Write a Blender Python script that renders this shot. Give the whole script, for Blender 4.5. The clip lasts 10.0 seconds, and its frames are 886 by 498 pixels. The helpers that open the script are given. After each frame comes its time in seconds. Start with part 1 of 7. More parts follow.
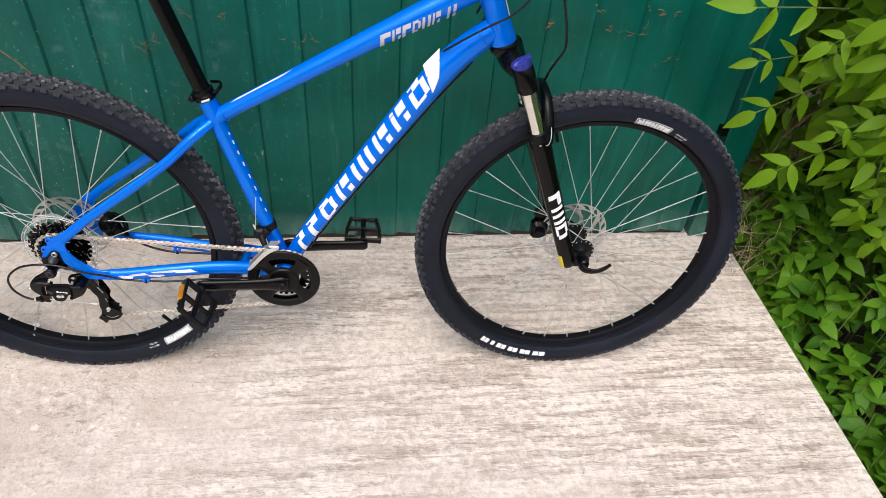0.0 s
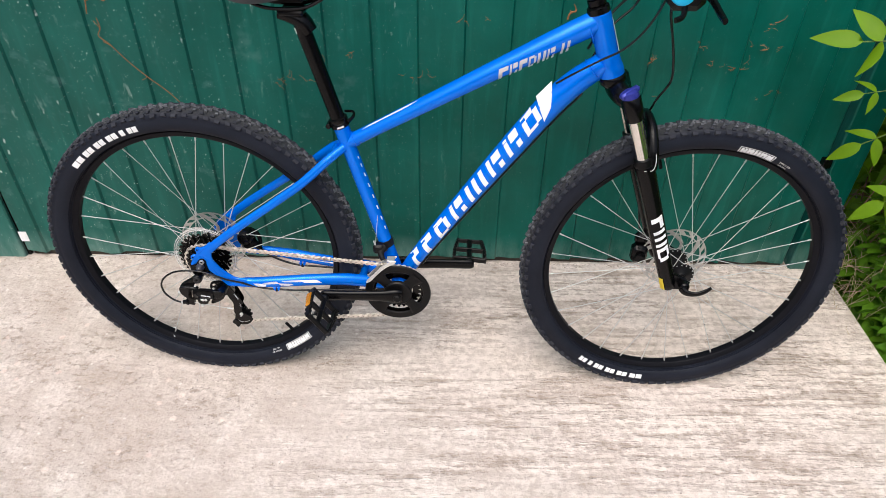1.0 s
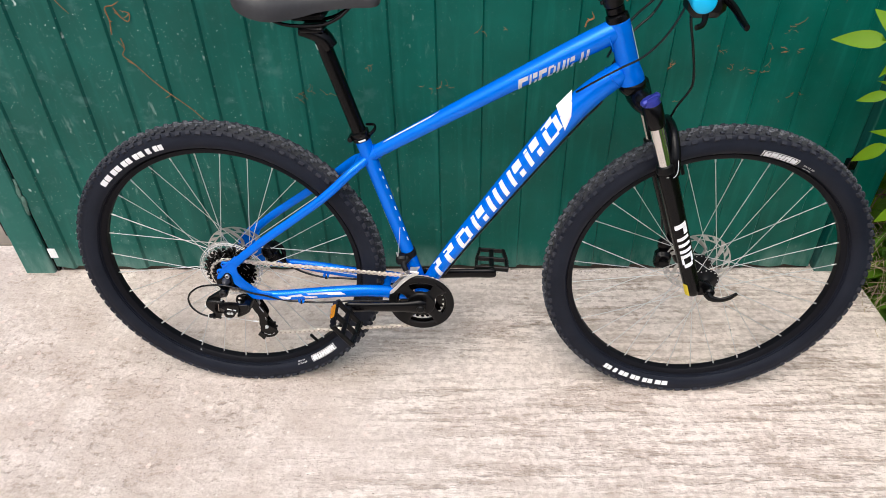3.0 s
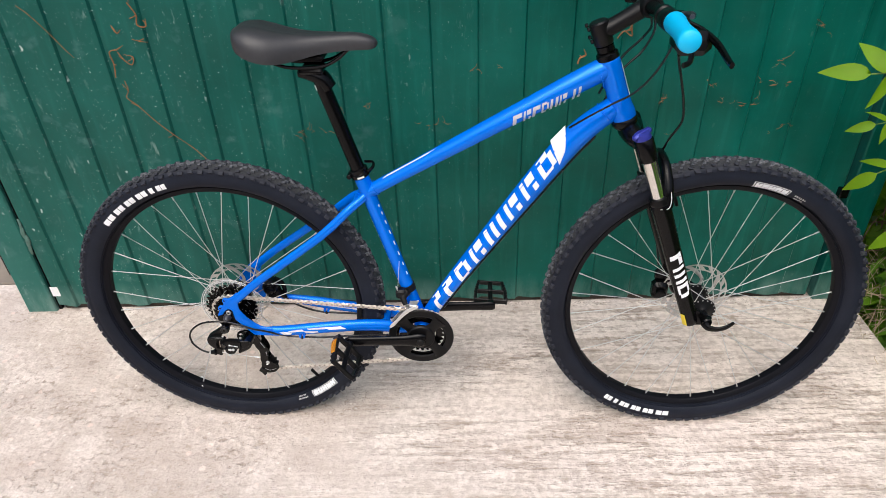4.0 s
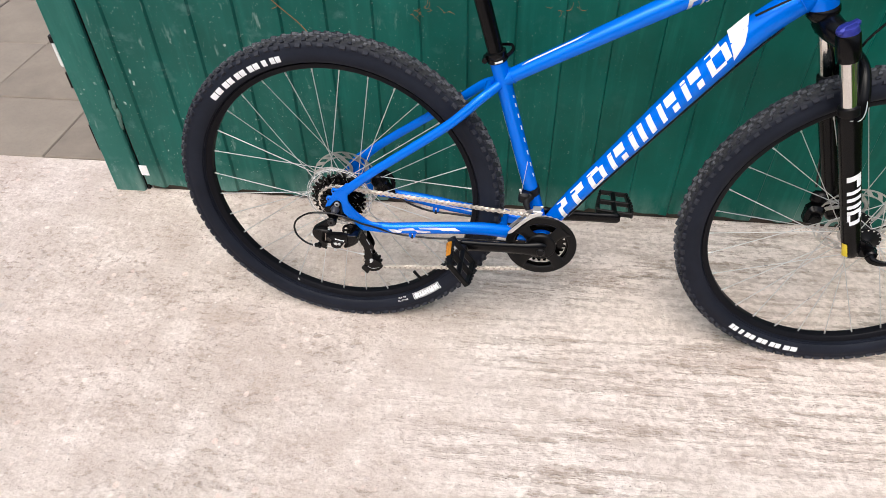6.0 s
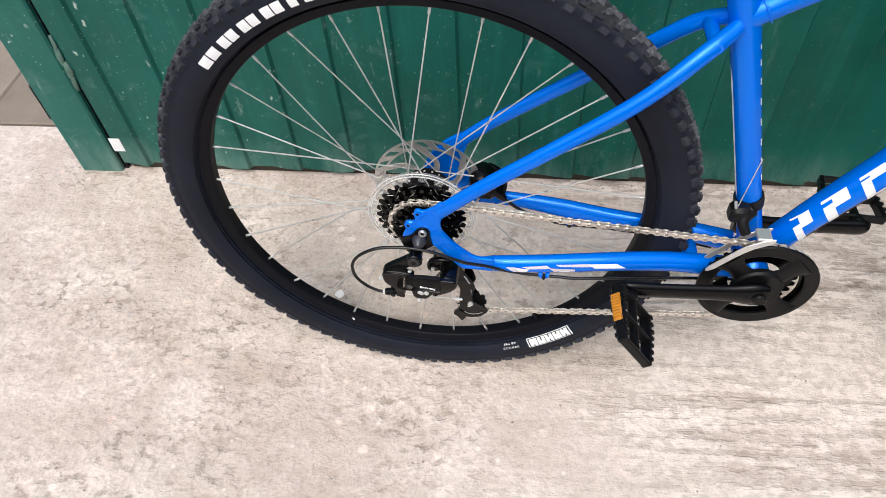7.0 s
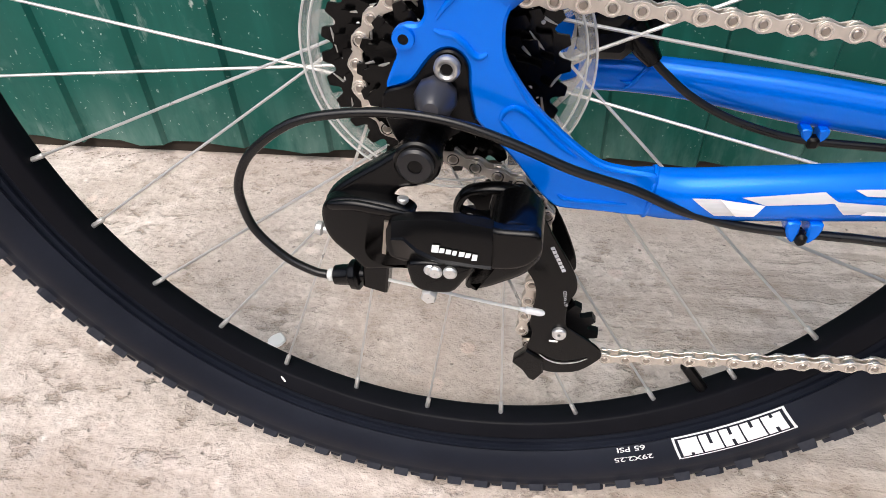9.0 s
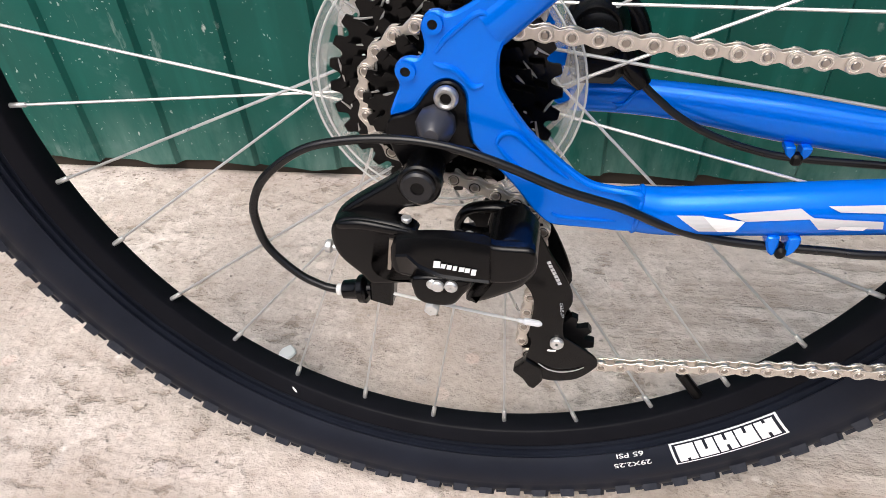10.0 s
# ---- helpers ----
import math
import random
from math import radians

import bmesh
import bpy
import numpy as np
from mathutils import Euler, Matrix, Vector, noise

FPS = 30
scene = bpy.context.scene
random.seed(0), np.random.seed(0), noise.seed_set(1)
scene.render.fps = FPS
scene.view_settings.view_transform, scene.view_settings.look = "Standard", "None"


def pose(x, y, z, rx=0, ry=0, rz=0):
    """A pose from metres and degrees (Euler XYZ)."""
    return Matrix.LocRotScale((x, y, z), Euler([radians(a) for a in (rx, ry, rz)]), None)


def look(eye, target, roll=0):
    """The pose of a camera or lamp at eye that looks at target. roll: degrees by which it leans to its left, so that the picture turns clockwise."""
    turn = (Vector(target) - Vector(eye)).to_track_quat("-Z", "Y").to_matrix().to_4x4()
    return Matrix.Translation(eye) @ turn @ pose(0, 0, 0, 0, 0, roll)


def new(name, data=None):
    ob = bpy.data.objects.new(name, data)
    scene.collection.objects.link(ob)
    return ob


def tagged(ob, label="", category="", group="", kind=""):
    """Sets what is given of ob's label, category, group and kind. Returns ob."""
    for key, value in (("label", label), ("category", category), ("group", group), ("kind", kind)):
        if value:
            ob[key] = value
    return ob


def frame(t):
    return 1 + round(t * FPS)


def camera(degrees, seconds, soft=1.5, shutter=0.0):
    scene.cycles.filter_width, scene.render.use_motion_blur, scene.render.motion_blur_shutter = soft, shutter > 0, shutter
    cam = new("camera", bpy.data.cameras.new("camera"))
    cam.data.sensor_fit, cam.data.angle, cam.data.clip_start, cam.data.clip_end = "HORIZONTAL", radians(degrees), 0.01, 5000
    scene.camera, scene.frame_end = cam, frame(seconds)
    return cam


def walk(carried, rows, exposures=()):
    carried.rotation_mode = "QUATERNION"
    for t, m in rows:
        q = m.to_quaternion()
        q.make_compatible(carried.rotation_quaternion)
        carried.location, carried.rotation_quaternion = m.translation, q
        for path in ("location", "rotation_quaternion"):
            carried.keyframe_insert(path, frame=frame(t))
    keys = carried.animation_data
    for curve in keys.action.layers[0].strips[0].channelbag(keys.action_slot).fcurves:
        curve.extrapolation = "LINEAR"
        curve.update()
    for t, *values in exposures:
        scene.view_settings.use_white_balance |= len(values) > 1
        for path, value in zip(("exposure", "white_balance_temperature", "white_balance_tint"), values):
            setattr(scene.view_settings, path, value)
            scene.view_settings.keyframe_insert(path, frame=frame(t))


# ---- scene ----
cam = camera(66.6, 10.0, soft=0.8)
PATH = [
    (0, (0.36, 0.372, 1.369), (0.597, 1.851, 0.044), 5.1),
    (0.5, (0.29, 0.259, 1.386), (0.421, 1.771, 0.084), 3.2),
    (1, (0.292, 0.266, 1.4), (0.293, 1.829, 0.152), 0.9),
    (1.5, (0.282, 0.283, 1.402), (0.193, 1.824, 0.131), -1.4),
    (2, (0.279, 0.269, 1.404), (0.171, 1.812, 0.136), -1.5),
    (2.5, (0.275, 0.275, 1.406), (0.167, 1.824, 0.145), -1.8),
    (3, (0.282, 0.267, 1.411), (0.229, 1.84, 0.178), -1.4),
    (3.2, (0.286, 0.254, 1.422), (0.261, 1.854, 0.222), -1.7),
    (4.3, (0.287, 0.256, 1.427), (0.227, 1.886, 0.269), -2.3),
    (4.5, (0.286, 0.264, 1.412), (0.279, 1.836, 0.175), -1.4),
    (5, (0.294, 0.262, 1.409), (0.278, 1.82, 0.155), -1.9),
    (5.5, (0.244, 0.258, 1.392), (0.174, 1.8, 0.121), -1.4),
    (6, (0.106, 0.342, 1.329), (-0.075, 1.796, -0.032), -1.2),
    (6.2, (0.055, 0.445, 1.28), (-0.208, 1.862, -0.106), -2.0),
    (7.3, (-0.2030, 1.0067, 0.9402), (-0.3560, 2.2182, -0.6438), -3.88),
    (7.5, (-0.2170, 1.0534, 0.8195), (-0.3509, 2.3116, -0.7297), -2.06),
    (8, (-0.2300, 1.1707, 0.5850), (-0.4465, 2.5946, -0.8022), -2.53),
    (8.5, (-0.2350, 1.1987, 0.5240), (-0.4593, 2.6713, -0.8115), -1.45),
    (9, (-0.2300, 1.2027, 0.5240), (-0.4756, 2.6793, -0.8028), -2.87),
    (9.5, (-0.2240, 1.1937, 0.5280), (-0.4845, 2.6897, -0.7730), -2.68),
    (10, (-0.2240, 1.1877, 0.5400), (-0.4948, 2.6846, -0.7583), -3.89),
]
walk(cam, [(t, look(eye, target, roll)) for t, eye, target, roll in PATH],
     exposures=((0, 0.18, 6420, 9), (6.2, 0.18, 6420, 9), (7.3, 0.17, 6330, 8), (8.5, 0.20, 6440, 10), (10, 0.20, 6440, 10)))

# ---- daylight under a bright overcast sky ----
SKY_ELEVATION, SKY_ROTATION = radians(56), radians(194)
world = bpy.data.worlds.new("world")
scene.world = world
world.use_nodes = True
wn = world.node_tree
wn.nodes.clear()
w_out = wn.nodes.new("ShaderNodeOutputWorld")
w_bg = wn.nodes.new("ShaderNodeBackground")
w_sky = wn.nodes.new("ShaderNodeTexSky")
w_sky.sky_type = "NISHITA"
w_sky.sun_disc = False
w_sky.sun_elevation = SKY_ELEVATION
w_sky.sun_rotation = SKY_ROTATION
w_sky.dust_density = 4.0
w_grey = wn.nodes.new("ShaderNodeHueSaturation")
w_grey.inputs["Saturation"].default_value = 0.80
w_bg.inputs["Strength"].default_value = 0.175
# an overcast dome: brighter overhead than towards the horizon
w_dir = wn.nodes.new("ShaderNodeTexCoord")
w_sep = wn.nodes.new("ShaderNodeSeparateXYZ")
w_map = wn.nodes.new("ShaderNodeMapRange")
w_map.inputs["To Min"].default_value, w_map.inputs["To Max"].default_value = 0.58, 1.30
w_mul = wn.nodes.new("ShaderNodeVectorMath")
w_mul.operation = "MULTIPLY"
wn.links.new(w_dir.outputs["Generated"], w_sep.inputs[0])
wn.links.new(w_sep.outputs[2], w_map.inputs["Value"])
wn.links.new(w_sky.outputs[0], w_mul.inputs[0])
wn.links.new(w_map.outputs[0], w_mul.inputs[1])
wn.links.new(w_mul.outputs[0], w_grey.inputs["Color"])
wn.links.new(w_grey.outputs[0], w_bg.inputs["Color"])
wn.links.new(w_bg.outputs[0], w_out.inputs["Surface"])

sun_data = bpy.data.lights.new("sun", "SUN")
sun_data.energy, sun_data.angle, sun_data.color = 1.45, radians(48), (1.0, 0.95, 0.88)
sun = new("sun", sun_data)
sun.matrix_world = look((-1.2, -3.0, 5.7), (0, 0, 0))


# ---- materials ----
def mat_new(name):
    m = bpy.data.materials.new(name)
    m.use_nodes = True
    nt = m.node_tree
    return m, nt, nt.nodes["Principled BSDF"]


def coords(nt, scale=(1, 1, 1), space="Object", rot=(0, 0, 0)):
    tc = nt.nodes.new("ShaderNodeTexCoord")
    mp = nt.nodes.new("ShaderNodeMapping")
    mp.inputs["Scale"].default_value = scale
    mp.inputs["Rotation"].default_value = rot
    nt.links.new(tc.outputs[space], mp.inputs["Vector"])
    return mp.outputs[0]


def noise_tex(nt, vec, scale, detail=4.0, rough=0.55):
    n = nt.nodes.new("ShaderNodeTexNoise")
    n.inputs["Scale"].default_value, n.inputs["Detail"].default_value, n.inputs["Roughness"].default_value = scale, detail, rough
    nt.links.new(vec, n.inputs["Vector"])
    return n.outputs["Fac"]


def ramp(nt, fac, stops):
    r = nt.nodes.new("ShaderNodeValToRGB")
    e = r.color_ramp.elements
    while len(e) < len(stops):
        e.new(0.5)
    for el, (p, c) in zip(e, stops):
        el.position = p
        el.color = (c, c, c, 1) if isinstance(c, (int, float)) else (*c, 1)
    nt.links.new(fac, r.inputs[0])
    return r.outputs[0]


def mix(nt, fac, a, b, blend="MIX"):
    n = nt.nodes.new("ShaderNodeMix")
    n.data_type, n.blend_type = "RGBA", blend
    for sock, val in ((n.inputs[0], fac), (n.inputs[6], a), (n.inputs[7], b)):
        if isinstance(val, (int, float)):
            sock.default_value = val if sock.type == "VALUE" else (val, val, val, 1)
        elif isinstance(val, tuple):
            sock.default_value = (*val, 1)
        else:
            nt.links.new(val, sock)
    return n.outputs[2]


def bump(nt, bsdf, height, strength, distance):
    b = nt.nodes.new("ShaderNodeBump")
    b.inputs["Strength"].default_value, b.inputs["Distance"].default_value = strength, distance
    nt.links.new(height, b.inputs["Height"])
    nt.links.new(b.outputs[0], bsdf.inputs["Normal"])


def simple(name, base, rough, metal=0.0, vary=0.12, scale=60.0, coat=0.0, bumpy=0.0, spec=0.5):
    """A plain surface with two scales of slight variation in tone and gloss."""
    m, nt, p = mat_new(name)
    v = coords(nt)
    fine, broad = noise_tex(nt, v, scale, 5), noise_tex(nt, v, scale * 0.13, 3)
    k = mix(nt, 0.5, fine, broad)
    lo, hi = tuple(c * (1 - vary) for c in base), tuple(min(1, c * (1 + vary)) for c in base)
    nt.links.new(ramp(nt, k, [(0.3, lo), (0.7, hi)]), p.inputs["Base Color"])
    nt.links.new(ramp(nt, broad, [(0.3, max(0.02, rough * 0.85)), (0.7, min(1, rough * 1.15))]), p.inputs["Roughness"])
    p.inputs["Metallic"].default_value = metal
    p.inputs["Coat Weight"].default_value = coat
    p.inputs["Coat Roughness"].default_value = 0.05
    p.inputs["Specular IOR Level"].default_value = spec
    if bumpy:
        bump(nt, p, fine, bumpy, 0.001)
    return m


M_BLUE = simple("blue_paint", (0.0, 0.156, 0.79), 0.24, 0.26, 0.05, 25, coat=0.42, spec=0.05)
M_WHITE = simple("white_decal", (0.80, 0.81, 0.82), 0.4, vary=0.04)
M_SILVERDECAL = simple("grey_decal", (0.55, 0.56, 0.58), 0.38, vary=0.06)
M_BLACK = simple("black_paint", (0.0020, 0.0020, 0.0024), 0.24, vary=0.3, scale=40, spec=0.20)
M_ANOD = simple("black_anodised", (0.0045, 0.0045, 0.0052), 0.38, 0.0, 0.25, 50, spec=0.22)
M_PLASTIC = simple("black_plastic", (0.0032, 0.0032, 0.0037), 0.38, vary=0.25, scale=90, bumpy=0.05, spec=0.20)
M_HOUSING = simple("cable_housing", (0.006, 0.006, 0.0065), 0.28, vary=0.15, spec=0.4)
M_STEEL = simple("steel", (0.66, 0.66, 0.65), 0.36, 0.7, 0.1, 120)
M_DISC = simple("brake_steel", (0.50, 0.49, 0.47), 0.34, 0.8, 0.12, 120)
M_PIN = simple("chain_pin", (0.36, 0.32, 0.28), 0.30, 0.9, 0.2, 200)
M_SPOKE = simple("stainless_spoke", (0.60, 0.595, 0.58), 0.30, 0.60, 0.10, 100)
M_CHAIN = simple("nickel_chain", (0.62, 0.57, 0.51), 0.30, 0.80, 0.15, 220)
M_CHROME = simple("chrome", (0.78, 0.76, 0.72), 0.12, 1.0, 0.05, 60)
M_COG = simple("black_steel", (0.0018, 0.0017, 0.0017), 0.20, 0.0, 0.3, 150, spec=0.24)
M_SADDLE = simple("saddle_cover", (0.022, 0.022, 0.025), 0.48, vary=0.2, scale=120, bumpy=0.15)
M_GRIP = simple("cyan_rubber", (0.0, 0.46, 0.80), 0.5, vary=0.05, scale=80)
M_KNOB = simple("purple_anodised", (0.035, 0.045, 0.32), 0.3, 0.3, 0.1, 50)
M_YELLOW = simple("yellow_sticker", (0.72, 0.55, 0.03), 0.4, vary=0.1)
M_AMBER = simple("amber_reflector", (0.50, 0.20, 0.010), 0.2, vary=0.15, scale=300, coat=0.6)
M_CAST = simple("black_cast_alloy", (0.0015, 0.0015, 0.0018), 0.25, vary=0.3, scale=70, bumpy=0.03, spec=0.28)
M_BOLT = simple("dark_steel_bolt", (0.020, 0.020, 0.022), 0.30, 0.4, 0.15, 90)
M_RIM = simple("black_rim_anodising", (0.0062, 0.0064, 0.0088), 0.42, 0.0, 0.2, 50, spec=0.09)
M_GREYPL = simple("grey_rubber_cap", (0.034, 0.035, 0.044), 0.33, vary=0.1)
M_REFLWHITE = simple("white_plastic", (0.7, 0.7, 0.68), 0.35, vary=0.06)


def make_tyre_mat():
    """Rubber, dusty on the crown that runs on the ground."""
    m, nt, p = mat_new("tyre_rubber")
    v = coords(nt)
    fine, broad = noise_tex(nt, v, 180, 5, 0.7), noise_tex(nt, v, 9, 4)
    base = ramp(nt, broad, [(0.3, (0.0060, 0.0076, 0.0134)), (0.7, (0.0135, 0.0166, 0.0268))])
    dust = ramp(nt, fine, [(0.5, 0.0), (0.8, 0.05)])
    col = mix(nt, dust, base, (0.06, 0.06, 0.064))
    flat = nt.nodes.new("ShaderNodeVectorMath")
    flat.operation = "MULTIPLY"
    flat.inputs[1].default_value = (1, 0, 1)
    nt.links.new(v, flat.inputs[0])
    far = nt.nodes.new("ShaderNodeVectorMath")
    far.operation = "LENGTH"
    nt.links.new(flat.outputs[0], far.inputs[0])
    crown = nt.nodes.new("ShaderNodeMapRange")
    crown.inputs["From Min"].default_value, crown.inputs["From Max"].default_value = 0.3640, 0.3690
    nt.links.new(far.outputs["Value"], crown.inputs["Value"])
    worn = mix(nt, 1.0, crown.outputs[0], ramp(nt, fine, [(0.35, 0.25), (0.65, 0.9)]), "MULTIPLY")
    nt.links.new(mix(nt, worn, col, (0.060, 0.060, 0.060)), p.inputs["Base Color"])
    nt.links.new(ramp(nt, broad, [(0.3, 0.46), (0.7, 0.60)]), p.inputs["Roughness"])
    bump(nt, p, fine, 0.12, 0.001)
    p.inputs["Specular IOR Level"].default_value = 0.15
    return m


def make_tread_mat(name="dusty_tread", dusty=0.75, rubber=(0.022, 0.026, 0.038)):
    m, nt, p = mat_new(name)
    v = coords(nt)
    fine, broad = noise_tex(nt, v, 120, 5, 0.7), noise_tex(nt, v, 14, 4)
    dust = ramp(nt, mix(nt, 0.5, fine, broad), [(0.38, 0.05), (0.62, dusty)])
    nt.links.new(mix(nt, dust, rubber, (0.200, 0.205, 0.216)), p.inputs["Base Color"])
    p.inputs["Specular IOR Level"].default_value = 0.22
    p.inputs["Roughness"].default_value = 0.8
    bump(nt, p, fine, 0.4, 0.001)
    return m


M_TYRE, M_TREAD, M_SHOULDER = make_tyre_mat(), make_tread_mat(), make_tread_mat("shoulder_rubber", 0.14, (0.0095, 0.0112, 0.0200))


def make_clear(name="clear_plastic", lo=0.12, hi=0.22):
    m, nt, p = mat_new(name)
    tr = nt.nodes.new("ShaderNodeBsdfTransparent")
    tr.inputs[0].default_value = (0.97, 0.97, 0.96, 1)
    ms = nt.nodes.new("ShaderNodeMixShader")
    v = coords(nt)
    nt.links.new(ramp(nt, noise_tex(nt, v, 60), [(0.3, lo), (0.7, hi)]), ms.inputs[0])
    p.inputs["Base Color"].default_value = (0.85, 0.85, 0.84, 1)
    p.inputs["Roughness"].default_value = 0.12
    nt.links.new(tr.outputs[0], ms.inputs[1])
    nt.links.new(p.outputs[0], ms.inputs[2])
    nt.links.new(ms.outputs[0], nt.nodes["Material Output"].inputs["Surface"])
    return m


M_CLEAR, M_CLEARRIM = make_clear(), make_clear("clear_plastic_edge", 0.45, 0.6)


def make_concrete():
    """Pale cement: broken drawn streaks along x on the one side, worn and crumbly with aggregate on the other."""
    m, nt, p = mat_new("concrete")
    v = coords(nt)

    def warp(vec, scale, amount, detail=4):
        wob = nt.nodes.new("ShaderNodeTexNoise")
        wob.inputs["Scale"].default_value, wob.inputs["Detail"].default_value, wob.inputs["Roughness"].default_value = scale, detail, 0.6
        nt.links.new(v, wob.inputs["Vector"])
        w = nt.nodes.new("ShaderNodeVectorMath")
        w.operation = "MULTIPLY_ADD"
        for i in range(3):
            w.inputs[1].default_value[i] = amount
        nt.links.new(wob.outputs["Color"], w.inputs[0])
        nt.links.new(vec, w.inputs[2])
        return w.outputs[0]

    ragged, crumbled = warp(v, 55, 0.008, 3), warp(v, 22, 0.030, 3)

    def drawn_out(vec, scale, rot, detail, rough):
        mp = nt.nodes.new("ShaderNodeMapping")
        mp.inputs["Scale"].default_value, mp.inputs["Rotation"].default_value = scale, (0, 0, rot)
        nt.links.new(vec, mp.inputs["Vector"])
        return noise_tex(nt, mp.outputs[0], 1.0, detail, rough)

    patchy, wide = noise_tex(nt, coords(nt, (3.2, 5.5, 1.0)), 1.0, 7, 0.66), noise_tex(nt, v, 1.1, 4)
    grain, speck = noise_tex(nt, v, 330, 3, 0.7), noise_tex(nt, v, 120, 6, 0.72)
    # which side: streaked towards +x, worn towards -x, with a ragged border
    sep = nt.nodes.new("ShaderNodeSeparateXYZ")
    nt.links.new(v, sep.inputs[0])
    edge = nt.nodes.new("ShaderNodeMath")
    edge.operation = "ADD"
    nt.links.new(sep.outputs[0], edge.inputs[0])
    nt.links.new(ramp(nt, patchy, [(0.3, 0.0), (0.7, 0.5)]), edge.inputs[1])
    mr = nt.nodes.new("ShaderNodeMapRange")
    mr.inputs["From Min"].default_value, mr.inputs["From Max"].default_value = -0.02, 0.58
    nt.links.new(edge.outputs[0], mr.inputs["Value"])
    side = mr.outputs[0]
    # drawn streaks: recessed, ragged lines a few centimetres apart
    s_broad, s_mid = drawn_out(ragged, (3.0, 30.0, 1.0), 0.012, 3, 0.5), drawn_out(ragged, (7.0, 62.0, 1.0), -0.006, 3, 0.55)
    s_fine = drawn_out(ragged, (16.0, 150.0, 1.0), 0.012, 3, 0.6)
    chew, nibble = noise_tex(nt, coords(nt, (0.6, 1.0, 1.0)), 70, 5, 0.66), noise_tex(nt, v, 34, 5, 0.62)
    lines = mix(nt, 0.50, ramp(nt, mix(nt, 0.36, s_broad, nibble), [(0.435, 0.0), (0.505, 1.0)]), ramp(nt, mix(nt, 0.38, s_mid, chew), [(0.435, 0.0), (0.495, 1.0)]))
    lines = mix(nt, 0.14, lines, ramp(nt, mix(nt, 0.4, s_fine, chew), [(0.44, 0.0), (0.52, 1.0)]))
    trowelled = ramp(nt, drawn_out(crumbled, (1.6, 5.0, 1.0), 0.05, 4, 0.6), [(0.46, 0.0), (0.62, 0.75)])
    flecks = ramp(nt, noise_tex(nt, ragged, 62, 6, 0.66), [(0.40, 0.0), (0.56, 1.0)])
    drawn = mix(nt, 0.22, mix(nt, trowelled, lines, 0.78), flecks)
    drawn = mix(nt, 0.12, drawn, ramp(nt, patchy, [(0.36, 0.0), (0.62, 1.0)]))
    # worn side: mottled, crumbly, with dark crevices in patches
    blots, bands = noise_tex(nt, v, 7.5, 6, 0.62), drawn_out(v, (2.5, 11.0, 1.0), 0.10, 5, 0.62)
    crumbs, fines = noise_tex(nt, v, 52, 4, 0.60), noise_tex(nt, v, 140, 3, 0.55)
    worn = mix(nt, 0.50, mix(nt, 0.40, blots, bands), mix(nt, 0.38, crumbs, fines))
    broken = ramp(nt, noise_tex(nt, v, 4.1, 5, 0.6), [(0.40, 0.25), (0.62, 1.0)])
    crevice = mix(nt, 1.0, ramp(nt, noise_tex(nt, coords(nt, (1.0, 1.35, 1.0)), 38, 6, 0.68), [(0.35, 0.85), (0.47, 0.0)]), broken, "MULTIPLY")
    grime = ramp(nt, mix(nt, 0.40, noise_tex(nt, v, 5.0, 6, 0.62), crumbs), [(0.50, 0.0), (0.62, 0.50)])
    relief = mix(nt, crevice, mix(nt, 0.14, crumbs, fines), 0.12)
    worn = mix(nt, grime, ramp(nt, worn, [(0.39, 0.33), (0.50, 0.63), (0.60, 0.87)]), 0.30)
    worn = mix(nt, crevice, worn, 0.09)
    level = mix(nt, side, worn, drawn)
    level = mix(nt, 0.10, level, grain)
    tint = ramp(nt, wide, [(0.35, (0.980, 0.935, 0.908)), (0.65, (0.970, 0.948, 0.926))])
    col = ramp(nt, level, [(0.06, (0.290, 0.240, 0.200)), (0.34, (0.452, 0.382, 0.330)), (0.60, (0.598, 0.532, 0.482)), (0.88, (0.838, 0.768, 0.716))])
    col = mix(nt, 1.0, col, tint, "MULTIPLY")
    rust = ramp(nt, noise_tex(nt, crumbled, 4.4, 7, 0.68), [(0.54, 0.0), (0.70, 0.24)])
    col = mix(nt, rust, col, (0.46, 0.365, 0.295))
    pits = nt.nodes.new("ShaderNodeTexVoronoi")
    pits.inputs["Scale"].default_value = 62
    nt.links.new(ragged, pits.inputs["Vector"])
    pc = nt.nodes.new("ShaderNodeSeparateColor")
    nt.links.new(pits.outputs["Color"], pc.inputs[0])
    hole = mix(nt, 1.0, ramp(nt, pits.outputs["Distance"], [(0.04, 0.8), (0.15, 0.0)]), ramp(nt, pc.outputs[0], [(0.86, 0.0), (0.87, 0.8)]), "MULTIPLY")
    col = mix(nt, hole, col, (0.15, 0.125, 0.108))
    chips = mix(nt, 1.0, ramp(nt, pits.outputs["Distance"], [(0.10, 0.55), (0.32, 0.0)]), ramp(nt, pc.outputs[1], [(0.93, 0.0), (0.95, 1.0)]), "MULTIPLY")
    col = mix(nt, chips, col, (0.86, 0.80, 0.74))
    stone = nt.nodes.new("ShaderNodeTexVoronoi")
    stone.inputs["Scale"].default_value = 40
    nt.links.new(ragged, stone.inputs["Vector"])
    sc = nt.nodes.new("ShaderNodeSeparateColor")
    nt.links.new(stone.outputs["Color"], sc.inputs[0])
    pebble = mix(nt, 1.0, ramp(nt, stone.outputs["Distance"], [(0.24, 0.55), (0.38, 0.0)]), ramp(nt, sc.outputs[0], [(0.80, 0.0), (0.82, 1.0)]), "MULTIPLY")
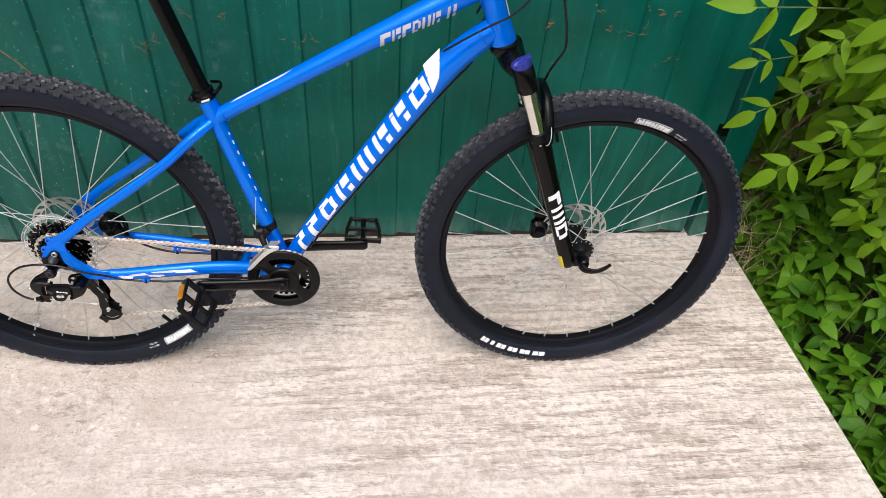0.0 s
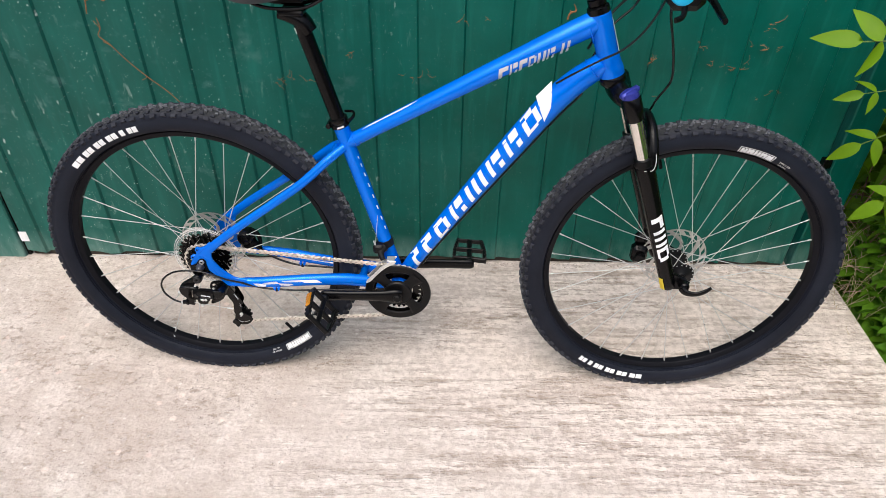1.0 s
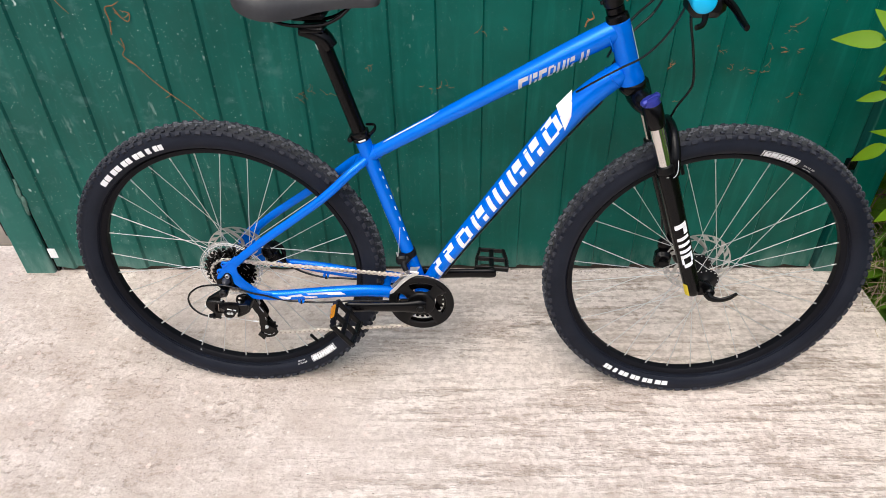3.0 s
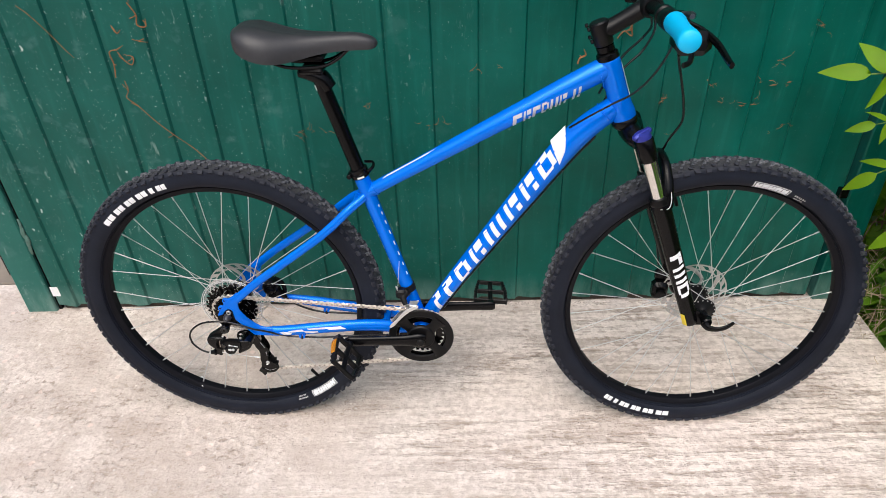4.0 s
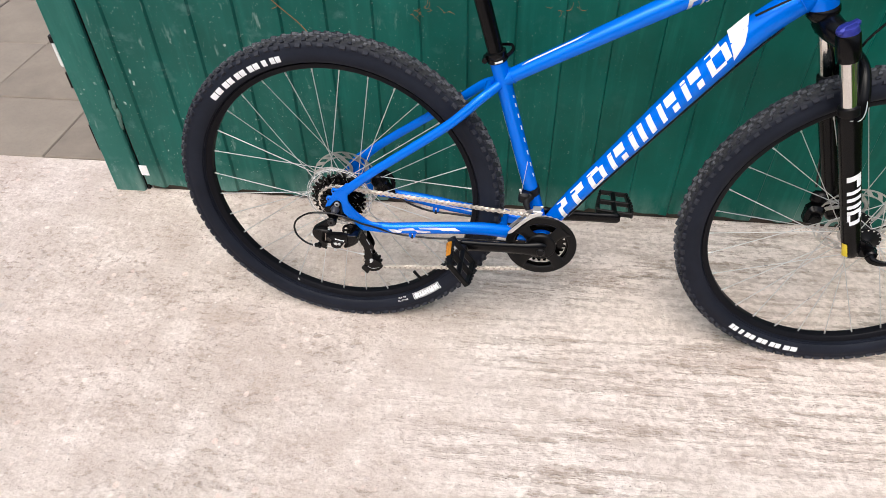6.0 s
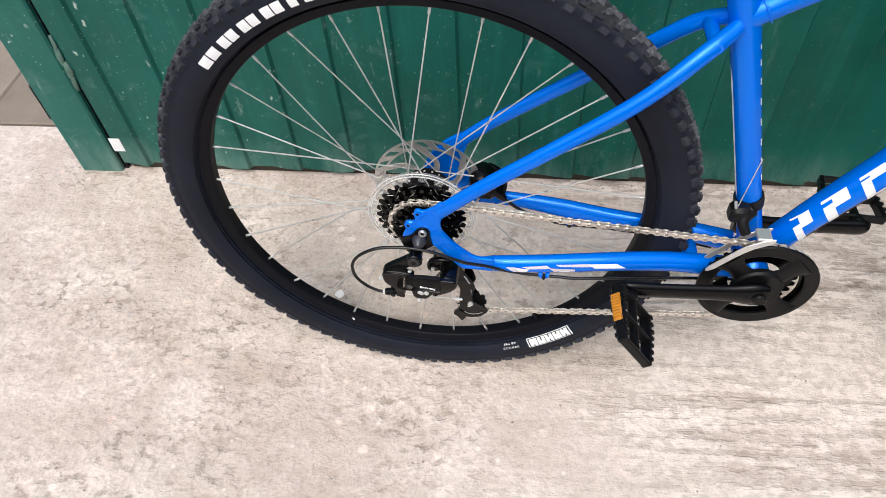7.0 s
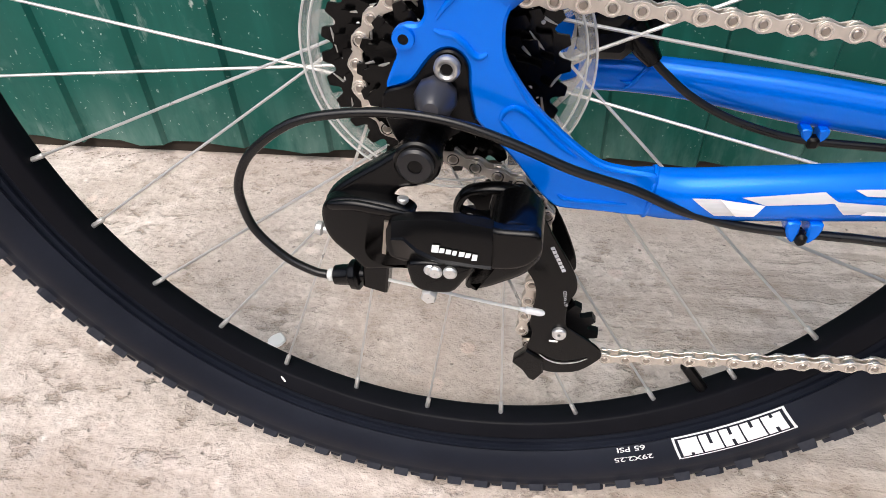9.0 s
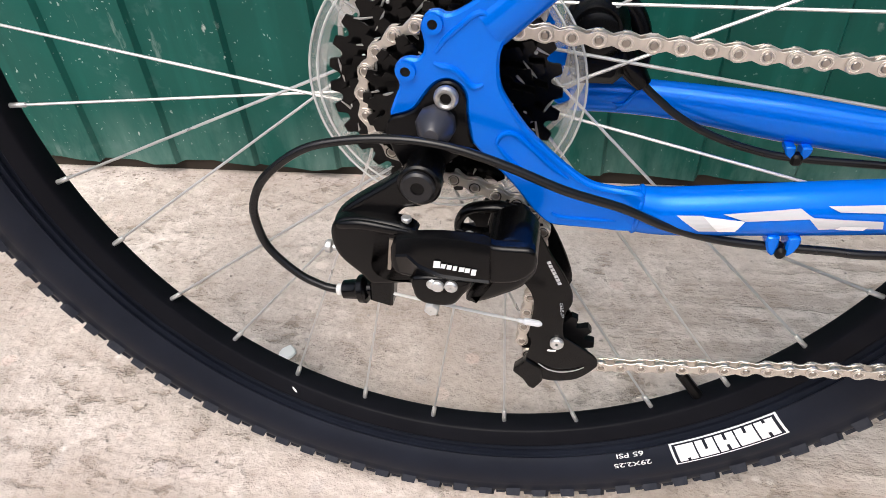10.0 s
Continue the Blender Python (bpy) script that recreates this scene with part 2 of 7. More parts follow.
    pebble = mix(nt, side, pebble, 0.0)
    col = mix(nt, pebble, col, ramp(nt, sc.outputs[1], [(0.0, (0.50, 0.41, 0.33)), (0.5, (0.52, 0.46, 0.43)), (0.75, (0.78, 0.60, 0.52)), (1.0, (0.88, 0.78, 0.70))]))
    nt.links.new(col, p.inputs["Base Color"])
    p.inputs["Roughness"].default_value = 0.92
    p.inputs["Specular IOR Level"].default_value = 0.2
    knobs = mix(nt, 1.0, ramp(nt, stone.outputs["Distance"], [(0.10, 1.0), (0.45, 0.0)]), ramp(nt, sc.outputs[2], [(0.55, 0.0), (0.60, 1.0)]), "MULTIPLY")
    height = mix(nt, side, mix(nt, 0.10, relief, knobs), mix(nt, 0.22, drawn, 0.5))
    bump(nt, p, mix(nt, hole, mix(nt, ramp(nt, side, [(0.0, 0.02), (1.0, 0.22)]), height, speck), 0.0), 0.9, 0.008)
    return m


def make_paver():
    m, nt, p = mat_new("paver_concrete")
    v = coords(nt, space="Object")
    info = nt.nodes.new("ShaderNodeObjectInfo")
    tone = ramp(nt, info.outputs["Random"], [(0.0, (0.190, 0.155, 0.122)), (1.0, (0.245, 0.205, 0.166))])
    fine, broad = noise_tex(nt, v, 60, 6, 0.7), noise_tex(nt, v, 6, 4)
    col = mix(nt, ramp(nt, broad, [(0.35, 0.0), (0.7, 0.6)]), tone, (0.32, 0.264, 0.208))
    col = mix(nt, ramp(nt, fine, [(0.5, 0.0), (0.7, 0.35)]), col, (0.19, 0.158, 0.128))
    nt.links.new(col, p.inputs["Base Color"])
    p.inputs["Roughness"].default_value = 0.85
    bump(nt, p, fine, 0.4, 0.003)
    return m


def make_gate_paint(name, base, faded, specks):
    """Green enamel on sheet steel: faded patches, runs, lime flecks in swarms, smears and a limed foot."""
    m, nt, p = mat_new(name)
    v = coords(nt)
    broad, fine, mid = noise_tex(nt, v, 3.2, 5, 0.6), noise_tex(nt, v, 150, 4), noise_tex(nt, v, 22, 5, 0.65)
    col = mix(nt, ramp(nt, broad, [(0.35, 0.0), (0.7, 1.0)]), base, faded)
    drip = noise_tex(nt, coords(nt, (20, 20, 1.6)), 2.0, 4)
    col = mix(nt, ramp(nt, drip, [(0.52, 0.0), (0.75, 0.30)]), col, tuple(c * 1.6 + 0.012 for c in faded))
    spread = nt.nodes.new("ShaderNodeSeparateXYZ")
    nt.links.new(v, spread.inputs[0])
    fewer = nt.nodes.new("ShaderNodeMapRange")
    fewer.inputs["From Min"].default_value, fewer.inputs["From Max"].default_value = -0.6, 0.5
    fewer.inputs["To Min"].default_value, fewer.inputs["To Max"].default_value = 1.0, 0.08
    nt.links.new(spread.outputs[0], fewer.inputs["Value"])
    wob = nt.nodes.new("ShaderNodeTexNoise")
    wob.inputs["Scale"].default_value, wob.inputs["Detail"].default_value = 130, 3
    nt.links.new(v, wob.inputs["Vector"])
    bent = nt.nodes.new("ShaderNodeVectorMath")
    bent.operation = "MULTIPLY_ADD"
    bent.inputs[1].default_value = (0.011, 0.011, 0.011)
    nt.links.new(wob.outputs["Color"], bent.inputs[0])
    nt.links.new(v, bent.inputs[2])
    fleck = None
    for scale, size, keep, vec in ((17, 0.075, 0.60, (1, 1, 0.7)), (55, 0.12, 0.76, (1, 1, 0.6)), (120, 0.17, 0.80, (1, 1, 0.8)), (210, 0.24, 0.90, (1, 1, 0.9)), (24, 0.09, 0.62, (1, 1, 0.35))):
        vo = nt.nodes.new("ShaderNodeTexVoronoi")
        vo.inputs["Scale"].default_value = scale
        turned = nt.nodes.new("ShaderNodeMapping")
        turned.inputs["Scale"].default_value, turned.inputs["Rotation"].default_value = vec, (0.1, 0.25, 0.2)
        nt.links.new(bent.outputs[0], turned.inputs["Vector"])
        nt.links.new(turned.outputs[0], vo.inputs["Vector"])
        sepc = nt.nodes.new("ShaderNodeSeparateColor")
        nt.links.new(vo.outputs["Color"], sepc.inputs[0])
        dot = ramp(nt, vo.outputs["Distance"], [(size * 0.45, 1.0), (size, 0.0)])
        pick = ramp(nt, sepc.outputs[0], [(keep, 0.0), (keep + 0.01, specks)])
        one = mix(nt, 1.0, dot, pick, "MULTIPLY")
        fleck = one if fleck is None else mix(nt, 1.0, fleck, one, "LIGHTEN")
    swarm = ramp(nt, mid, [(0.42, 0.20), (0.58, 1.0)])
    fleck = mix(nt, 1.0, mix(nt, 1.0, fleck, swarm, "MULTIPLY"), fewer.outputs[0], "MULTIPLY")
    # smeared lime, in short upright strokes, and dull scuffs
    stroke = ramp(nt, noise_tex(nt, coords(nt, (60, 60, 16), rot=(0, 0.25, 0)), 1.0, 4, 0.6), [(0.60, 0.0), (0.70, 0.42)])
    stroke = mix(nt, 1.0, stroke, ramp(nt, noise_tex(nt, v, 7.5, 4, 0.6), [(0.50, 0.0), (0.60, 1.0)]), "MULTIPLY")
    stroke = mix(nt, 1.0, stroke, fewer.outputs[0], "MULTIPLY")
    scuff = ramp(nt, noise_tex(nt, coords(nt, (11, 11, 14)), 1.0, 5, 0.62), [(0.58, 0.0), (0.70, 0.50)])
    scuff = mix(nt, 1.0, scuff, fewer.outputs[0], "MULTIPLY")
    dull = ramp(nt, fewer.outputs[0], [(0.10, 0.0), (0.95, 0.34)])
    col = mix(nt, dull, col, (0.020, 0.098, 0.088))
    col = mix(nt, scuff, col, (0.080, 0.175, 0.160))
    col = mix(nt, stroke, col, (0.30, 0.39, 0.36))
    col = mix(nt, fleck, col, (0.55, 0.60, 0.56))
    smear = noise_tex(nt, coords(nt, (9, 9, 3)), 1.0, 6, 0.7)
    splash = mix(nt, 1.0, ramp(nt, spread.outputs[2], [(0.0, 0.8), (0.11, 0.0)]), ramp(nt, smear, [(0.40, 0.0), (0.64, 1.0)]), "MULTIPLY")
    col = mix(nt, splash, col, (0.17, 0.28, 0.245))
    nt.links.new(col, p.inputs["Base Color"])
    nt.links.new(ramp(nt, mid, [(0.3, 0.28), (0.7, 0.42)]), p.inputs["Roughness"])
    p.inputs["Specular IOR Level"].default_value = 0.22
    bump(nt, p, mix(nt, 0.5, mid, fine), 0.12, 0.002)
    return m


M_CONCRETE, M_PAVER = make_concrete(), make_paver()
M_GATE = make_gate_paint("green_enamel", (0.0, 0.062, 0.045), (0.001, 0.106, 0.082), 0.95)
M_POST = make_gate_paint("faded_green_enamel", (0.006, 0.100, 0.076), (0.028, 0.150, 0.122), 0.95)
M_WELD = simple("weld_filler", (0.085, 0.165, 0.135), 0.8, 0.0, 0.5, 70, bumpy=0.8)
M_TENDRIL = simple("dry_tendril", (0.24, 0.105, 0.040), 0.8, vary=0.35, scale=90)
M_CRUMB = simple("dry_dirt", (0.34, 0.28, 0.23), 0.95, vary=0.4, scale=40)
M_DIRT = simple("earth", (0.035, 0.026, 0.018), 0.95, vary=0.5, scale=12, bumpy=0.6)
M_PAINTDROP = simple("white_paint_drop", (0.95, 0.93, 0.90), 0.6, vary=0.02)
M_STEM = simple("green_stem", (0.10, 0.15, 0.04), 0.6, vary=0.3, scale=40)
M_STRAW = simple("dry_straw", (0.36, 0.28, 0.17), 0.8, vary=0.35, scale=30)
M_TWIG = simple("dead_twig", (0.13, 0.075, 0.045), 0.85, vary=0.4, scale=30)
M_WALL = simple("yard_plaster", (0.16, 0.15, 0.135), 0.9, vary=0.25, scale=6, bumpy=0.3)
M_STONE = simple("grit", (0.46, 0.41, 0.37), 0.85, vary=0.5, scale=30, bumpy=0.3)


def make_leaf(name, dark, light, glow):
    m, nt, p = mat_new(name)
    geo = nt.nodes.new("ShaderNodeNewGeometry")
    v = coords(nt)
    tone = mix(nt, 0.35, geo.outputs["Random Per Island"], noise_tex(nt, v, 25))
    col = ramp(nt, tone, [(0.1, dark), (0.9, light)])
    nt.links.new(col, p.inputs["Base Color"])
    p.inputs["Roughness"].default_value = 0.5
    p.inputs["Specular IOR Level"].default_value = 0.25
    tl = nt.nodes.new("ShaderNodeBsdfTranslucent")
    nt.links.new(mix(nt, 0.5, col, glow), tl.inputs[0])
    ms = nt.nodes.new("ShaderNodeMixShader")
    ms.inputs[0].default_value = 0.38
    nt.links.new(p.outputs[0], ms.inputs[1])
    nt.links.new(tl.outputs[0], ms.inputs[2])
    nt.links.new(ms.outputs[0], nt.nodes["Material Output"].inputs["Surface"])
    return m


M_LEAF = make_leaf("bright_leaf", (0.070, 0.200, 0.006), (0.250, 0.430, 0.011), (0.30, 0.50, 0.008))
# darker copy of the leaf above: the thicket's shade is in the colour
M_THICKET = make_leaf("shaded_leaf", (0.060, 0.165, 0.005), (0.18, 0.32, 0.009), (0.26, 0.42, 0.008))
M_HERB = make_leaf("herb_leaf", (0.042, 0.145, 0.008), (0.145, 0.31, 0.018), (0.20, 0.38, 0.015))


# ---- mesh helpers ----
class Build:
    """Collects vertices and faces of one mesh."""

    def __init__(self):
        self.v, self.f = [], []

    def add(self, verts, faces):
        n = len(self.v)
        self.v.extend(tuple(p) for p in verts)
        self.f.extend(tuple(n + i for i in face) for face in faces)
        return self

    def merge(self, other, m=None):
        return self.add([m @ Vector(p) for p in other.v] if m else other.v, other.f)


def part(name, b, material, parent=None, label="", smooth=35.0, m=None, kind=""):
    """Links a Build as one mesh object, under a thing or a part."""
    me = bpy.data.meshes.new(name)
    me.from_pydata(b.v, [], b.f)
    me.materials.append(material)
    fix_normals(me)
    if smooth:
        me.polygons.foreach_set("use_smooth", [True] * len(me.polygons))
        me.set_sharp_from_angle(angle=radians(smooth))
    ob = new(name, me)
    if parent is not None:
        ob.parent = parent
    if m is not None:
        ob.matrix_basis = m
    if label or kind:
        tagged(ob, label, kind=kind)
    return ob


def pieces(name, b, material, parent=None, label="", smooth=35.0):
    """Links every loose piece of a Build as an object of its own."""
    root = list(range(len(b.v)))

    def find(i):
        while root[i] != i:
            root[i] = root[root[i]]
            i = root[i]
        return i

    for face in b.f:
        r = find(face[0])
        for i in face[1:]:
            root[find(i)] = r
    groups = {}
    for face in b.f:
        groups.setdefault(find(face[0]), []).append(face)
    for faces in groups.values():
        used = sorted({i for face in faces for i in face})
        at = {i: k for k, i in enumerate(used)}
        t = Build().add([b.v[i] for i in used], [tuple(at[i] for i in face) for face in faces])
        part(name, t, material, parent, label, smooth)


def fix_normals(me):
    bm = bmesh.new()
    bm.from_mesh(me)
    bmesh.ops.recalc_face_normals(bm, faces=bm.faces)
    bm.to_mesh(me)
    bm.free()


def share(ob, parent, m, name=None):
    """Another object on the same mesh."""
    c = new(name or ob.name.split(".")[0], ob.data)
    c.parent = parent
    c.matrix_basis = m
    return c


def smooth_loop(points, steps=4):
    """A closed, rounded outline through points of the plane."""
    p = [np.array(q, float) for q in points]
    n = len(p)
    out = []
    for i in range(n):
        a, b, c, d = p[i - 1], p[i], p[(i + 1) % n], p[(i + 2) % n]
        for k in range(steps):
            t = k / steps
            q = 0.5 * (2 * b + (c - a) * t + (2 * a - 5 * b + 4 * c - d) * t * t + (3 * b - a - 3 * c + d) * t**3)
            out.append((float(q[0]), float(q[1])))
    return out


def smooth_path(points, steps=6):
    """Catmull-Rom through points of any size."""
    p = [np.array(q, float) for q in points]
    p = [2 * p[0] - p[1]] + p + [2 * p[-1] - p[-2]]
    out = []
    for i in range(1, len(p) - 2):
        for k in range(steps):
            t = k / steps
            a, b, c, d = p[i - 1 : i + 3]
            out.append(0.5 * (2 * b + (c - a) * t + (2 * a - 5 * b + 4 * c - d) * t * t + (3 * b - a - 3 * c + d) * t**3))
    out.append(p[-2])
    return out


def tube_rings(path, radii, flat, seg, side=(0, 1, 0)):
    """Rings round a path in the x-z plane or in space; flat: width across side over height."""
    rings = []
    n = len(path)
    for i, c in enumerate(path):
        t = path[min(i + 1, n - 1)] - path[max(i - 1, 0)]
        t = t / (np.linalg.norm(t) + 1e-12)
        s = np.array(side, float)
        s = s - t * (s @ t)
        s /= np.linalg.norm(s) + 1e-12
        u = np.cross(s, t)
        r = radii[i]
        fl = flat[i] if isinstance(flat, (list, tuple, np.ndarray)) else flat
        rings.append([c + r * (fl * s * np.cos(a) + u * np.sin(a)) for a in np.linspace(0, 2 * np.pi, seg, endpoint=False)])
    return rings


def tube(points, radius, seg=14, flat=1.0, steps=6, cap=True, side=(0, 1, 0), b=None):
    """A tube through points; radius: one, or one a point; flat likewise."""
    b = b or Build()
    rad = [radius] * len(points) if isinstance(radius, (int, float)) else list(radius)
    fla = [flat] * len(points) if isinstance(flat, (int, float)) else list(flat)
    sm = smooth_path([(*p, r, q) for p, r, q in zip(points, rad, fla)], steps) if steps > 1 else [np.array((*p, r, q), float) for p, r, q in zip(points, rad, fla)]
    rings = tube_rings([s[:3] for s in sm], [s[3] for s in sm], [s[4] for s in sm], seg, side)
    verts = [p for ring in rings for p in ring]
    faces = []
    for i in range(len(rings) - 1):
        for k in range(seg):
            a, c = i * seg + k, i * seg + (k + 1) % seg
            faces.append((a, c, c + seg, a + seg))
    if cap:
        faces.append(tuple(range(seg)))
        faces.append(tuple(range((len(rings) - 1) * seg, len(rings) * seg)))
    return b.add(verts, faces)


def lathe(profile, n=64, closed=True, b=None, centre=(0, 0, 0), start=0.0):
    """Turns a profile of (radius, y) about the y axis."""
    b = b or Build()
    m = len(profile)
    verts = []
    for i in range(n):
        a = start + 2 * math.pi * i / n
        for r, y in profile:
            verts.append((centre[0] + r * math.cos(a), centre[1] + y, centre[2] + r * math.sin(a)))
    faces = []
    for i in range(n):
        j = (i + 1) % n
        for k in range(m if closed else m - 1):
            l = (k + 1) % m
            faces.append((i * m + k, i * m + l, j * m + l, j * m + k))
    return b.add(verts, faces)


def disc(r, y0, y1, n=32, bevel=0.0, b=None, centre=(0, 0, 0), hole=0.0):
    """A round plate or cylinder along y with bevelled rims."""
    e = min(bevel, abs(y1 - y0) * 0.45)
    s = 1 if y1 > y0 else -1
    inner = max(hole, 1e-5)
    prof = [(inner, y0), (r - e, y0), (r, y0 + s * e), (r, y1 - s * e), (r - e, y1), (inner, y1)]
    return lathe(prof, n, True, b, centre)


def plate(outline, y0, y1, bevel=0.0012, b=None, curve=0):
    """An outline in x-z, extruded along y, with a bevel at both faces."""
    b = b or Build()
    pts = [np.array(p, float) for p in outline]
    if curve:
        ring = pts[-1:] + pts + pts[:2]
        sm = []
        for i in range(1, len(ring) - 2):
            for k in range(curve):
                t = k / curve
                p0, p1, p2, p3 = ring[i - 1 : i + 3]
                sm.append(0.5 * (2 * p1 + (p2 - p0) * t + (2 * p0 - 5 * p1 + 4 * p2 - p3) * t * t + (3 * p1 - p0 - 3 * p2 + p3) * t**3))
        pts = sm
    n = len(pts)
    area = sum(pts[i][0] * pts[(i + 1) % n][1] - pts[(i + 1) % n][0] * pts[i][1] for i in range(n))
    inset = []
    for i in range(n):
        d = pts[(i + 1) % n] - pts[i - 1]
        d = d / (np.linalg.norm(d) + 1e-12)
        inset.append(pts[i] + np.array((-d[1], d[0])) * bevel * (1 if area > 0 else -1))
    s = 1 if y1 > y0 else -1
    layers = [(inset, y0), (pts, y0 + s * bevel), (pts, y1 - s * bevel), (inset, y1)]
    verts = [(p[0], y, p[1]) for ps, y in layers for p in ps]
    faces = [tuple(range(n)), tuple(range(3 * n, 4 * n))]
    for l in range(3):
        for i in range(n):
            j = (i + 1) % n
            faces.append((l * n + i, l * n + j, (l + 1) * n + j, (l + 1) * n + i))
    return b.add(verts, faces)


def pillow(outline, y_back, y_front, r, b=None, steps=5, curve=3):
    """An outline in x-z as a cast body: straight walls from y_back, and an edge rounded by r towards y_front."""
    b = b or Build()
    pts = [np.array(p, float) for p in (smooth_loop(outline, curve) if curve else outline)]
    n = len(pts)
    area = sum(pts[i][0] * pts[(i + 1) % n][1] - pts[(i + 1) % n][0] * pts[i][1] for i in range(n))
    inward = []
    for i in range(n):
        d = pts[(i + 1) % n] - pts[i - 1]
        d = d / (np.linalg.norm(d) + 1e-12)
        inward.append(np.array((-d[1], d[0])) * (1 if area > 0 else -1))
    s = 1 if y_front > y_back else -1
    layers = [(0.0, y_back)] + [(r * (1 - math.cos(a)), y_front - s * r * (1 - math.sin(a))) for a in np.linspace(0, math.pi / 2, steps + 1)]
    verts = [(pts[i][0] + inward[i][0] * k, y, pts[i][1] + inward[i][1] * k) for k, y in layers for i in range(n)]
    m = len(layers)
    faces = [tuple(range(n)), tuple(range((m - 1) * n, m * n))]
    for l in range(m - 1):
        for i in range(n):
            j = (i + 1) % n
            faces.append((l * n + i, l * n + j, (l + 1) * n + j, (l + 1) * n + i))
    return b.add(verts, faces)


def loft(rows, b=None):
    """A closed shell through rows of points, each row as long as the next, the last joined to the first."""
    b = b or Build()
    n, m = len(rows[0]), len(rows)
    faces = [(k * n + i, k * n + i + 1, (k + 1) % m * n + i + 1, (k + 1) % m * n + i) for k in range(m) for i in range(n - 1)]
    faces += [tuple(k * n for k in range(m)), tuple(k * n + n - 1 for k in range(m))]
    return b.add([p for row in rows for p in row], faces)


def box(x0, x1, y0, y1, z0, z1, bevel=0.0, b=None, m=None):
    """A box with bevelled edges."""
    b = b or Build()
    t = Build()
    e = min(bevel, (x1 - x0) * 0.45, (y1 - y0) * 0.45, (z1 - z0) * 0.45)
    plate([(x0, z0), (x1, z0), (x1, z1), (x0, z1)], y0, y1, 0.0, t) if e <= 0 else plate(
        [(x0 + e, z0), (x1 - e, z0), (x1, z0 + e), (x1, z1 - e), (x1 - e, z1), (x0 + e, z1), (x0, z1 - e), (x0, z0 + e)], y0, y1, e, t
    )
    return b.merge(t, m)


def rod(p, q, r, n=12, b=None, bevel=True):
    """A straight round bar between two points."""
    p, q = np.array(p, float), np.array(q, float)
    d = q - p
    side = (0, 1, 0) if abs(d[1]) < 0.9 * np.linalg.norm(d) else (1, 0, 0)
    if bevel:
        e = d / np.linalg.norm(d) * min(r * 0.3, np.linalg.norm(d) * 0.2)
        return tube([p, p + e, q - e, q], [r * 0.75, r, r, r * 0.75], n, steps=1, side=side, b=b)
    return tube([p, q], r, n, steps=1, side=side, b=b)


def place(x, y, z, rx=0, ry=0, rz=0):
    return pose(x, y, z, rx, ry, rz)


def text_build(body, size, bold=0.0):
    """The built-in font as flat faces, centred, in x-y."""
    cu = bpy.data.curves.new("lettering", "FONT")
    cu.body, cu.size, cu.align_x, cu.align_y = body, size, "CENTER", "CENTER"
    cu.resolution_u, cu.offset = 3, bold
    ob = bpy.data.objects.new("lettering", cu)
    scene.collection.objects.link(ob)
    bpy.context.view_layer.update()
    me = ob.evaluated_get(bpy.context.evaluated_depsgraph_get()).to_mesh()
    b = Build().add([tuple(v.co) for v in me.vertices], [tuple(p.vertices) for p in me.polygons])
    ob.to_mesh_clear()
    bpy.data.objects.remove(ob)
    bpy.data.curves.remove(cu)
    return b

# ---- ground, slab, pavers ----
GATE_Y = 1.95
SLAB_X1 = 1.53


def build_ground():
    b = Build()
    b.add([(-600, -600, -0.30), (600, -600, -0.30), (600, 600, -0.30), (-600, 600, -0.30)], [(0, 1, 2, 3)])
    tagged(part("ground", b, M_DIRT, None, smooth=0), "dark bare earth under the slab and the plants", "ground", kind="structure")
    b = Build()
    box(-9.0, SLAB_X1, -7.0, 2.10, -0.22, 0.0, 0.006, b)
    tagged(part("floor", b, M_CONCRETE, None, smooth=30), "pale pinkish cast concrete slab with drawn streaks and worn patches", "concrete slab", kind="structure")


def build_gap_strip():
    """Dark brown strip added behind the gate's foot, to darken the gap below it."""
    b = Build()
    box(-1.04, 1.40, 1.964, 2.090, -0.01, 0.030, 0.006, b)
    tagged(part("soil_strip", b, M_DIRT, None), "dark brown strip added to darken the gap under the gate sheet", "soil", kind="structure")


def build_unseen_walls():
    """Unseen plain walls behind and beside the camera, added to darken reflections and gate."""
    for name, a in (("wall_south", (-9.0, 9.0, -7.3, -7.0, -0.3, 3.2)), ("wall_west", (-9.3, -9.0, -7.0, 9.0, -0.3, 2.6)), ("wall_east", (9.0, 9.3, -7.0, 9.0, -0.3, 2.6))):
        tagged(part(name, box(*a, 0.01), M_WALL, None), "unseen plain plaster wall, added to darken reflections and the gate", "wall", kind="structure")


def build_pavers():
    base = Build()
    box(-9.0, -1.10, 2.102, 9.0, -0.22, -0.045, 0.004, base)
    bed = tagged(part("pavement", base, M_DIRT, None), "grey concrete paving slabs laid behind the gate", "pavement", kind="structure")
    piece = Build()
    box(-0.2215, 0.2215, -0.2215, 0.2215, -0.05, 0.0, 0.004, piece)
    first = None
    rnd = random.Random(4)
    for i in range(-12, 1):
        for j in range(10):
            x, y = -1.507 + 0.225 + 0.45 * i, 2.105 + 0.225 + 0.45 * j - (0.075 if j else 0.0)
            m = pose(x, y, -0.006 + rnd.uniform(-0.003, 0.003), rnd.uniform(-0.3, 0.3), rnd.uniform(-0.3, 0.3), rnd.uniform(-0.4, 0.4))
            if j == 0:
                m = m @ Matrix.Diagonal((1, 0.84, 1, 1)) @ pose(0, -0.04, 0)
            if first is None:
                first = part("paver", piece, M_PAVER, bed, smooth=30, m=m)
            else:
                share(first, bed, m, "paver")


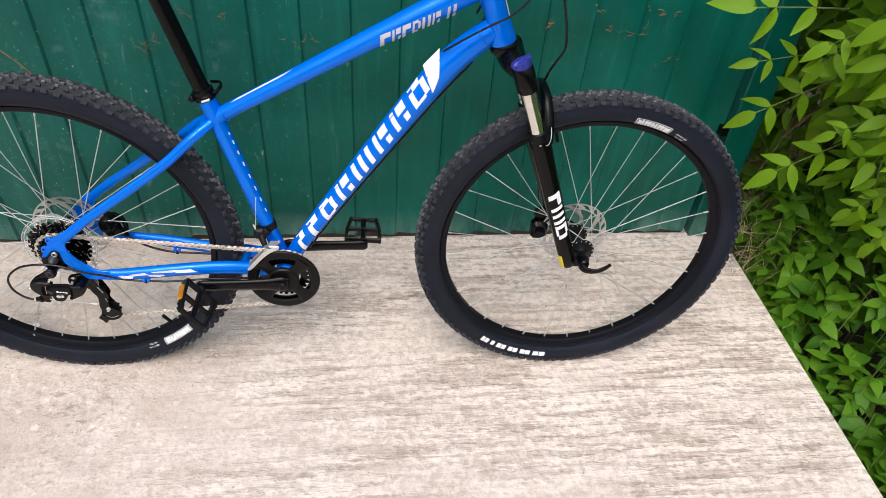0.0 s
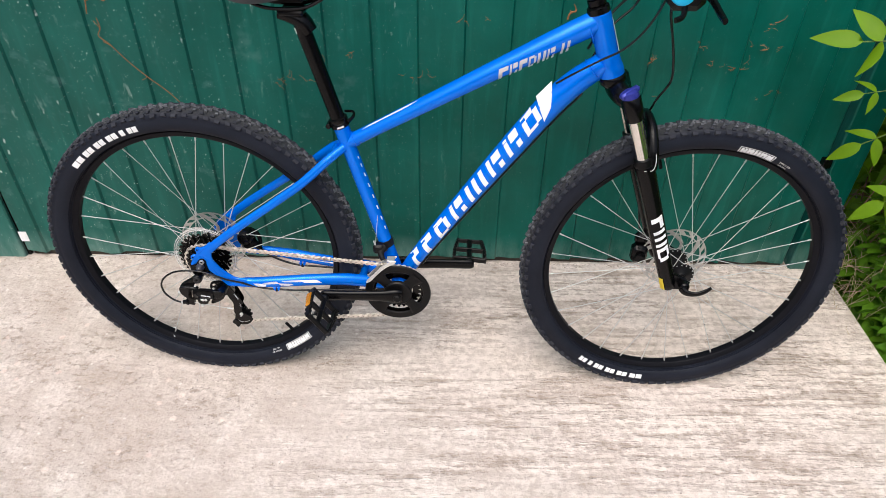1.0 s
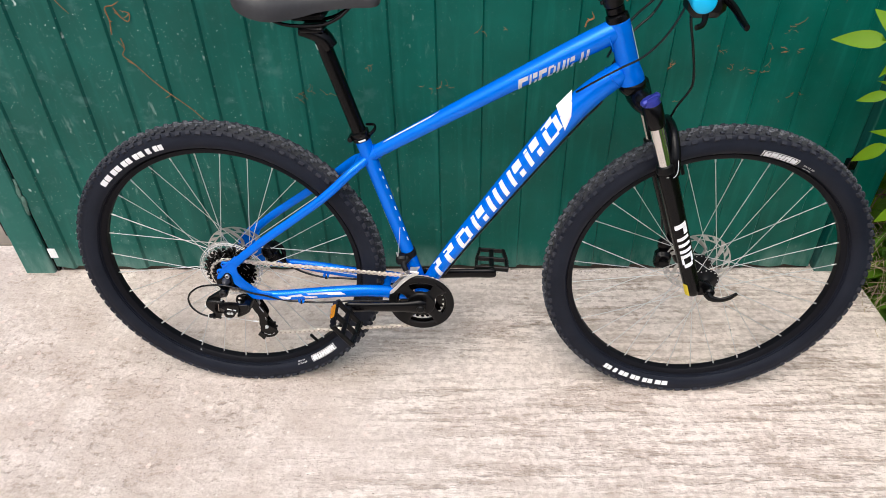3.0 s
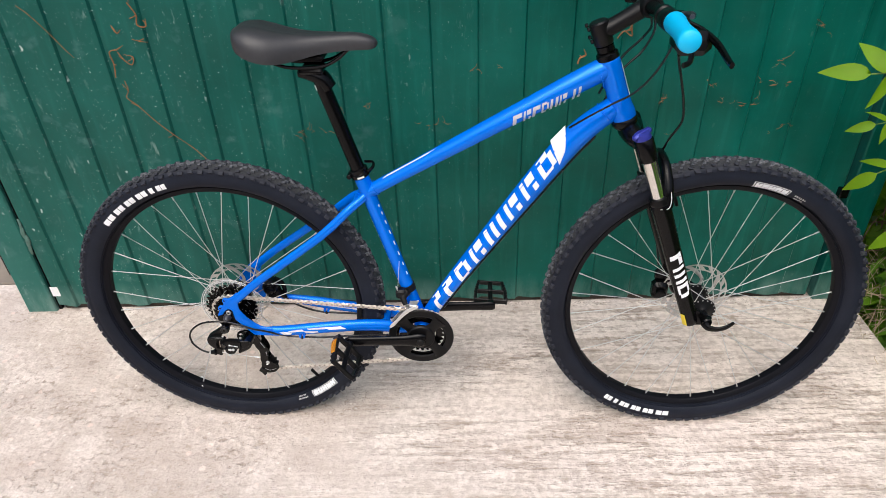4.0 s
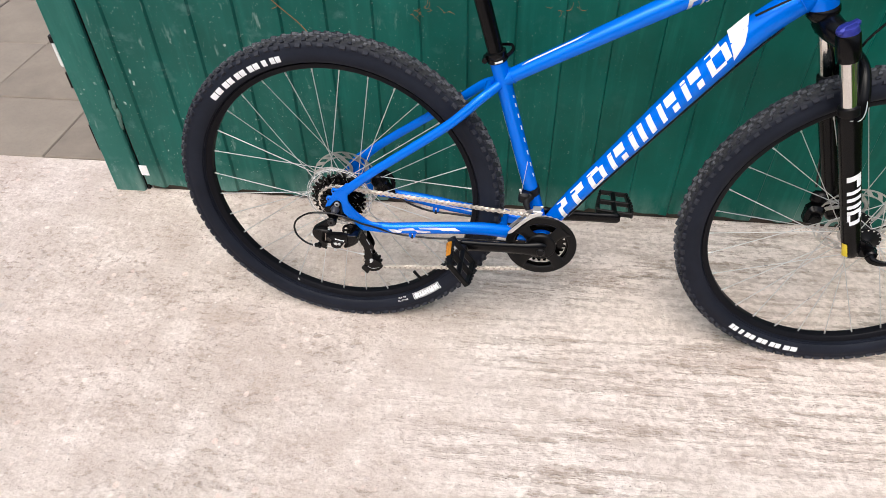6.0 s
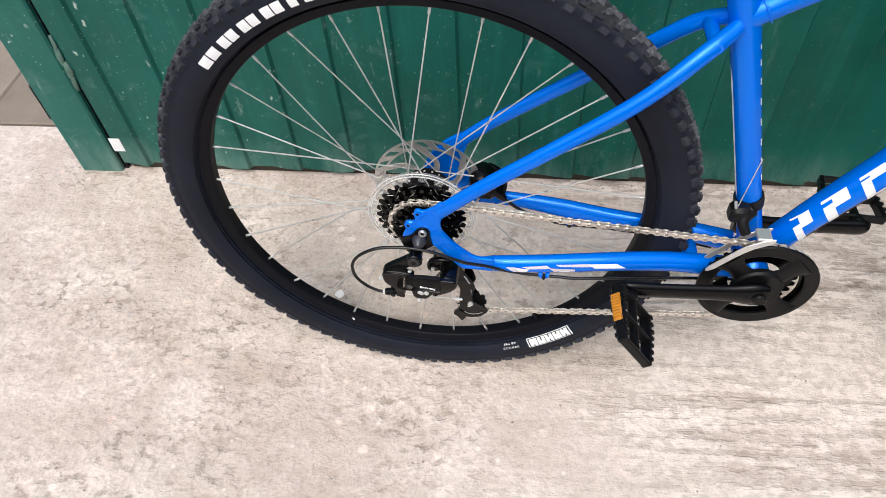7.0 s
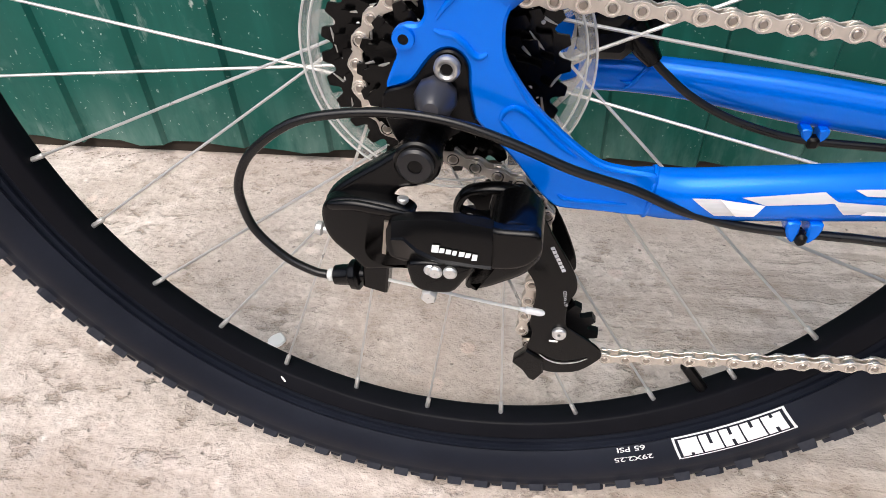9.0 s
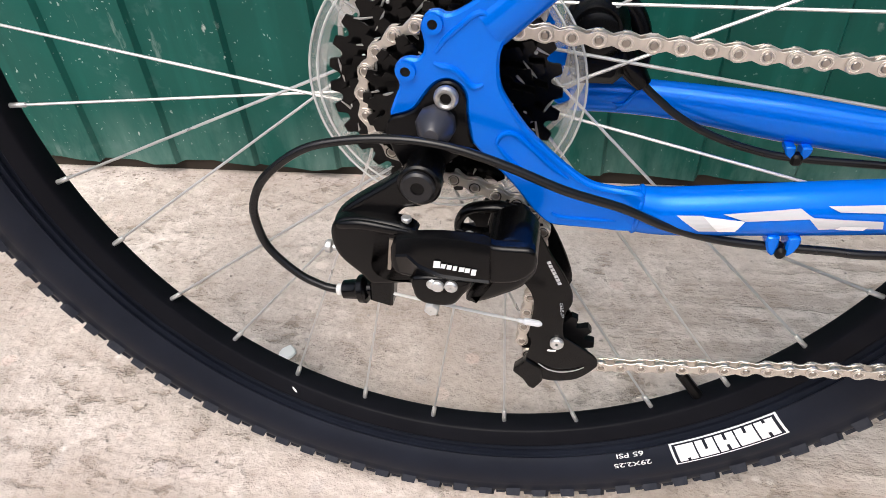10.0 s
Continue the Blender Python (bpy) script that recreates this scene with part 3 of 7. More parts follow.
def build_gate():
    """A sheet-steel gate: upright posts, profiled sheet, rails behind."""
    gate = tagged(new("gate"), "green painted profiled sheet steel gate with lime splashes", "gate")
    gate.location = (0, GATE_Y, 0)
    pitch, x0, x1 = 0.1205, -1.046, 1.392
    prof = []
    k = -3
    while True:
        a = -0.746 + pitch * k
        for dx, dy in ((0.0, 0.0), (0.0050, 0.0076), (0.0130, 0.0080), (0.055, 0.0060), (0.085, 0.0)):
            prof.append((a + dx, dy))
        k += 1
        if a > x1 + pitch:
            break
    prof = [(x0, 0.004)] + [p for p in prof if x0 + 0.004 < p[0] < x1 - 0.004] + [(x1, 0.004)]
    zs = [0.018, 0.3, 0.6, 0.9, 1.2, 1.6, 2.05]
    b = Build()
    rnd = random.Random(2)
    verts, faces = [], []
    low = [rnd.uniform(-0.004, 0.005) for _ in prof]
    for side in (0, 0.0012):
        for zi, z in enumerate(zs):
            for i, (x, y) in enumerate(prof):
                verts.append((x, y + side + 0.0015 * math.sin(3.1 * x + 2.3 * z), z + (low[i] if zi == 0 else 0)))
    n, mz = len(prof), len(zs)
    for s in (0, 1):
        o = s * n * mz
        for j in range(mz - 1):
            for i in range(n - 1):
                faces.append((o + j * n + i, o + j * n + i + 1, o + (j + 1) * n + i + 1, o + (j + 1) * n + i))
    for i in range(n - 1):
        faces.append((i, i + 1, n * mz + i + 1, n * mz + i))
    b.add(verts, faces)
    part("sheet", b, M_GATE, gate, "dark green profiled steel sheet, splashed with lime", smooth=25)
    left = Build()
    box(-1.155, -1.056, -0.004, 0.05, -0.012, 2.1, 0.004, left)
    part("post", left, M_POST, gate, "faded blue-green steel upright")
    right = Build()
    box(1.412, 1.50, -0.006, 0.05, -0.1, 2.1, 0.004, right)
    part("post", right, M_GATE, gate, "faded blue-green steel upright")
    back = Build()
    for z in (0.35, 1.05, 1.9):  # behind the sheet
        box(-1.05, 1.405, 0.02, 0.06, z, z + 0.04, 0.003, back)
    pieces("rail", back, M_POST, gate)
    weld = Build()
    for i, (z, r) in enumerate(((0.250, 0.013), (0.280, 0.017), (0.312, 0.015), (0.340, 0.010))):
        tube([(-1.056, 0.003, z - 0.02), (-1.052 + 0.004 * (i % 2), 0.000, z), (-1.050, 0.003, z + 0.02)], [r * 0.35, r * 0.46, r * 0.35], 9, 0.6, 4, b=weld)
    part("weld", weld, M_WELD, gate, "rough grey weld joining post and sheet")
    # black strip added in the gap beside the post, standing for its shade
    seal = Build()
    box(-1.0545, -1.044, 0.0070, 0.020, 0.0, 2.05, 0.001, seal)
    part("seal", seal, M_BLACK, gate, "black strip standing for the shade between upright and sheet")
    tag = Build()
    box(-1.049, -1.023, -0.0018, -0.0004, 0.062, 0.100, 0.0004, tag, Matrix.Shear("XZ", 4, (0, 0)))
    part("sticker", tag, M_WHITE, gate, "small white rectangular sticker")
    lug = Build()
    box(-1.168, -1.1555, 0.0, 0.02, 0.500, 0.522, 0.002, lug)
    box(-1.163, -1.1555, 0.0, 0.02, 0.362, 0.412, 0.002, lug)
    box(-1.160, -1.1555, 0.0, 0.02, 0.150, 0.240, 0.001, lug)
    pieces("lug", lug, M_BLACK, gate, "small black rubber stops")
    strip = Build()
    box(-1.168, -1.1555, 0.002, 0.02, 0.428, 0.500, 0.003, strip)
    part("strip", strip, M_REFLWHITE, gate, "whitish strip behind the upright")
    stop = Build()
    box(1.375, 1.40, -0.02, 0.012, 0.385, 0.415, 0.003, stop)
    part("latch", stop, M_BLACK, gate, "dark steel latch piece")
    return gate


def dry_tendrils():
    """Remains of a climber: thin orange threads and little suckers stuck to the sheet."""
    rnd = random.Random(8)

    def twig(points, r, name="dry_tendril"):
        r *= 0.75 if name == "dry_tendril" else 0.45
        b = Build()
        tube([(x, GATE_Y - 0.003 + 0.002 * math.sin(40 * x), z) for x, z in points], [r] * (len(points) - 1) + [r * 0.5], 6, 1.0, 5, b=b)
        for x, z in points[1:-1:2]:
            for _ in range(1):
                e = (x + rnd.uniform(-0.02, 0.02), z + rnd.uniform(-0.02, 0.02))
                tube([(x, GATE_Y - 0.003, z), ((x + e[0]) / 2 + 0.003, GATE_Y - 0.005, (z + e[1]) / 2), (e[0], GATE_Y - 0.002, e[1])], [r * 0.9, r * 0.7, r * 0.8], 5, 1.0, 3, b=b)
        return tagged(part(name, b, M_TENDRIL), "dry orange creeper tendril stuck to the gate", "dry tendril", "tendrils on the gate")

    twig([(-0.590, 0.785), (-0.588, 0.758), (-0.598, 0.738), (-0.575, 0.715), (-0.540, 0.672), (-0.500, 0.630), (-0.455, 0.585), (-0.420, 0.540), (-0.39, 0.50)], 0.0016)
    twig([(-0.610, 0.795), (-0.604, 0.83), (-0.606, 0.862), (-0.585, 0.868), (-0.566, 0.878)], 0.0022)
    twig([(-0.585, 0.862), (-0.572, 0.838), (-0.556, 0.828), (-0.548, 0.848), (-0.570, 0.855)], 0.0018)
    twig([(-0.522, 0.985), (-0.508, 0.955), (-0.512, 0.93), (-0.492, 0.925), (-0.488, 0.945)], 0.0022)
    twig([(-0.500, 1.10), (-0.496, 1.05), (-0.508, 1.02), (-0.518, 0.985)], 0.0018)
    twig([(-0.580, 0.925), (-0.571, 0.910), (-0.560, 0.918)], 0.0020)
    twig([(-0.505, 0.895), (-0.520, 0.889), (-0.497, 0.886)], 0.0016)
    twig([(-0.80, 0.985), (-0.778, 0.962), (-0.745, 0.915), (-0.716, 0.870), (-0.700, 0.85)], 0.0013)
    twig([(0.595, 0.80), (0.600, 0.815), (0.614, 0.822), (0.608, 0.838)], 0.0030)
    twig([(0.690, 0.862), (0.705, 0.880), (0.725, 0.868), (0.722, 0.895), (0.735, 0.915)], 0.0026)
    for cx, cz, wide, n in ((-0.115, 0.625, 0.05, 9), (1.02, 0.685, 0.06, 7), (1.11, 0.73, 0.05, 6), (0.80, 0.69, 0.03, 4), (1.13, 0.79, 0.04, 4), (0.86, 0.60, 0.015, 1), (0.20, 0.64, 0.08, 5), (0.02, 0.70, 0.10, 5), (0.93, 0.74, 0.03, 3), (1.20, 0.87, 0.03, 3), (1.16, 0.60, 0.05, 3), (0.36, 0.79, 0.05, 3)):
        for _ in range(n):
            x, z = cx + rnd.uniform(-wide, wide), cz + rnd.uniform(-0.012, 0.012)
            l = rnd.uniform(0.004, 0.014)
            twig([(x, z), (x + l * 0.5, z + rnd.uniform(-0.003, 0.004)), (x + l, z + rnd.uniform(-0.004, 0.004))], rnd.uniform(0.0009, 0.0018), "dry_sucker")


def floor_litter():
    rnd = random.Random(12)
    b = Build()
    for _ in range(700):
        x, y, r = rnd.uniform(-1.15, 1.5), 1.952 - abs(rnd.gauss(0, 0.010)), rnd.uniform(0.0007, 0.0019)
        ring = [(x + r * 1.6 * math.cos(k * 1.2566) * rnd.uniform(0.7, 1.3), y + r * math.sin(k * 1.2566) * rnd.uniform(0.7, 1.3), 0.0003) for k in range(5)]
        b.add(ring + [(x, y, r * rnd.uniform(0.3, 0.7))], [(k, (k + 1) % 5, 5) for k in range(5)])
    tagged(part("dirt_crumbs", b, M_CRUMB, None), "brown dirt and crumbs swept against the gate", "dirt", kind="stuff")
    b = Build()
    rim = [(0.0105 * math.cos(k * 0.5236) * rnd.uniform(0.75, 1.1), 0.0105 * math.sin(k * 0.5236) * rnd.uniform(0.75, 1.1), 0.0) for k in range(12)]
    top = [(x * 0.85, y * 0.85, 0.0016) for x, y, z in rim]
    b.add(rim + top + [(0, 0, 0.0018)], [(12 + k, 12 + (k + 1) % 12, 24) for k in range(12)] + [(k, (k + 1) % 12, 12 + (k + 1) % 12, 12 + k) for k in range(12)])
    drop = part("paint_drop", b, M_PAINTDROP, None, m=pose(-0.479, 1.630, 0.0004), smooth=0)
    tagged(drop, "small white paint drop dried on the concrete", "paint drop")
    b = Build()
    for _ in range(420):
        x, y, r = rnd.uniform(-1.5, 1.45), rnd.uniform(0.3, 1.93), rnd.choice((0.0012, 0.0016, 0.002, 0.0028))
        if rnd.random() < 0.35:
            y = rnd.uniform(1.85, 1.94)
        pts = []
        for k in range(6):
            a = k * math.pi / 3 + rnd.uniform(-0.3, 0.3)
            pts.append((x + r * math.cos(a) * rnd.uniform(0.7, 1.2), y + r * math.sin(a) * rnd.uniform(0.7, 1.2), 0.0002))
        b.add(pts + [(x, y, r * 0.7)], [(k, (k + 1) % 6, 6) for k in range(6)])
    tagged(part("grit", b, M_STONE, None), "loose grit and crumbs on the slab", "grit", kind="stuff")

# ---- the mountain bike: x forward, y to its left, z up, in its own upright plane ----
AXLE_Z, WHEELBASE = 0.3685, 1.129
BB = (0.4645, 0.301)
bike = tagged(new("mountain_bike"), "blue hardtail mountain bike with black fork, leaning towards the gate", "bicycle")
bike.matrix_basis = pose(-0.277, 1.517, 0, 0, 0, -1.98) @ pose(0, 0, 0, -3.9, 0, 0)

CASING_R, CASING = 0.3425, 0.0292


def sidewall(angle, theta, lift=0.0):
    """A point of the tyre's casing: angle round the wheel, theta from the tread towards the near side, in degrees."""
    a, t = radians(angle), radians(theta)
    r = CASING_R + (CASING + lift) * math.cos(t)
    return (r * math.cos(a), -(CASING + lift) * math.sin(t), r * math.sin(a))


def grounded(b):
    """Flattens what would reach below the slab."""
    lean = math.tan(radians(3.9))
    b.v = [(x, y, max(z, -AXLE_Z + lean * y)) for x, y, z in b.v]
    return b


def sidewall_patch(a0, a1, t0, t1, lift, slant=0.0, n=6, m=3, b=None):
    b = b or Build()
    verts = []
    for i in range(n + 1):
        for j in range(m + 1):
            v = j / m
            verts.append(sidewall(a0 + (a1 - a0) * i / n + slant * (v - 0.5), t0 + (t1 - t0) * v, lift))
    faces = [(i * (m + 1) + j, (i + 1) * (m + 1) + j, (i + 1) * (m + 1) + j + 1, i * (m + 1) + j + 1) for i in range(n) for j in range(m)]
    return b.add(verts, faces)


def build_tyre(wheel, marks):
    prof = [(0.3172, -0.0100), (0.3210, -0.0108), (0.3238, -0.0125), (0.3238, -0.0142), (0.3214, -0.0152), (0.3214, -0.0168), (0.3246, -0.0178), (0.3248, -0.0196)]
    for k in range(49):
        t = radians(-132 + 264 * k / 48)
        out = CASING + 0.0036 * max(0.0, 1 - abs(abs(math.degrees(t)) - 48) / 20) ** 0.5
        prof.append((CASING_R + out * math.cos(t), out * math.sin(t)))
    prof += [(0.3248, 0.0196), (0.3246, 0.0178), (0.3214, 0.0168), (0.3214, 0.0152), (0.3238, 0.0142), (0.3238, 0.0125), (0.3210, 0.0108), (0.3172, 0.0100)]
    tyre = part("tyre", grounded(lathe(prof, 160)), M_TYRE, wheel, "black knobbly tyre, dusty tread", smooth=40)
    # tread blocks: dusty ones over the crown, dark angled ones along each shoulder
    for name, mat, rows in (("tread", M_TREAD, ((0.0, 7, 0.0048, 0.0050, 0.0042), (0.5, -7, 0.0048, 0.0050, 0.0042), (0.25, 22, 0.0034, 0.0044, 0.0052), (0.75, -22, 0.0034, 0.0044, 0.0052))),
                            ("shoulder_tread", M_SHOULDER, ((0.5, 37, 0.0044, 0.0048, 0.0066), (0.0, -37, 0.0044, 0.0048, 0.0066), (0.0, 54, 0.0062, 0.0062, 0.0072), (0.5, -54, 0.0062, 0.0062, 0.0072)))):
        b = Build()
        count = 100
        for shift, theta, half, wide, high in rows:
            for k in range(count):
                a = 360.0 * (k + shift) / count
                th = theta + (1.5 if k % 2 else -1.5) * (1 if theta >= 0 else -1)
                da, dt = math.degrees(half / 0.367), math.degrees(wide / CASING)
                skew = 0.12 * da * (1 if k % 2 else -1)
                verts = []
                for lift, s in ((-0.001, 1.10), (high, 0.84)):
                    for u, v in ((-1, -1), (1, -1), (1, 1), (-1, 1)):
                        reach = 1.5 if lift < 0 and v * theta > 0 and abs(theta) > 50 else 1.0
                        verts.append(sidewall(a + da * s * u + skew * v, th + dt * 0.5 * s * v * reach, lift))
                b.add(verts, [(4, 5, 6, 7), (0, 1, 5, 4), (1, 2, 6, 5), (2, 3, 7, 6), (3, 0, 4, 7)])
        part(name, grounded(b), mat, tyre, "rubber tread knobs", smooth=0, kind="stuff")
    # white marks on the near sidewall: blocks for the maker's words
    word, plate_mark, small = marks
    widths = (1.25, 1.05, 1.0, 1.0, 0.4, 0.85)
    a0, a1 = word
    total, at = sum(widths) + 0.30 * 5, 0.0
    b = Build()
    for i, w in enumerate(widths):
        s0, s1 = a0 + (a1 - a0) * at / total, a0 + (a1 - a0) * (at + w) / total
        wide = s1 - s0
        if i == 4:
            sidewall_patch(s0, s1, 83, 109, 0.0006, 0, 3, 3, b)
        else:
            lean = 0.0
            sidewall_patch(s0, s0 + wide * 0.47, 83, 109, 0.0006, lean, 3, 4, b)
            sidewall_patch(s1 - wide * 0.47, s1, 83, 109, 0.0006, lean, 3, 4, b)
        at += w + 0.30
    pieces("sidewall_mark", b, M_WHITE, tyre, "white block marking", smooth=0)
    p0, p1 = plate_mark
    d = p1 - p0
    b = Build()
    sidewall_patch(p0, p1, 98, 132, 0.0005, 0, 10, 4, b)
    part("sidewall_plate", b, M_WHITE, tyre, "white outlined marking", smooth=0)
    b = Build()
    sidewall_patch(p0 + 0.022 * d, p1 - 0.022 * d, 100.2, 129.8, 0.0008, 0, 10, 4, b)
    part("sidewall_inset", b, M_TYRE, tyre, smooth=0)
    b = Build()
    for i in range(5):
        q0, q1 = p0 + d * (0.050 + 0.183 * i), p0 + d * (0.050 + 0.183 * i + 0.168)
        w = q1 - q0
        lo, hi = (102.5, 127.5)
        sidewall_patch(q0, q0 + w * 0.42, lo, hi, 0.0010, 0.0, 2, 4, b)
        sidewall_patch(q0 + w * 0.42, q0 + w * 0.58, (lo + 7, lo, lo + 9, lo, lo + 4)[i], (hi - 4, hi - 8, hi - 9, hi - 14, hi)[i], 0.0010, 0.0, 2, 4, b)
        sidewall_patch(q0 + w * 0.58, q1, lo, hi, 0.0010, 0.0, 2, 4, b)
    part("sidewall_letter_block", b, M_WHITE, tyre, "white letter blocks", smooth=0)
    b = Build()
    mid = (small[0] + small[1]) / 2
    for body, theta, wide in (("29X2.25", 112.5, 5.0), ("65 PSI", 127.0, 3.7)):
        t = text_build(body, 0.0050, 0.00008)
        lo, hi = min(v[0] for v in t.v), max(v[0] for v in t.v)
        verts = [sidewall(mid - wide * ((x - lo) / (hi - lo) - 0.5), theta - math.degrees(y / CASING), 0.0005) for x, y, z in t.v]
        b.add(verts, t.f)
    part("size_lettering", b, M_REFLWHITE, tyre, "small white size lettering", smooth=0)
    return tyre


def build_wheel(cx, phase, plus, near_even, marks, valve_angle, steer, label, near_y=-0.030, far_y=0.030):
    """Rim with tyre, hub and thirty-two crossed spokes."""
    half = [(0.3044, 0.0030), (0.3046, 0.0076), (0.3052, 0.0092), (0.3060, 0.0100), (0.3166, 0.0142), (0.3174, 0.0140), (0.3178, 0.0128), (0.3180, 0.0106), (0.3160, 0.0098), (0.3140, 0.0060)]
    prof = [(r, -y) for r, y in half] + [(r, y) for r, y in reversed(half)]
    wheel = part("wheel", lathe(prof, 160), M_RIM, bike, label, smooth=30, m=pose(cx, 0, AXLE_Z, 0, 0, steer))
    build_tyre(wheel, marks)
    hub = lathe([(0.0055, -0.058), (0.009, -0.056), (0.009, -0.040), (0.014, near_y - 0.006), (0.031, near_y - 0.0015), (0.031, near_y + 0.0015), (0.017, near_y + 0.006), (0.015, 0.5 * (near_y + far_y)), (0.017, far_y - 0.006),
                 (0.031, far_y - 0.0015), (0.031, far_y + 0.0015), (0.020, 0.0425), (0.020, 0.048), (0.009, 0.052), (0.0055, 0.058)], 40, True)
    part("hub", hub, M_ANOD, wheel, "black hub", smooth=30)
    # one spoke mesh for each of the four kinds
    flange, cross = 0.0285, 67.5
    kinds = {}
    for k in range(32):
        sgn = 1 if k % 4 in plus else -1
        near = (k % 2 == 0) == near_even
        key = (sgn, near)
        m = pose(0, 0, 0, 0, -(phase + 11.25 * k), 0)
        if key not in kinds:
            h = radians(sgn * cross)
            hy = near_y if near else far_y
            p0 = (flange * math.cos(h), hy, flange * math.sin(h))
            p1 = (0.3064, -0.001 if near else 0.001, 0)
            v = np.array(p1) - np.array(p0)
            v /= np.linalg.norm(v)
            b = rod(p0, p1, 0.0010, 6, bevel=False)
            rod(np.array(p1) - v * 0.013, np.array(p1) + v * 0.001, 0.0019, 8, b)
            rod((p0[0], hy - 0.003, p0[2]), (p0[0], hy + 0.003, p0[2]), 0.0017, 6, b)
            kinds[key] = part("spoke", b, M_SPOKE, wheel, smooth=40, m=m)
        else:
            share(kinds[key], wheel, m, "spoke")
    if near_y > -0.02:
        # a fleck of paint on the rear rim
        a = radians(243.2)
        c, n = np.array((math.cos(a), 0, math.sin(a))), np.array((-math.sin(a), 0, math.cos(a)))
        pts = [c * (0.3100 + 0.0016 * k) + n * (0.0026 * k) + np.array((0, -0.0122 - 0.0006 * k, 0)) for k in (-1, -0.3, 0.4, 1)]
        part("paint_fleck", tube(pts, [0.0005, 0.0010, 0.0011, 0.0005], 8, 0.3, 4), M_PAINTDROP, wheel, "white paint fleck")
    a = radians(valve_angle)
    va = Build()
    c, s = math.cos(a), math.sin(a)
    rod((0.306 * c, 0, 0.306 * s), (0.277 * c, 0, 0.277 * s), 0.0042, 10, va)
    part("valve", va, M_PLASTIC, wheel, "black valve cap")
    # brake disc on the left
    b = Build()
    y0, y1, n = 0.0425, 0.0443, 72
    for i in range(n):
        for j in range(5):
            if j in (1, 2, 3) and i % 4 in (0, 1):
                continue
            r0, r1 = 0.0645 + 0.0031 * j, 0.0645 + 0.0031 * (j + 1)
            tw = 3.2
            q = [(r0, i * 5 + tw * j), (r0, i * 5 + 5 + tw * j), (r1, i * 5 + 5 + tw * (j + 1)), (r1, i * 5 + tw * (j + 1))]
            vs = [(r * math.cos(radians(d)), y, r * math.sin(radians(d))) for y in (y0, y1) for r, d in q]
            b.add(vs, [(0, 1, 2, 3), (4, 5, 6, 7), (0, 1, 5, 4), (1, 2, 6, 5), (2, 3, 7, 6), (3, 0, 4, 7)])
    for i in range(6):
        aa, bb = radians(60 * i), radians(60 * i + 38)
        mid = radians(60 * i + 12)
        tube([(0.021 * math.cos(aa), 0.0434, 0.021 * math.sin(aa)), (0.044 * math.cos(mid), 0.0434, 0.044 * math.sin(mid)), (0.067 * math.cos(bb), 0.0434, 0.067 * math.sin(bb))], [0.005, 0.0042, 0.0055], 8, 0.25, 4, b=b)
    lathe([(0.017, 0.0425), (0.024, 0.0425), (0.024, 0.0443), (0.017, 0.0443)], 36, True, b)
    part("brake_disc", b, M_DISC, wheel, "steel brake disc with slots", smooth=30)
    return wheel


rear = build_wheel(0.0, 6.4, (0, 3), False, ((137, 104.5), (-46.0, -60.3), (-63.2, -68.2)), -54.3, 0.0, "rear wheel with black rim and silver spokes", -0.012, 0.040)
front = build_wheel(WHEELBASE, 5.7, (2, 3), True, ((-95, -126), (80.8, 66.6), (64.2, 59.2)), 109, 0.8, "front wheel with black rim and silver spokes")

# cassette, spoke guard
TEETH = (14, 16, 18, 20, 23, 26, 30)


def cog(teeth, y, thick, b=None, hole=0.017, extra=0.0):
    r = 0.0127 / (2 * math.sin(math.pi / teeth)) + extra
    pts = []
    for i in range(teeth):
        for d, rr in ((0.0, r - 0.0036), (0.11, r - 0.0031), (0.20, r - 0.0016), (0.25, r + 0.0004), (0.33, r + 0.0027), (0.67, r + 0.0027), (0.75, r + 0.0004), (0.80, r - 0.0016), (0.89, r - 0.0031)):
            a = 2 * math.pi * (i + d) / teeth
            pts.append((rr, a))
    n = len(pts)
    verts = [(rr * math.cos(a), yy, rr * math.sin(a)) for yy in (y - thick / 2, y + thick / 2) for rr, a in pts]
    verts += [(hole * math.cos(a), yy, hole * math.sin(a)) for yy in (y - thick / 2, y + thick / 2) for rr, a in pts]
    f = []
    for i in range(n):
        j = (i + 1) % n
        f += [(i, j, n + j, n + i), (2 * n + i, 3 * n + i, 3 * n + j, 2 * n + j), (i, 2 * n + i, 2 * n + j, j), (n + i, n + j, 3 * n + j, 3 * n + i)]
    return (b or Build()).add(verts, f)


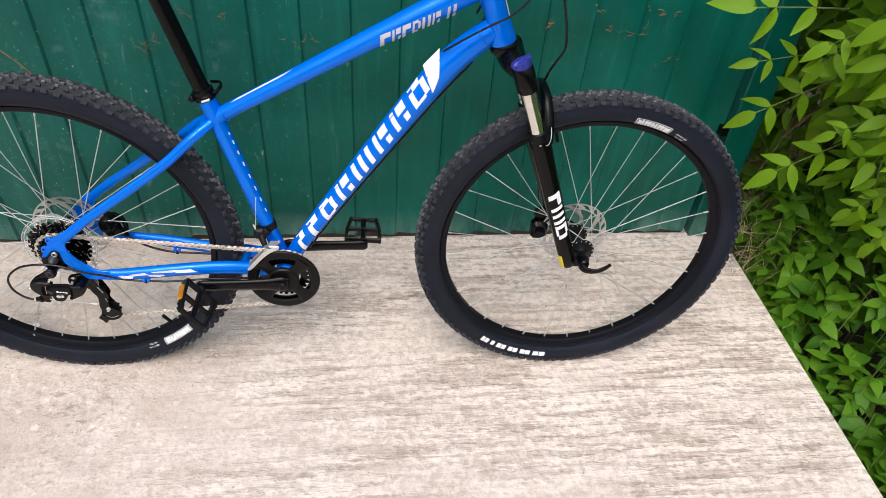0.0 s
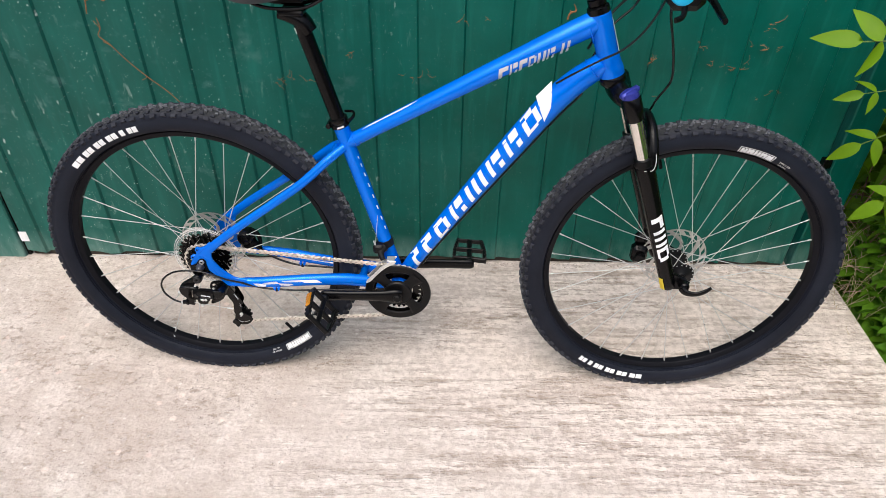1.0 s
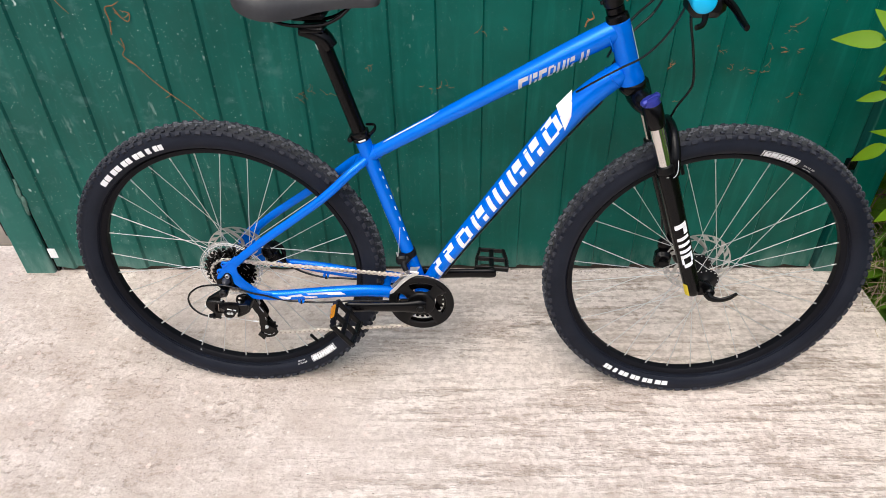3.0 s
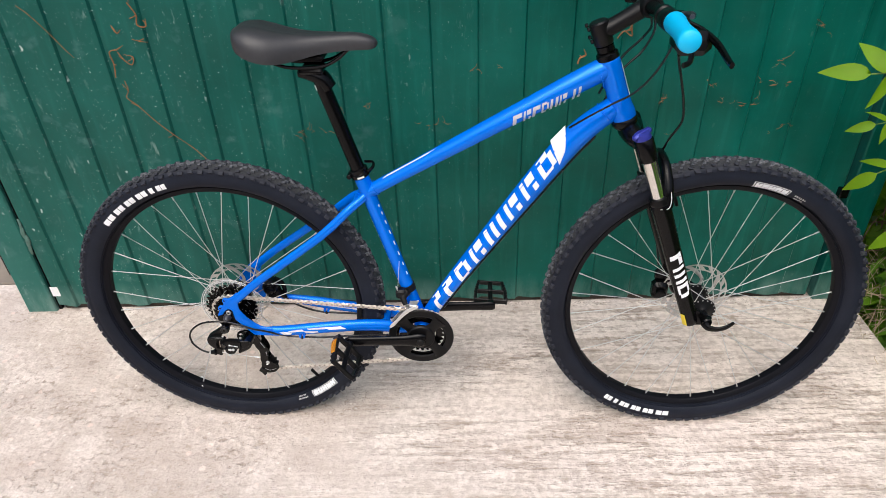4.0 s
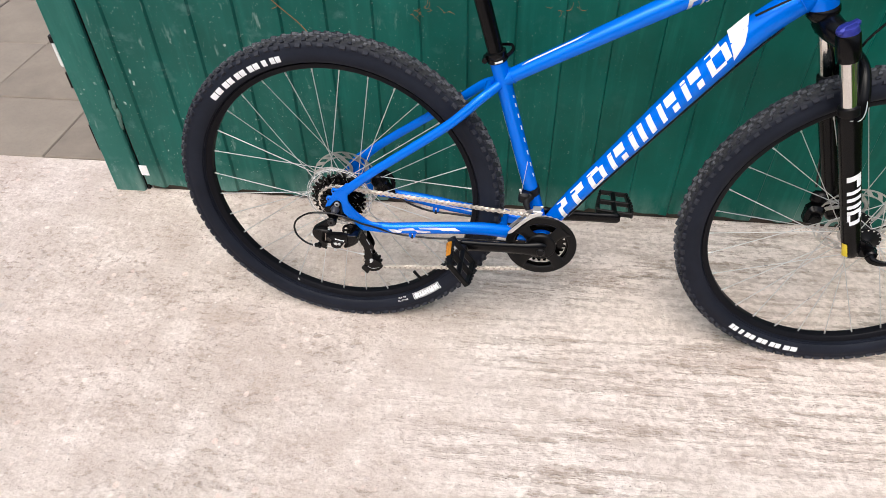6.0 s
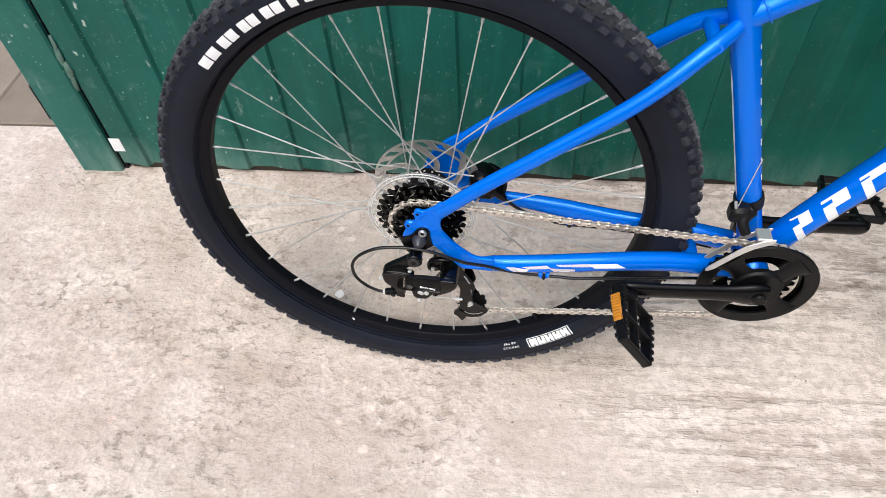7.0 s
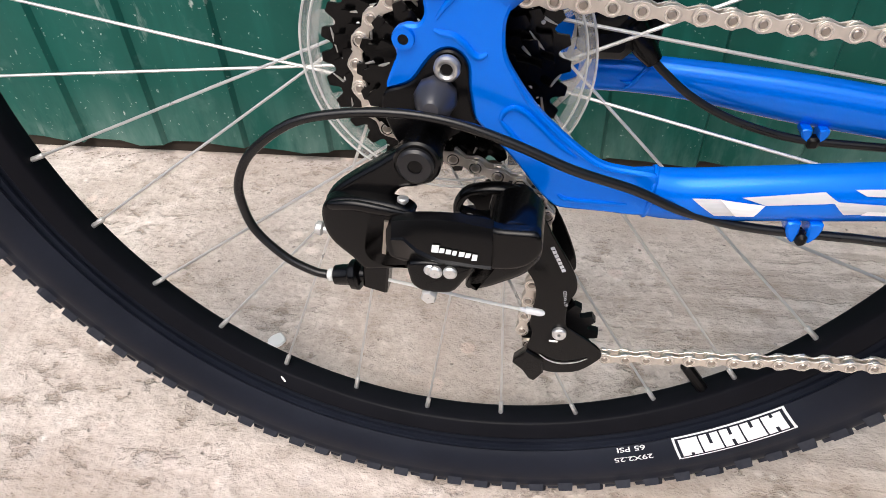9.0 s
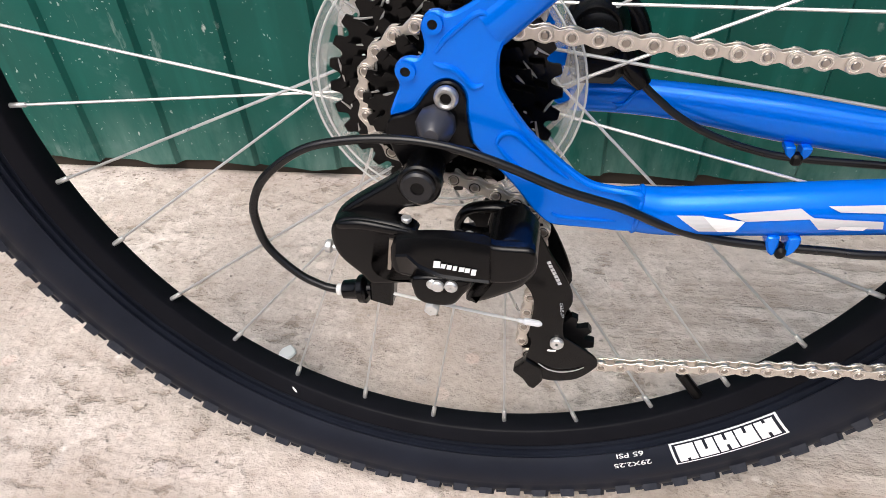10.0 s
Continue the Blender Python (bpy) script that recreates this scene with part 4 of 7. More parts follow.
for i, n in enumerate(TEETH):
    m = pose(0, 0, 0, 0, 37 * i, 0)
    spr = part("sprocket", cog(n, -0.056 + 0.005 * i, 0.0018, hole=0.0165), M_COG, rear, smooth=25, m=m)
    # rivets, their number raised to add glints
    b = Build()
    r = 0.0127 / (2 * math.sin(math.pi / n)) - 0.0075
    for k in range(n // 2):
        a = 2 * math.pi * (2 * k + 0.5) / n
        rr = r - (0.004 if k % 2 else 0)
        rod((rr * math.cos(a), -0.0576 + 0.005 * i, rr * math.sin(a)), (rr * math.cos(a), -0.0566 + 0.005 * i, rr * math.sin(a)), 0.0011, 8, b)
    part("rivet", b, M_STEEL, spr, "tiny bright rivets", kind="stuff")
    # ramps as bright steel arcs, which put highlights onto the black sprocket
    b = Build()
    y = -0.0573 + 0.005 * i
    for k in range(n // 2):
        a, turn = 2 * math.pi * (2 * k + 0.2) / n, (0.10 if k % 3 else -0.07)
        r0, r1 = r + 0.0058, r + (0.0015 if k % 2 else -0.0020)
        tube([(r0 * math.cos(a), y, r0 * math.sin(a)), (0.5 * (r0 + r1) * math.cos(a + turn * 0.8), y - 0.0002, 0.5 * (r0 + r1) * math.sin(a + turn * 0.8)), (r1 * math.cos(a + turn * 2.2), y, r1 * math.sin(a + turn * 2.2))], [0.0003, 0.0008, 0.0003], 5, 0.6, 3, b=b)
    part("shift_ramp", b, M_DISC, spr, "short shifting ramps in bright steel, standing for highlights", kind="stuff")
part("freewheel", disc(0.0172, -0.062, -0.024, 32, 0.002), M_COG, rear, "dark freewheel core")
guard = part("spoke_guard", lathe([(0.0672, -0.0215), (0.0735, -0.0215), (0.0748, -0.0235), (0.0757, -0.0235), (0.0757, -0.0195), (0.0672, -0.0195)], 90), M_CLEAR, rear, "clear plastic spoke guard", smooth=30)
for r in (0.0757, 0.0712):
    part("guard_rim", tube([(r * math.cos(t), -0.0240, r * math.sin(t)) for t in np.linspace(0, 2 * math.pi, 91)], 0.0007, 6, 1.0, 1, False, (0.1, 1, 0.1)), M_CLEARRIM, guard, "bright edge of the clear guard", smooth=60)
first_lobe = None
for i in range(18):
    a = 2 * math.pi * i / 18 + 0.1
    m = pose(0.0650 * math.cos(a), 0, 0.0650 * math.sin(a))
    if first_lobe is None:
        first_lobe = part("guard_lobe", disc(0.0062, -0.0218, -0.0198, 18, 0.0), M_CLEAR, guard, "clear rounded lobe", m=m)
    else:
        share(first_lobe, guard, m, "guard_lobe")

# ---- blue frame ----
sx = lambda z: 0.4655 - 0.2945 * (z - 0.301)  # the seat tube's line
body = Build()
rod((BB[0], -0.036, BB[1]), (BB[0], 0.036, BB[1]), 0.0215, 28, body)
bike_frame = part("bike_frame", body, M_BLUE, bike, "glossy bright blue aluminium frame")
DOWN = [(0.474, 0, 0.318, 0.0175, 1.15), (0.525, 0, 0.402, 0.0190, 1.05), (0.6235, 0, 0.545, 0.0225, 0.98), (0.715, 0, 0.675, 0.0262, 0.90), (0.785, 0, 0.770, 0.0275, 0.86), (0.830, 0, 0.818, 0.0262, 0.86), (0.880, 0, 0.858, 0.0235, 0.9)]
TOP = [(0.352, 0, 0.664, 0.0150, 1.1), (0.412, 0, 0.698, 0.0150, 1.1), (0.55, 0, 0.774, 0.0170, 1.05), (0.685, 0, 0.848, 0.0195, 1.0), (0.79, 0, 0.9045, 0.0225, 0.94), (0.855, 0, 0.9385, 0.0235, 0.90)]


def blue_tube(name, rows, seg=28, steps=10):
    return part(name, tube([r[:3] for r in rows], [r[3] for r in rows], seg, [r[4] for r in rows], steps), M_BLUE, bike_frame, smooth=60)


blue_tube("down_tube", DOWN)
blue_tube("top_tube", TOP)
blue_tube("seat_tube", [(sx(0.312), 0, 0.312, 0.0165, 1.1), (sx(0.45), 0, 0.45, 0.0160, 1), (sx(0.62), 0, 0.62, 0.0162, 1), (sx(0.705), 0, 0.705, 0.0170, 1)])
ax = lambda z: 0.8565 - 0.359 * (z - 0.961)  # the steering axis
b = Build()
tube([(ax(z), 0, z) for z in (0.834, 0.837, 0.850, 0.866, 0.90, 0.94, 0.955, 0.958)], [0.0235, 0.0252, 0.0252, 0.0228, 0.0215, 0.0222, 0.0222, 0.0205], 30, 1.0, 3, b=b)
part("head_tube", b, M_BLUE, bike_frame, smooth=50)
# weld beads
def weld_ring(c, d, r, b, flat=1.0):
    d = np.array(d, float) / np.linalg.norm(d)
    s = np.array((0, 1.0, 0))
    u = np.cross(s, d)
    c = np.array(c, float)
    tube([c + r * (s * flat * math.cos(t) + u * math.sin(t)) for t in np.linspace(0, 2 * math.pi, 25)], 0.0013, 6, 1.0, 1, False, (0.3, 0.2, 1), b)


for c, d, r, fl in (((0.376, 0, 0.678), (0.86, 0, 0.48), 0.0165, 1.08), ((0.846, 0, 0.922), (0.9, 0, 0.35), 0.0255, 0.9), ((0.862, 0, 0.845), (0.74, 0, 0.65), 0.0255, 0.9), ((sx(0.328), 0, 0.328), (-0.29, 0, 1), 0.0175, 1.08)):
    b = Build()
    weld_ring(c, d, r, b, fl)
    part("weld_bead", b, M_BLUE, bike_frame, smooth=60)
# stays, left and right
for s in (-1, 1):
    blue_tube("seatstay", [(0.352, s * 0.012, 0.662, 0.0095, 0.9), (0.318, s * 0.034, 0.640, 0.0100, 0.9), (0.262, s * 0.051, 0.592, 0.0100, 0.85), (0.18, s * 0.060, 0.532, 0.0098, 0.8), (0.09, s * 0.066, 0.467, 0.0098, 0.75), (0.030, s * 0.068, 0.417, 0.0105, 0.6)], 18)
NEAR_STAY = [(0.086, -0.0665, 0.3262, 0.0102, 0.45), (0.103, -0.0650, 0.3245, 0.0128, 0.66), (0.120, -0.0635, 0.3232, 0.0132, 0.80), (0.157, -0.0625, 0.3258, 0.0138, 0.80), (0.20, -0.060, 0.3285, 0.0144, 0.80), (0.27, -0.052, 0.3300, 0.0150, 0.78), (0.335, -0.042, 0.3265, 0.0158, 0.76), (0.385, -0.034, 0.3180, 0.0165, 0.75), (0.440, -0.026, 0.306, 0.0170, 0.8)]
FAR_STAY = [(0.070, 0.067, 0.327, 0.0115, 0.55), (0.105, 0.066, 0.3275, 0.0122, 0.66), (0.145, 0.064, 0.3250, 0.0130, 0.72), (0.20, 0.060, 0.3190, 0.0156, 0.68), (0.27, 0.052, 0.3130, 0.0155, 0.70), (0.335, 0.042, 0.3130, 0.0158, 0.70), (0.385, 0.034, 0.3115, 0.0165, 0.72), (0.440, 0.026, 0.306, 0.0170, 0.8)]
blue_tube("chainstay", NEAR_STAY, 20)
blue_tube("chainstay", FAR_STAY, 20)
b = Build()
rod((0.330, -0.036, 0.648), (0.330, 0.036, 0.648), 0.008, 14, b)
rod((0.375, -0.036, 0.322), (0.375, 0.036, 0.322), 0.011, 14, b)
pieces("bridge", b, M_BLUE, bike_frame)
# the drive-side dropout: a thick plate with a bay for the hanger
BAY = [(-0.0183, 0.3730), (-0.0110, 0.3755), (-0.0054, 0.3785), (-0.0003, 0.3853), (0.0045, 0.3908), (0.0103, 0.3932), (0.0155, 0.3914), (0.0190, 0.3862), (0.0194, 0.3772), (0.0209, 0.3660), (0.0224, 0.3605)]
DROP = [(-0.0182, 0.3742), (-0.0150, 0.3835), (-0.0124, 0.3896), (-0.0144, 0.3958), (-0.0126, 0.4008), (-0.0075, 0.4030), (-0.0026, 0.4030), (0.0004, 0.4072), (0.0002, 0.4125), (-0.0006, 0.4180), (0.0024, 0.4236), (0.0077, 0.4246), (0.0114, 0.4231), (0.0176, 0.4252), (0.0263, 0.4308), (0.0370, 0.4395), (0.0475, 0.4300),
        (0.0425, 0.4222), (0.0390, 0.4155), (0.0355, 0.4077), (0.0345, 0.4010), (0.0352, 0.3910), (0.0391, 0.3828), (0.0486, 0.3690), (0.0584, 0.3588), (0.0683, 0.3500), (0.0783, 0.3428), (0.0866, 0.3400), (0.0990, 0.3385), (0.1060, 0.3365), (0.1075, 0.3265), (0.1060, 0.3160), (0.0979, 0.3145), (0.0837, 0.3152), (0.0680, 0.3156), (0.0620, 0.3164), (0.0575, 0.3195),
        (0.0517, 0.3258), (0.0413, 0.3398), (0.0313, 0.3505)]
DROP = smooth_loop(DROP + BAY[::-1][:-1], 3)
part("dropout", plate(DROP, -0.0725, -0.0668, 0.0013), M_BLUE, bike_frame, "forged blue dropout", smooth=35)
LEFT_DROP = [(-0.012, 0.372), (-0.004, 0.395), (0.006, 0.412), (0.026, 0.432), (0.048, 0.446), (0.058, 0.430), (0.048, 0.405), (0.060, 0.372), (0.090, 0.345), (0.092, 0.318), (0.066, 0.316), (0.040, 0.335), (0.016, 0.348), (-0.006, 0.352)]
part("dropout", plate(LEFT_DROP, 0.0645, 0.0715, 0.0012), M_BLUE, bike_frame, "forged blue dropout", smooth=35)
b = Build()
for x, z, r in ((0.0052, 0.4192, 0.0048), (-0.0086, 0.3972, 0.0050)):
    lathe([(r * 0.48, -0.0745), (r * 0.95, -0.0745), (r, -0.0735), (r, -0.071), (r * 0.48, -0.071)], 20, True, b, (x, 0, z))
pieces("eyelet", b, M_BLUE, bike_frame, "threaded blue eyelets")
b = Build()
for x, z, r in ((0.0052, 0.4192, 0.0022), (-0.0086, 0.3972, 0.0024)):
    disc(r, -0.0740, -0.066, 14, 0, b, (x, 0, z))
pieces("eyelet_hole", b, M_BLACK, bike_frame)
for pts, rr in (([(0.0046, 0.4012), (0.0080, 0.3998), (0.0131, 0.3989), (0.0176, 0.3955), (0.0210, 0.3915), (0.0238, 0.3901), (0.0273, 0.3916)], 0.0017), ([(0.0056, 0.4057), (0.0100, 0.4118), (0.0162, 0.4174), (0.0262, 0.4244), (0.0336, 0.4189)], 0.0013),
                ([(0.0336, 0.3608), (0.0350, 0.3650), (0.0395, 0.3676), (0.0440, 0.3660), (0.0505, 0.3602), (0.0600, 0.3510), (0.0690, 0.3440)], 0.0014), ([(0.0330, 0.3620), (0.0370, 0.3570), (0.0420, 0.3515), (0.0466, 0.3488)], 0.0013),
                ([(0.0620, 0.3238), (0.0650, 0.3218), (0.0700, 0.3211), (0.0820, 0.3209), (0.0944, 0.3208)], 0.0013), ([(0.0385, 0.3815), (0.0480, 0.3676), (0.0578, 0.3574), (0.0677, 0.3486), (0.0777, 0.3412), (0.0870, 0.3384), (0.0990, 0.3370)], 0.0011)):
    part("dropout_edge", tube([(x, -0.0727, z) for x, z in pts], [rr * 0.5] + [rr] * (len(pts) - 2) + [rr * 0.5], 8, 0.8, 4), M_BLUE, bike_frame)
# hanger of black steel with its silver bolt
HANG = smooth_loop(BAY + [(0.0175, 0.3560), (0.0080, 0.3490), (-0.0040, 0.3400), (-0.0120, 0.3440), (-0.0180, 0.3560), (-0.0205, 0.3660)], 3)
hanger = part("hanger", plate(HANG, -0.0742, -0.0685, 0.0008), M_BLACK, bike_frame, "black steel gear hanger")
part("hanger_bolt", lathe([(0.0028, -0.0778), (0.0040, -0.0785), (0.0049, -0.0783), (0.0058, -0.0770), (0.0060, -0.0750), (0.0028, -0.0750)], 28, True, None, (0.0104, 0, 0.3859)), M_DISC, bike_frame, "silver socket bolt", smooth=25)
part("bolt_socket", disc(0.0029, -0.0766, -0.0745, 6, 0, None, (0.0104, 0, 0.3859)), M_BLACK, bike_frame)
part("axle_nut", lathe([(0.0002, -0.0892), (0.0036, -0.0892), (0.0046, -0.0884), (0.0066, -0.0850), (0.0090, -0.0805), (0.0098, -0.0780), (0.0098, -0.0740), (0.0002, -0.0740)], 10, True, None, (0.0050, 0, 0.3722), 0.4), M_GREYPL, bike_frame, "dark grey faceted axle nut", smooth=38)


# markings on the tubes
def on_tube(rows, u, phi, lift=0.0004):
    """A point on a tube's surface: u along it, phi up from the near side, in degrees."""
    sm = np.array(smooth_path(rows, 10))
    f = u * (len(sm) - 1)
    i = min(int(f), len(sm) - 2)
    c = sm[i] + (sm[i + 1] - sm[i]) * (f - i)
    t = sm[i + 1][:3] - sm[i][:3]
    t /= np.linalg.norm(t)
    s = np.array((0, -1.0, 0))
    up = np.array((-t[2], 0, t[0]))
    a = radians(phi)
    return c[:3] + (c[3] * c[4] + lift) * s * math.cos(a) + (c[3] + lift) * up * math.sin(a)


def tube_patch(rows, quad, b, n=5, m=5, lift=0.0004):
    """quad: four corners (u, phi)."""
    q = [np.array(c, float) for c in quad]
    verts = []
    for i in range(n + 1):
        for j in range(m + 1):
            s, t = i / n, j / m
            uv = (1 - s) * (1 - t) * q[0] + s * (1 - t) * q[1] + s * t * q[2] + (1 - s) * t * q[3]
            verts.append(on_tube(rows, uv[0], uv[1], lift))
    return b.add(verts, [(i * (m + 1) + j, (i + 1) * (m + 1) + j, (i + 1) * (m + 1) + j + 1, i * (m + 1) + j + 1) for i in range(n) for j in range(m)])


def side_point(rows, x, z, lift=0.0004):
    """The point of a tube's near side that lies at x, z."""
    sm = np.array(smooth_path(rows, 10))
    best = None
    for i in range(len(sm) - 1):
        p, q = sm[i], sm[i + 1]
        d = np.array((q[0] - p[0], q[2] - p[2]))
        t = ((x - p[0]) * d[0] + (z - p[2]) * d[1]) / (d @ d)
        t = min(1.0, max(0.0, t))
        c = p + (q - p) * t
        g = math.hypot(x - c[0], z - c[2])
        if best is None or g < best[0]:
            best = (g, c)
    g, c = best
    k = max(0.0, 1 - (g / (c[3] + lift)) ** 2)
    return (x, c[1] - (c[3] * c[4] + lift) * math.sqrt(k) - lift, z)


def side_block(rows, quad, b, n=4, m=4, lift=0.0004):
    """A painted block on a tube's near side; quad: four corners (x, z)."""
    q = [np.array(c, float) for c in quad]
    verts = []
    for i in range(n + 1):
        for j in range(m + 1):
            s, t = i / n, j / m
            uv = (1 - s) * (1 - t) * q[0] + s * (1 - t) * q[1] + s * t * q[2] + (1 - s) * t * q[3]
            verts.append(side_point(rows, uv[0], uv[1], lift))
    return b.add(verts, [(i * (m + 1) + j, (i + 1) * (m + 1) + j, (i + 1) * (m + 1) + j + 1, i * (m + 1) + j + 1) for i in range(n) for j in range(m)])


def word_blocks(rows, start, end, letters, low, high, lean, b, gap=0.22):
    """Plain slanted blocks along a line, for a word that is not lettered: letters gives each one's width and bars."""
    p, q = np.array(start, float), np.array(end, float)
    d = (q - p) / np.linalg.norm(q - p)
    up = np.array((-d[1], d[0]))
    unit = np.linalg.norm(q - p) / (sum(w for w, _ in letters) + gap * (len(letters) - 1))
    at = 0.0
    for w, bars in letters:
        for f0, f1, h0, h1 in bars:
            lo, hi = low + (high - low) * h0, low + (high - low) * h1
            quad = [p + d * (unit * (at + w * f) + lean * h) + up * h for f, h in ((f0, lo), (f1, lo), (f1, hi), (f0, hi))]
            side_block(rows, quad, b)
        at += w + gap


RING = ((0.0, 0.26, 0, 1), (0.72, 1.0, 0.12, 0.88), (0.26, 0.72, 0.80, 1), (0.26, 0.72, 0, 0.20))
TWO = ((0.0, 0.32, 0, 1), (0.66, 1.0, 0.0, 1))
STEP = ((0.0, 0.26, 0, 1), (0.42, 1.0, 0.60, 1), (0.68, 1.0, 0.0, 0.42))
THREE = ((0.0, 0.20, 0, 1), (0.40, 0.60, 0, 1), (0.80, 1.0, 0, 1))
HALF = ((0.0, 0.40, 0, 1), (0.40, 1.0, 0.66, 1))
# white blocks on the down tube and a wedge that ends them
b = Build()
word_blocks(DOWN, (0.5010, 0.3700), (0.7610, 0.7600), ((0.7, HALF), (0.9, HALF), (1.15, RING), (1.1, STEP), (1.55, THREE), (1.1, STEP), (1.1, STEP), (1.2, RING)), -0.0160, 0.0155, 0.40, b, 0.42)
pieces("frame_mark", b, M_WHITE, bike_frame, "white block marks on the down tube", smooth=0)
b = Build()
side_block(DOWN, [(0.7840, 0.7720), (0.7740, 0.7400), (0.7540, 0.7860), (0.7835, 0.8200)], b)
pieces("frame_mark", b, M_WHITE, bike_frame, "white wedge ending the down tube marks", smooth=0)
# silver blocks along the top tube
b = Build()
word_blocks(TOP, (0.6740, 0.8330), (0.8080, 0.8960), ((1.2, HALF), (0.95, STEP), (0.95, HALF), (0.9, RING), (0.95, TWO), (0.9, STEP), (0.35, ()), (1.0, TWO)), -0.0130, 0.0125, 0.45, b, 0.20)
pieces("frame_mark", b, M_SILVERDECAL, bike_frame, "silver block marks on the top tube", smooth=0)
# white bar that paints the highlight along the top tube's upper side
b = Build()
tube_patch(TOP, [(0.17, 62), (0.33, 62), (0.36, 74), (0.20, 74)], b)
pieces("frame_mark", b, M_WHITE, bike_frame, "thin white bar painted as a highlight on the top tube", smooth=0)
# dashes on the seat tube, front and side
SEAT = [(sx(0.312), 0, 0.312, 0.0165, 1.1), (sx(0.45), 0, 0.45, 0.0160, 1), (sx(0.62), 0, 0.62, 0.0162, 1), (sx(0.705), 0, 0.705, 0.0170, 1)]
b = Build()
for k in range(8):
    u0 = 0.33 + 0.052 * k
    tube_patch(SEAT, [(u0, -64), (u0 + 0.018, -64), (u0 + 0.022, -53), (u0 + 0.004, -53)], b, 2, 3)
tube_patch(SEAT, [(0.28, 66), (0.62, 66), (0.66, 78), (0.30, 78)], b)
pieces("frame_mark", b, M_WHITE, bike_frame, "white dashes on the seat tube", smooth=0)
# grey and white bolts of colour on the chainstay
b = Build()
for q in ([(0.1225, 0.3278), (0.1351, 0.3285), (0.1460, 0.3197), (0.1341, 0.3190)], [(0.1440, 0.3298), (0.1784, 0.3346), (0.1840, 0.3296), (0.1551, 0.3266)], [(0.1784, 0.3346), (0.1846, 0.3304), (0.1987, 0.3242), (0.1889, 0.3234)], [(0.1846, 0.3304), (0.2164, 0.3289), (0.2179, 0.3242), (0.1987, 0.3242)], [(0.1903, 0.3361), (0.2330, 0.3378), (0.2400, 0.3330), (0.1960, 0.3334)]):
    side_block(NEAR_STAY, q, b)
pieces("frame_mark", b, M_SILVERDECAL, bike_frame, "grey angular marks on the chainstay", smooth=0)
b = Build()
for q in ([(0.1351, 0.3285), (0.1545, 0.3270), (0.1511, 0.3203), (0.1433, 0.3197)], [(0.1981, 0.3262), (0.2105, 0.3259), (0.2088, 0.3236), (0.1958, 0.3240)], [(0.2330, 0.3378), (0.2720, 0.3380), (0.2860, 0.3300), (0.2440, 0.3310)]):
    side_block(NEAR_STAY, q, b, lift=0.0007)
pieces("frame_mark", b, M_WHITE, bike_frame, "white angular marks on the chainstay", smooth=0)
# badge on the head tube's front
b = Build()
HEADR = [(ax(z), 0, z, 0.0224, 1.0) for z in (0.837, 0.87, 0.90, 0.93, 0.955)]
tube_patch(HEADR, [(0.30, -62), (0.86, -66), (0.93, -90), (0.33, -90)], b, 6, 4, 0.0006)
part("head_badge", b, M_WHITE, bike_frame, "white badge on the head tube", smooth=0)

# seat clamp, post, saddle
b = Build()
c0 = np.array((sx(0.716), 0, 0.716))
d = np.array((-0.2945, 0, 1.0)) / np.linalg.norm((-0.2945, 0, 1.0))
tube([c0 - d * 0.011, c0 - d * 0.009, c0 - d * 0.002, c0, c0 + d * 0.002, c0 + d * 0.009, c0 + d * 0.011], [0.0185, 0.0205, 0.0205, 0.0192, 0.0205, 0.0205, 0.0175], 32, 1.0, 1, b=b)
clamp = part("seat_clamp", b, M_BLACK, bike, "black seat clamp with quick-release lever", smooth=40)
b = Build()
tube([(c0[0] + 0.020, -0.010, 0.720), (c0[0] + 0.030, 0.004, 0.727), (c0[0] + 0.027, 0.022, 0.730), (c0[0] + 0.008, 0.031, 0.727)], [0.0042, 0.0036, 0.0034, 0.003], 10, 0.7, 5, b=b)
rod((c0[0] - 0.022, -0.012, 0.708), (c0[0] - 0.022, 0.012, 0.708), 0.006, 14, b)
pieces("quick_release", b, M_BLACK, clamp)
b = Build()
tube_patch([(c0[0] - d[0] * 0.01, 0, c0[2] - d[2] * 0.011, 0.0205, 1), (c0[0], 0, c0[2], 0.0205, 1), (c0[0] + d[0] * 0.01, 0, c0[2] + d[2] * 0.011, 0.0205, 1)], [(0.12, 10), (0.30, 10), (0.30, -34), (0.12, -34)], b, 4, 4, 0.0006)
part("clamp_mark", b, M_REFLWHITE, clamp, "small white bars on the clamp", smooth=0)
b = rod((sx(0.66), 0, 0.66), (sx(0.925), 0, 0.925), 0.0156, 28)
seatpost = part("seatpost", b, M_BLACK, bike, "black seatpost")
b = Build()
tube([(0.300, 0, 0.905), (0.284, 0, 0.928), (0.262, 0, 0.936), (0.240, 0, 0.938)], [0.0158, 0.0175, 0.0150, 0.0100], 18, 1.15, 5, b=b)
box(0.245, 0.295, -0.027, 0.027, 0.940, 0.951, 0.004, b)
part("post_head", b, M_BLACK, seatpost, "black saddle clamp head")
b = Build()
POSTR = [(sx(z), 0, z, 0.0156, 1.0) for z in (0.70, 0.78, 0.86, 0.92)]
tube_patch(POSTR, [(0.92, 44), (0.985, 44), (0.985, 78), (0.92, 78)], b, 3, 3)
part("post_mark", b, M_REFLWHITE, seatpost, "small white mark", smooth=0)


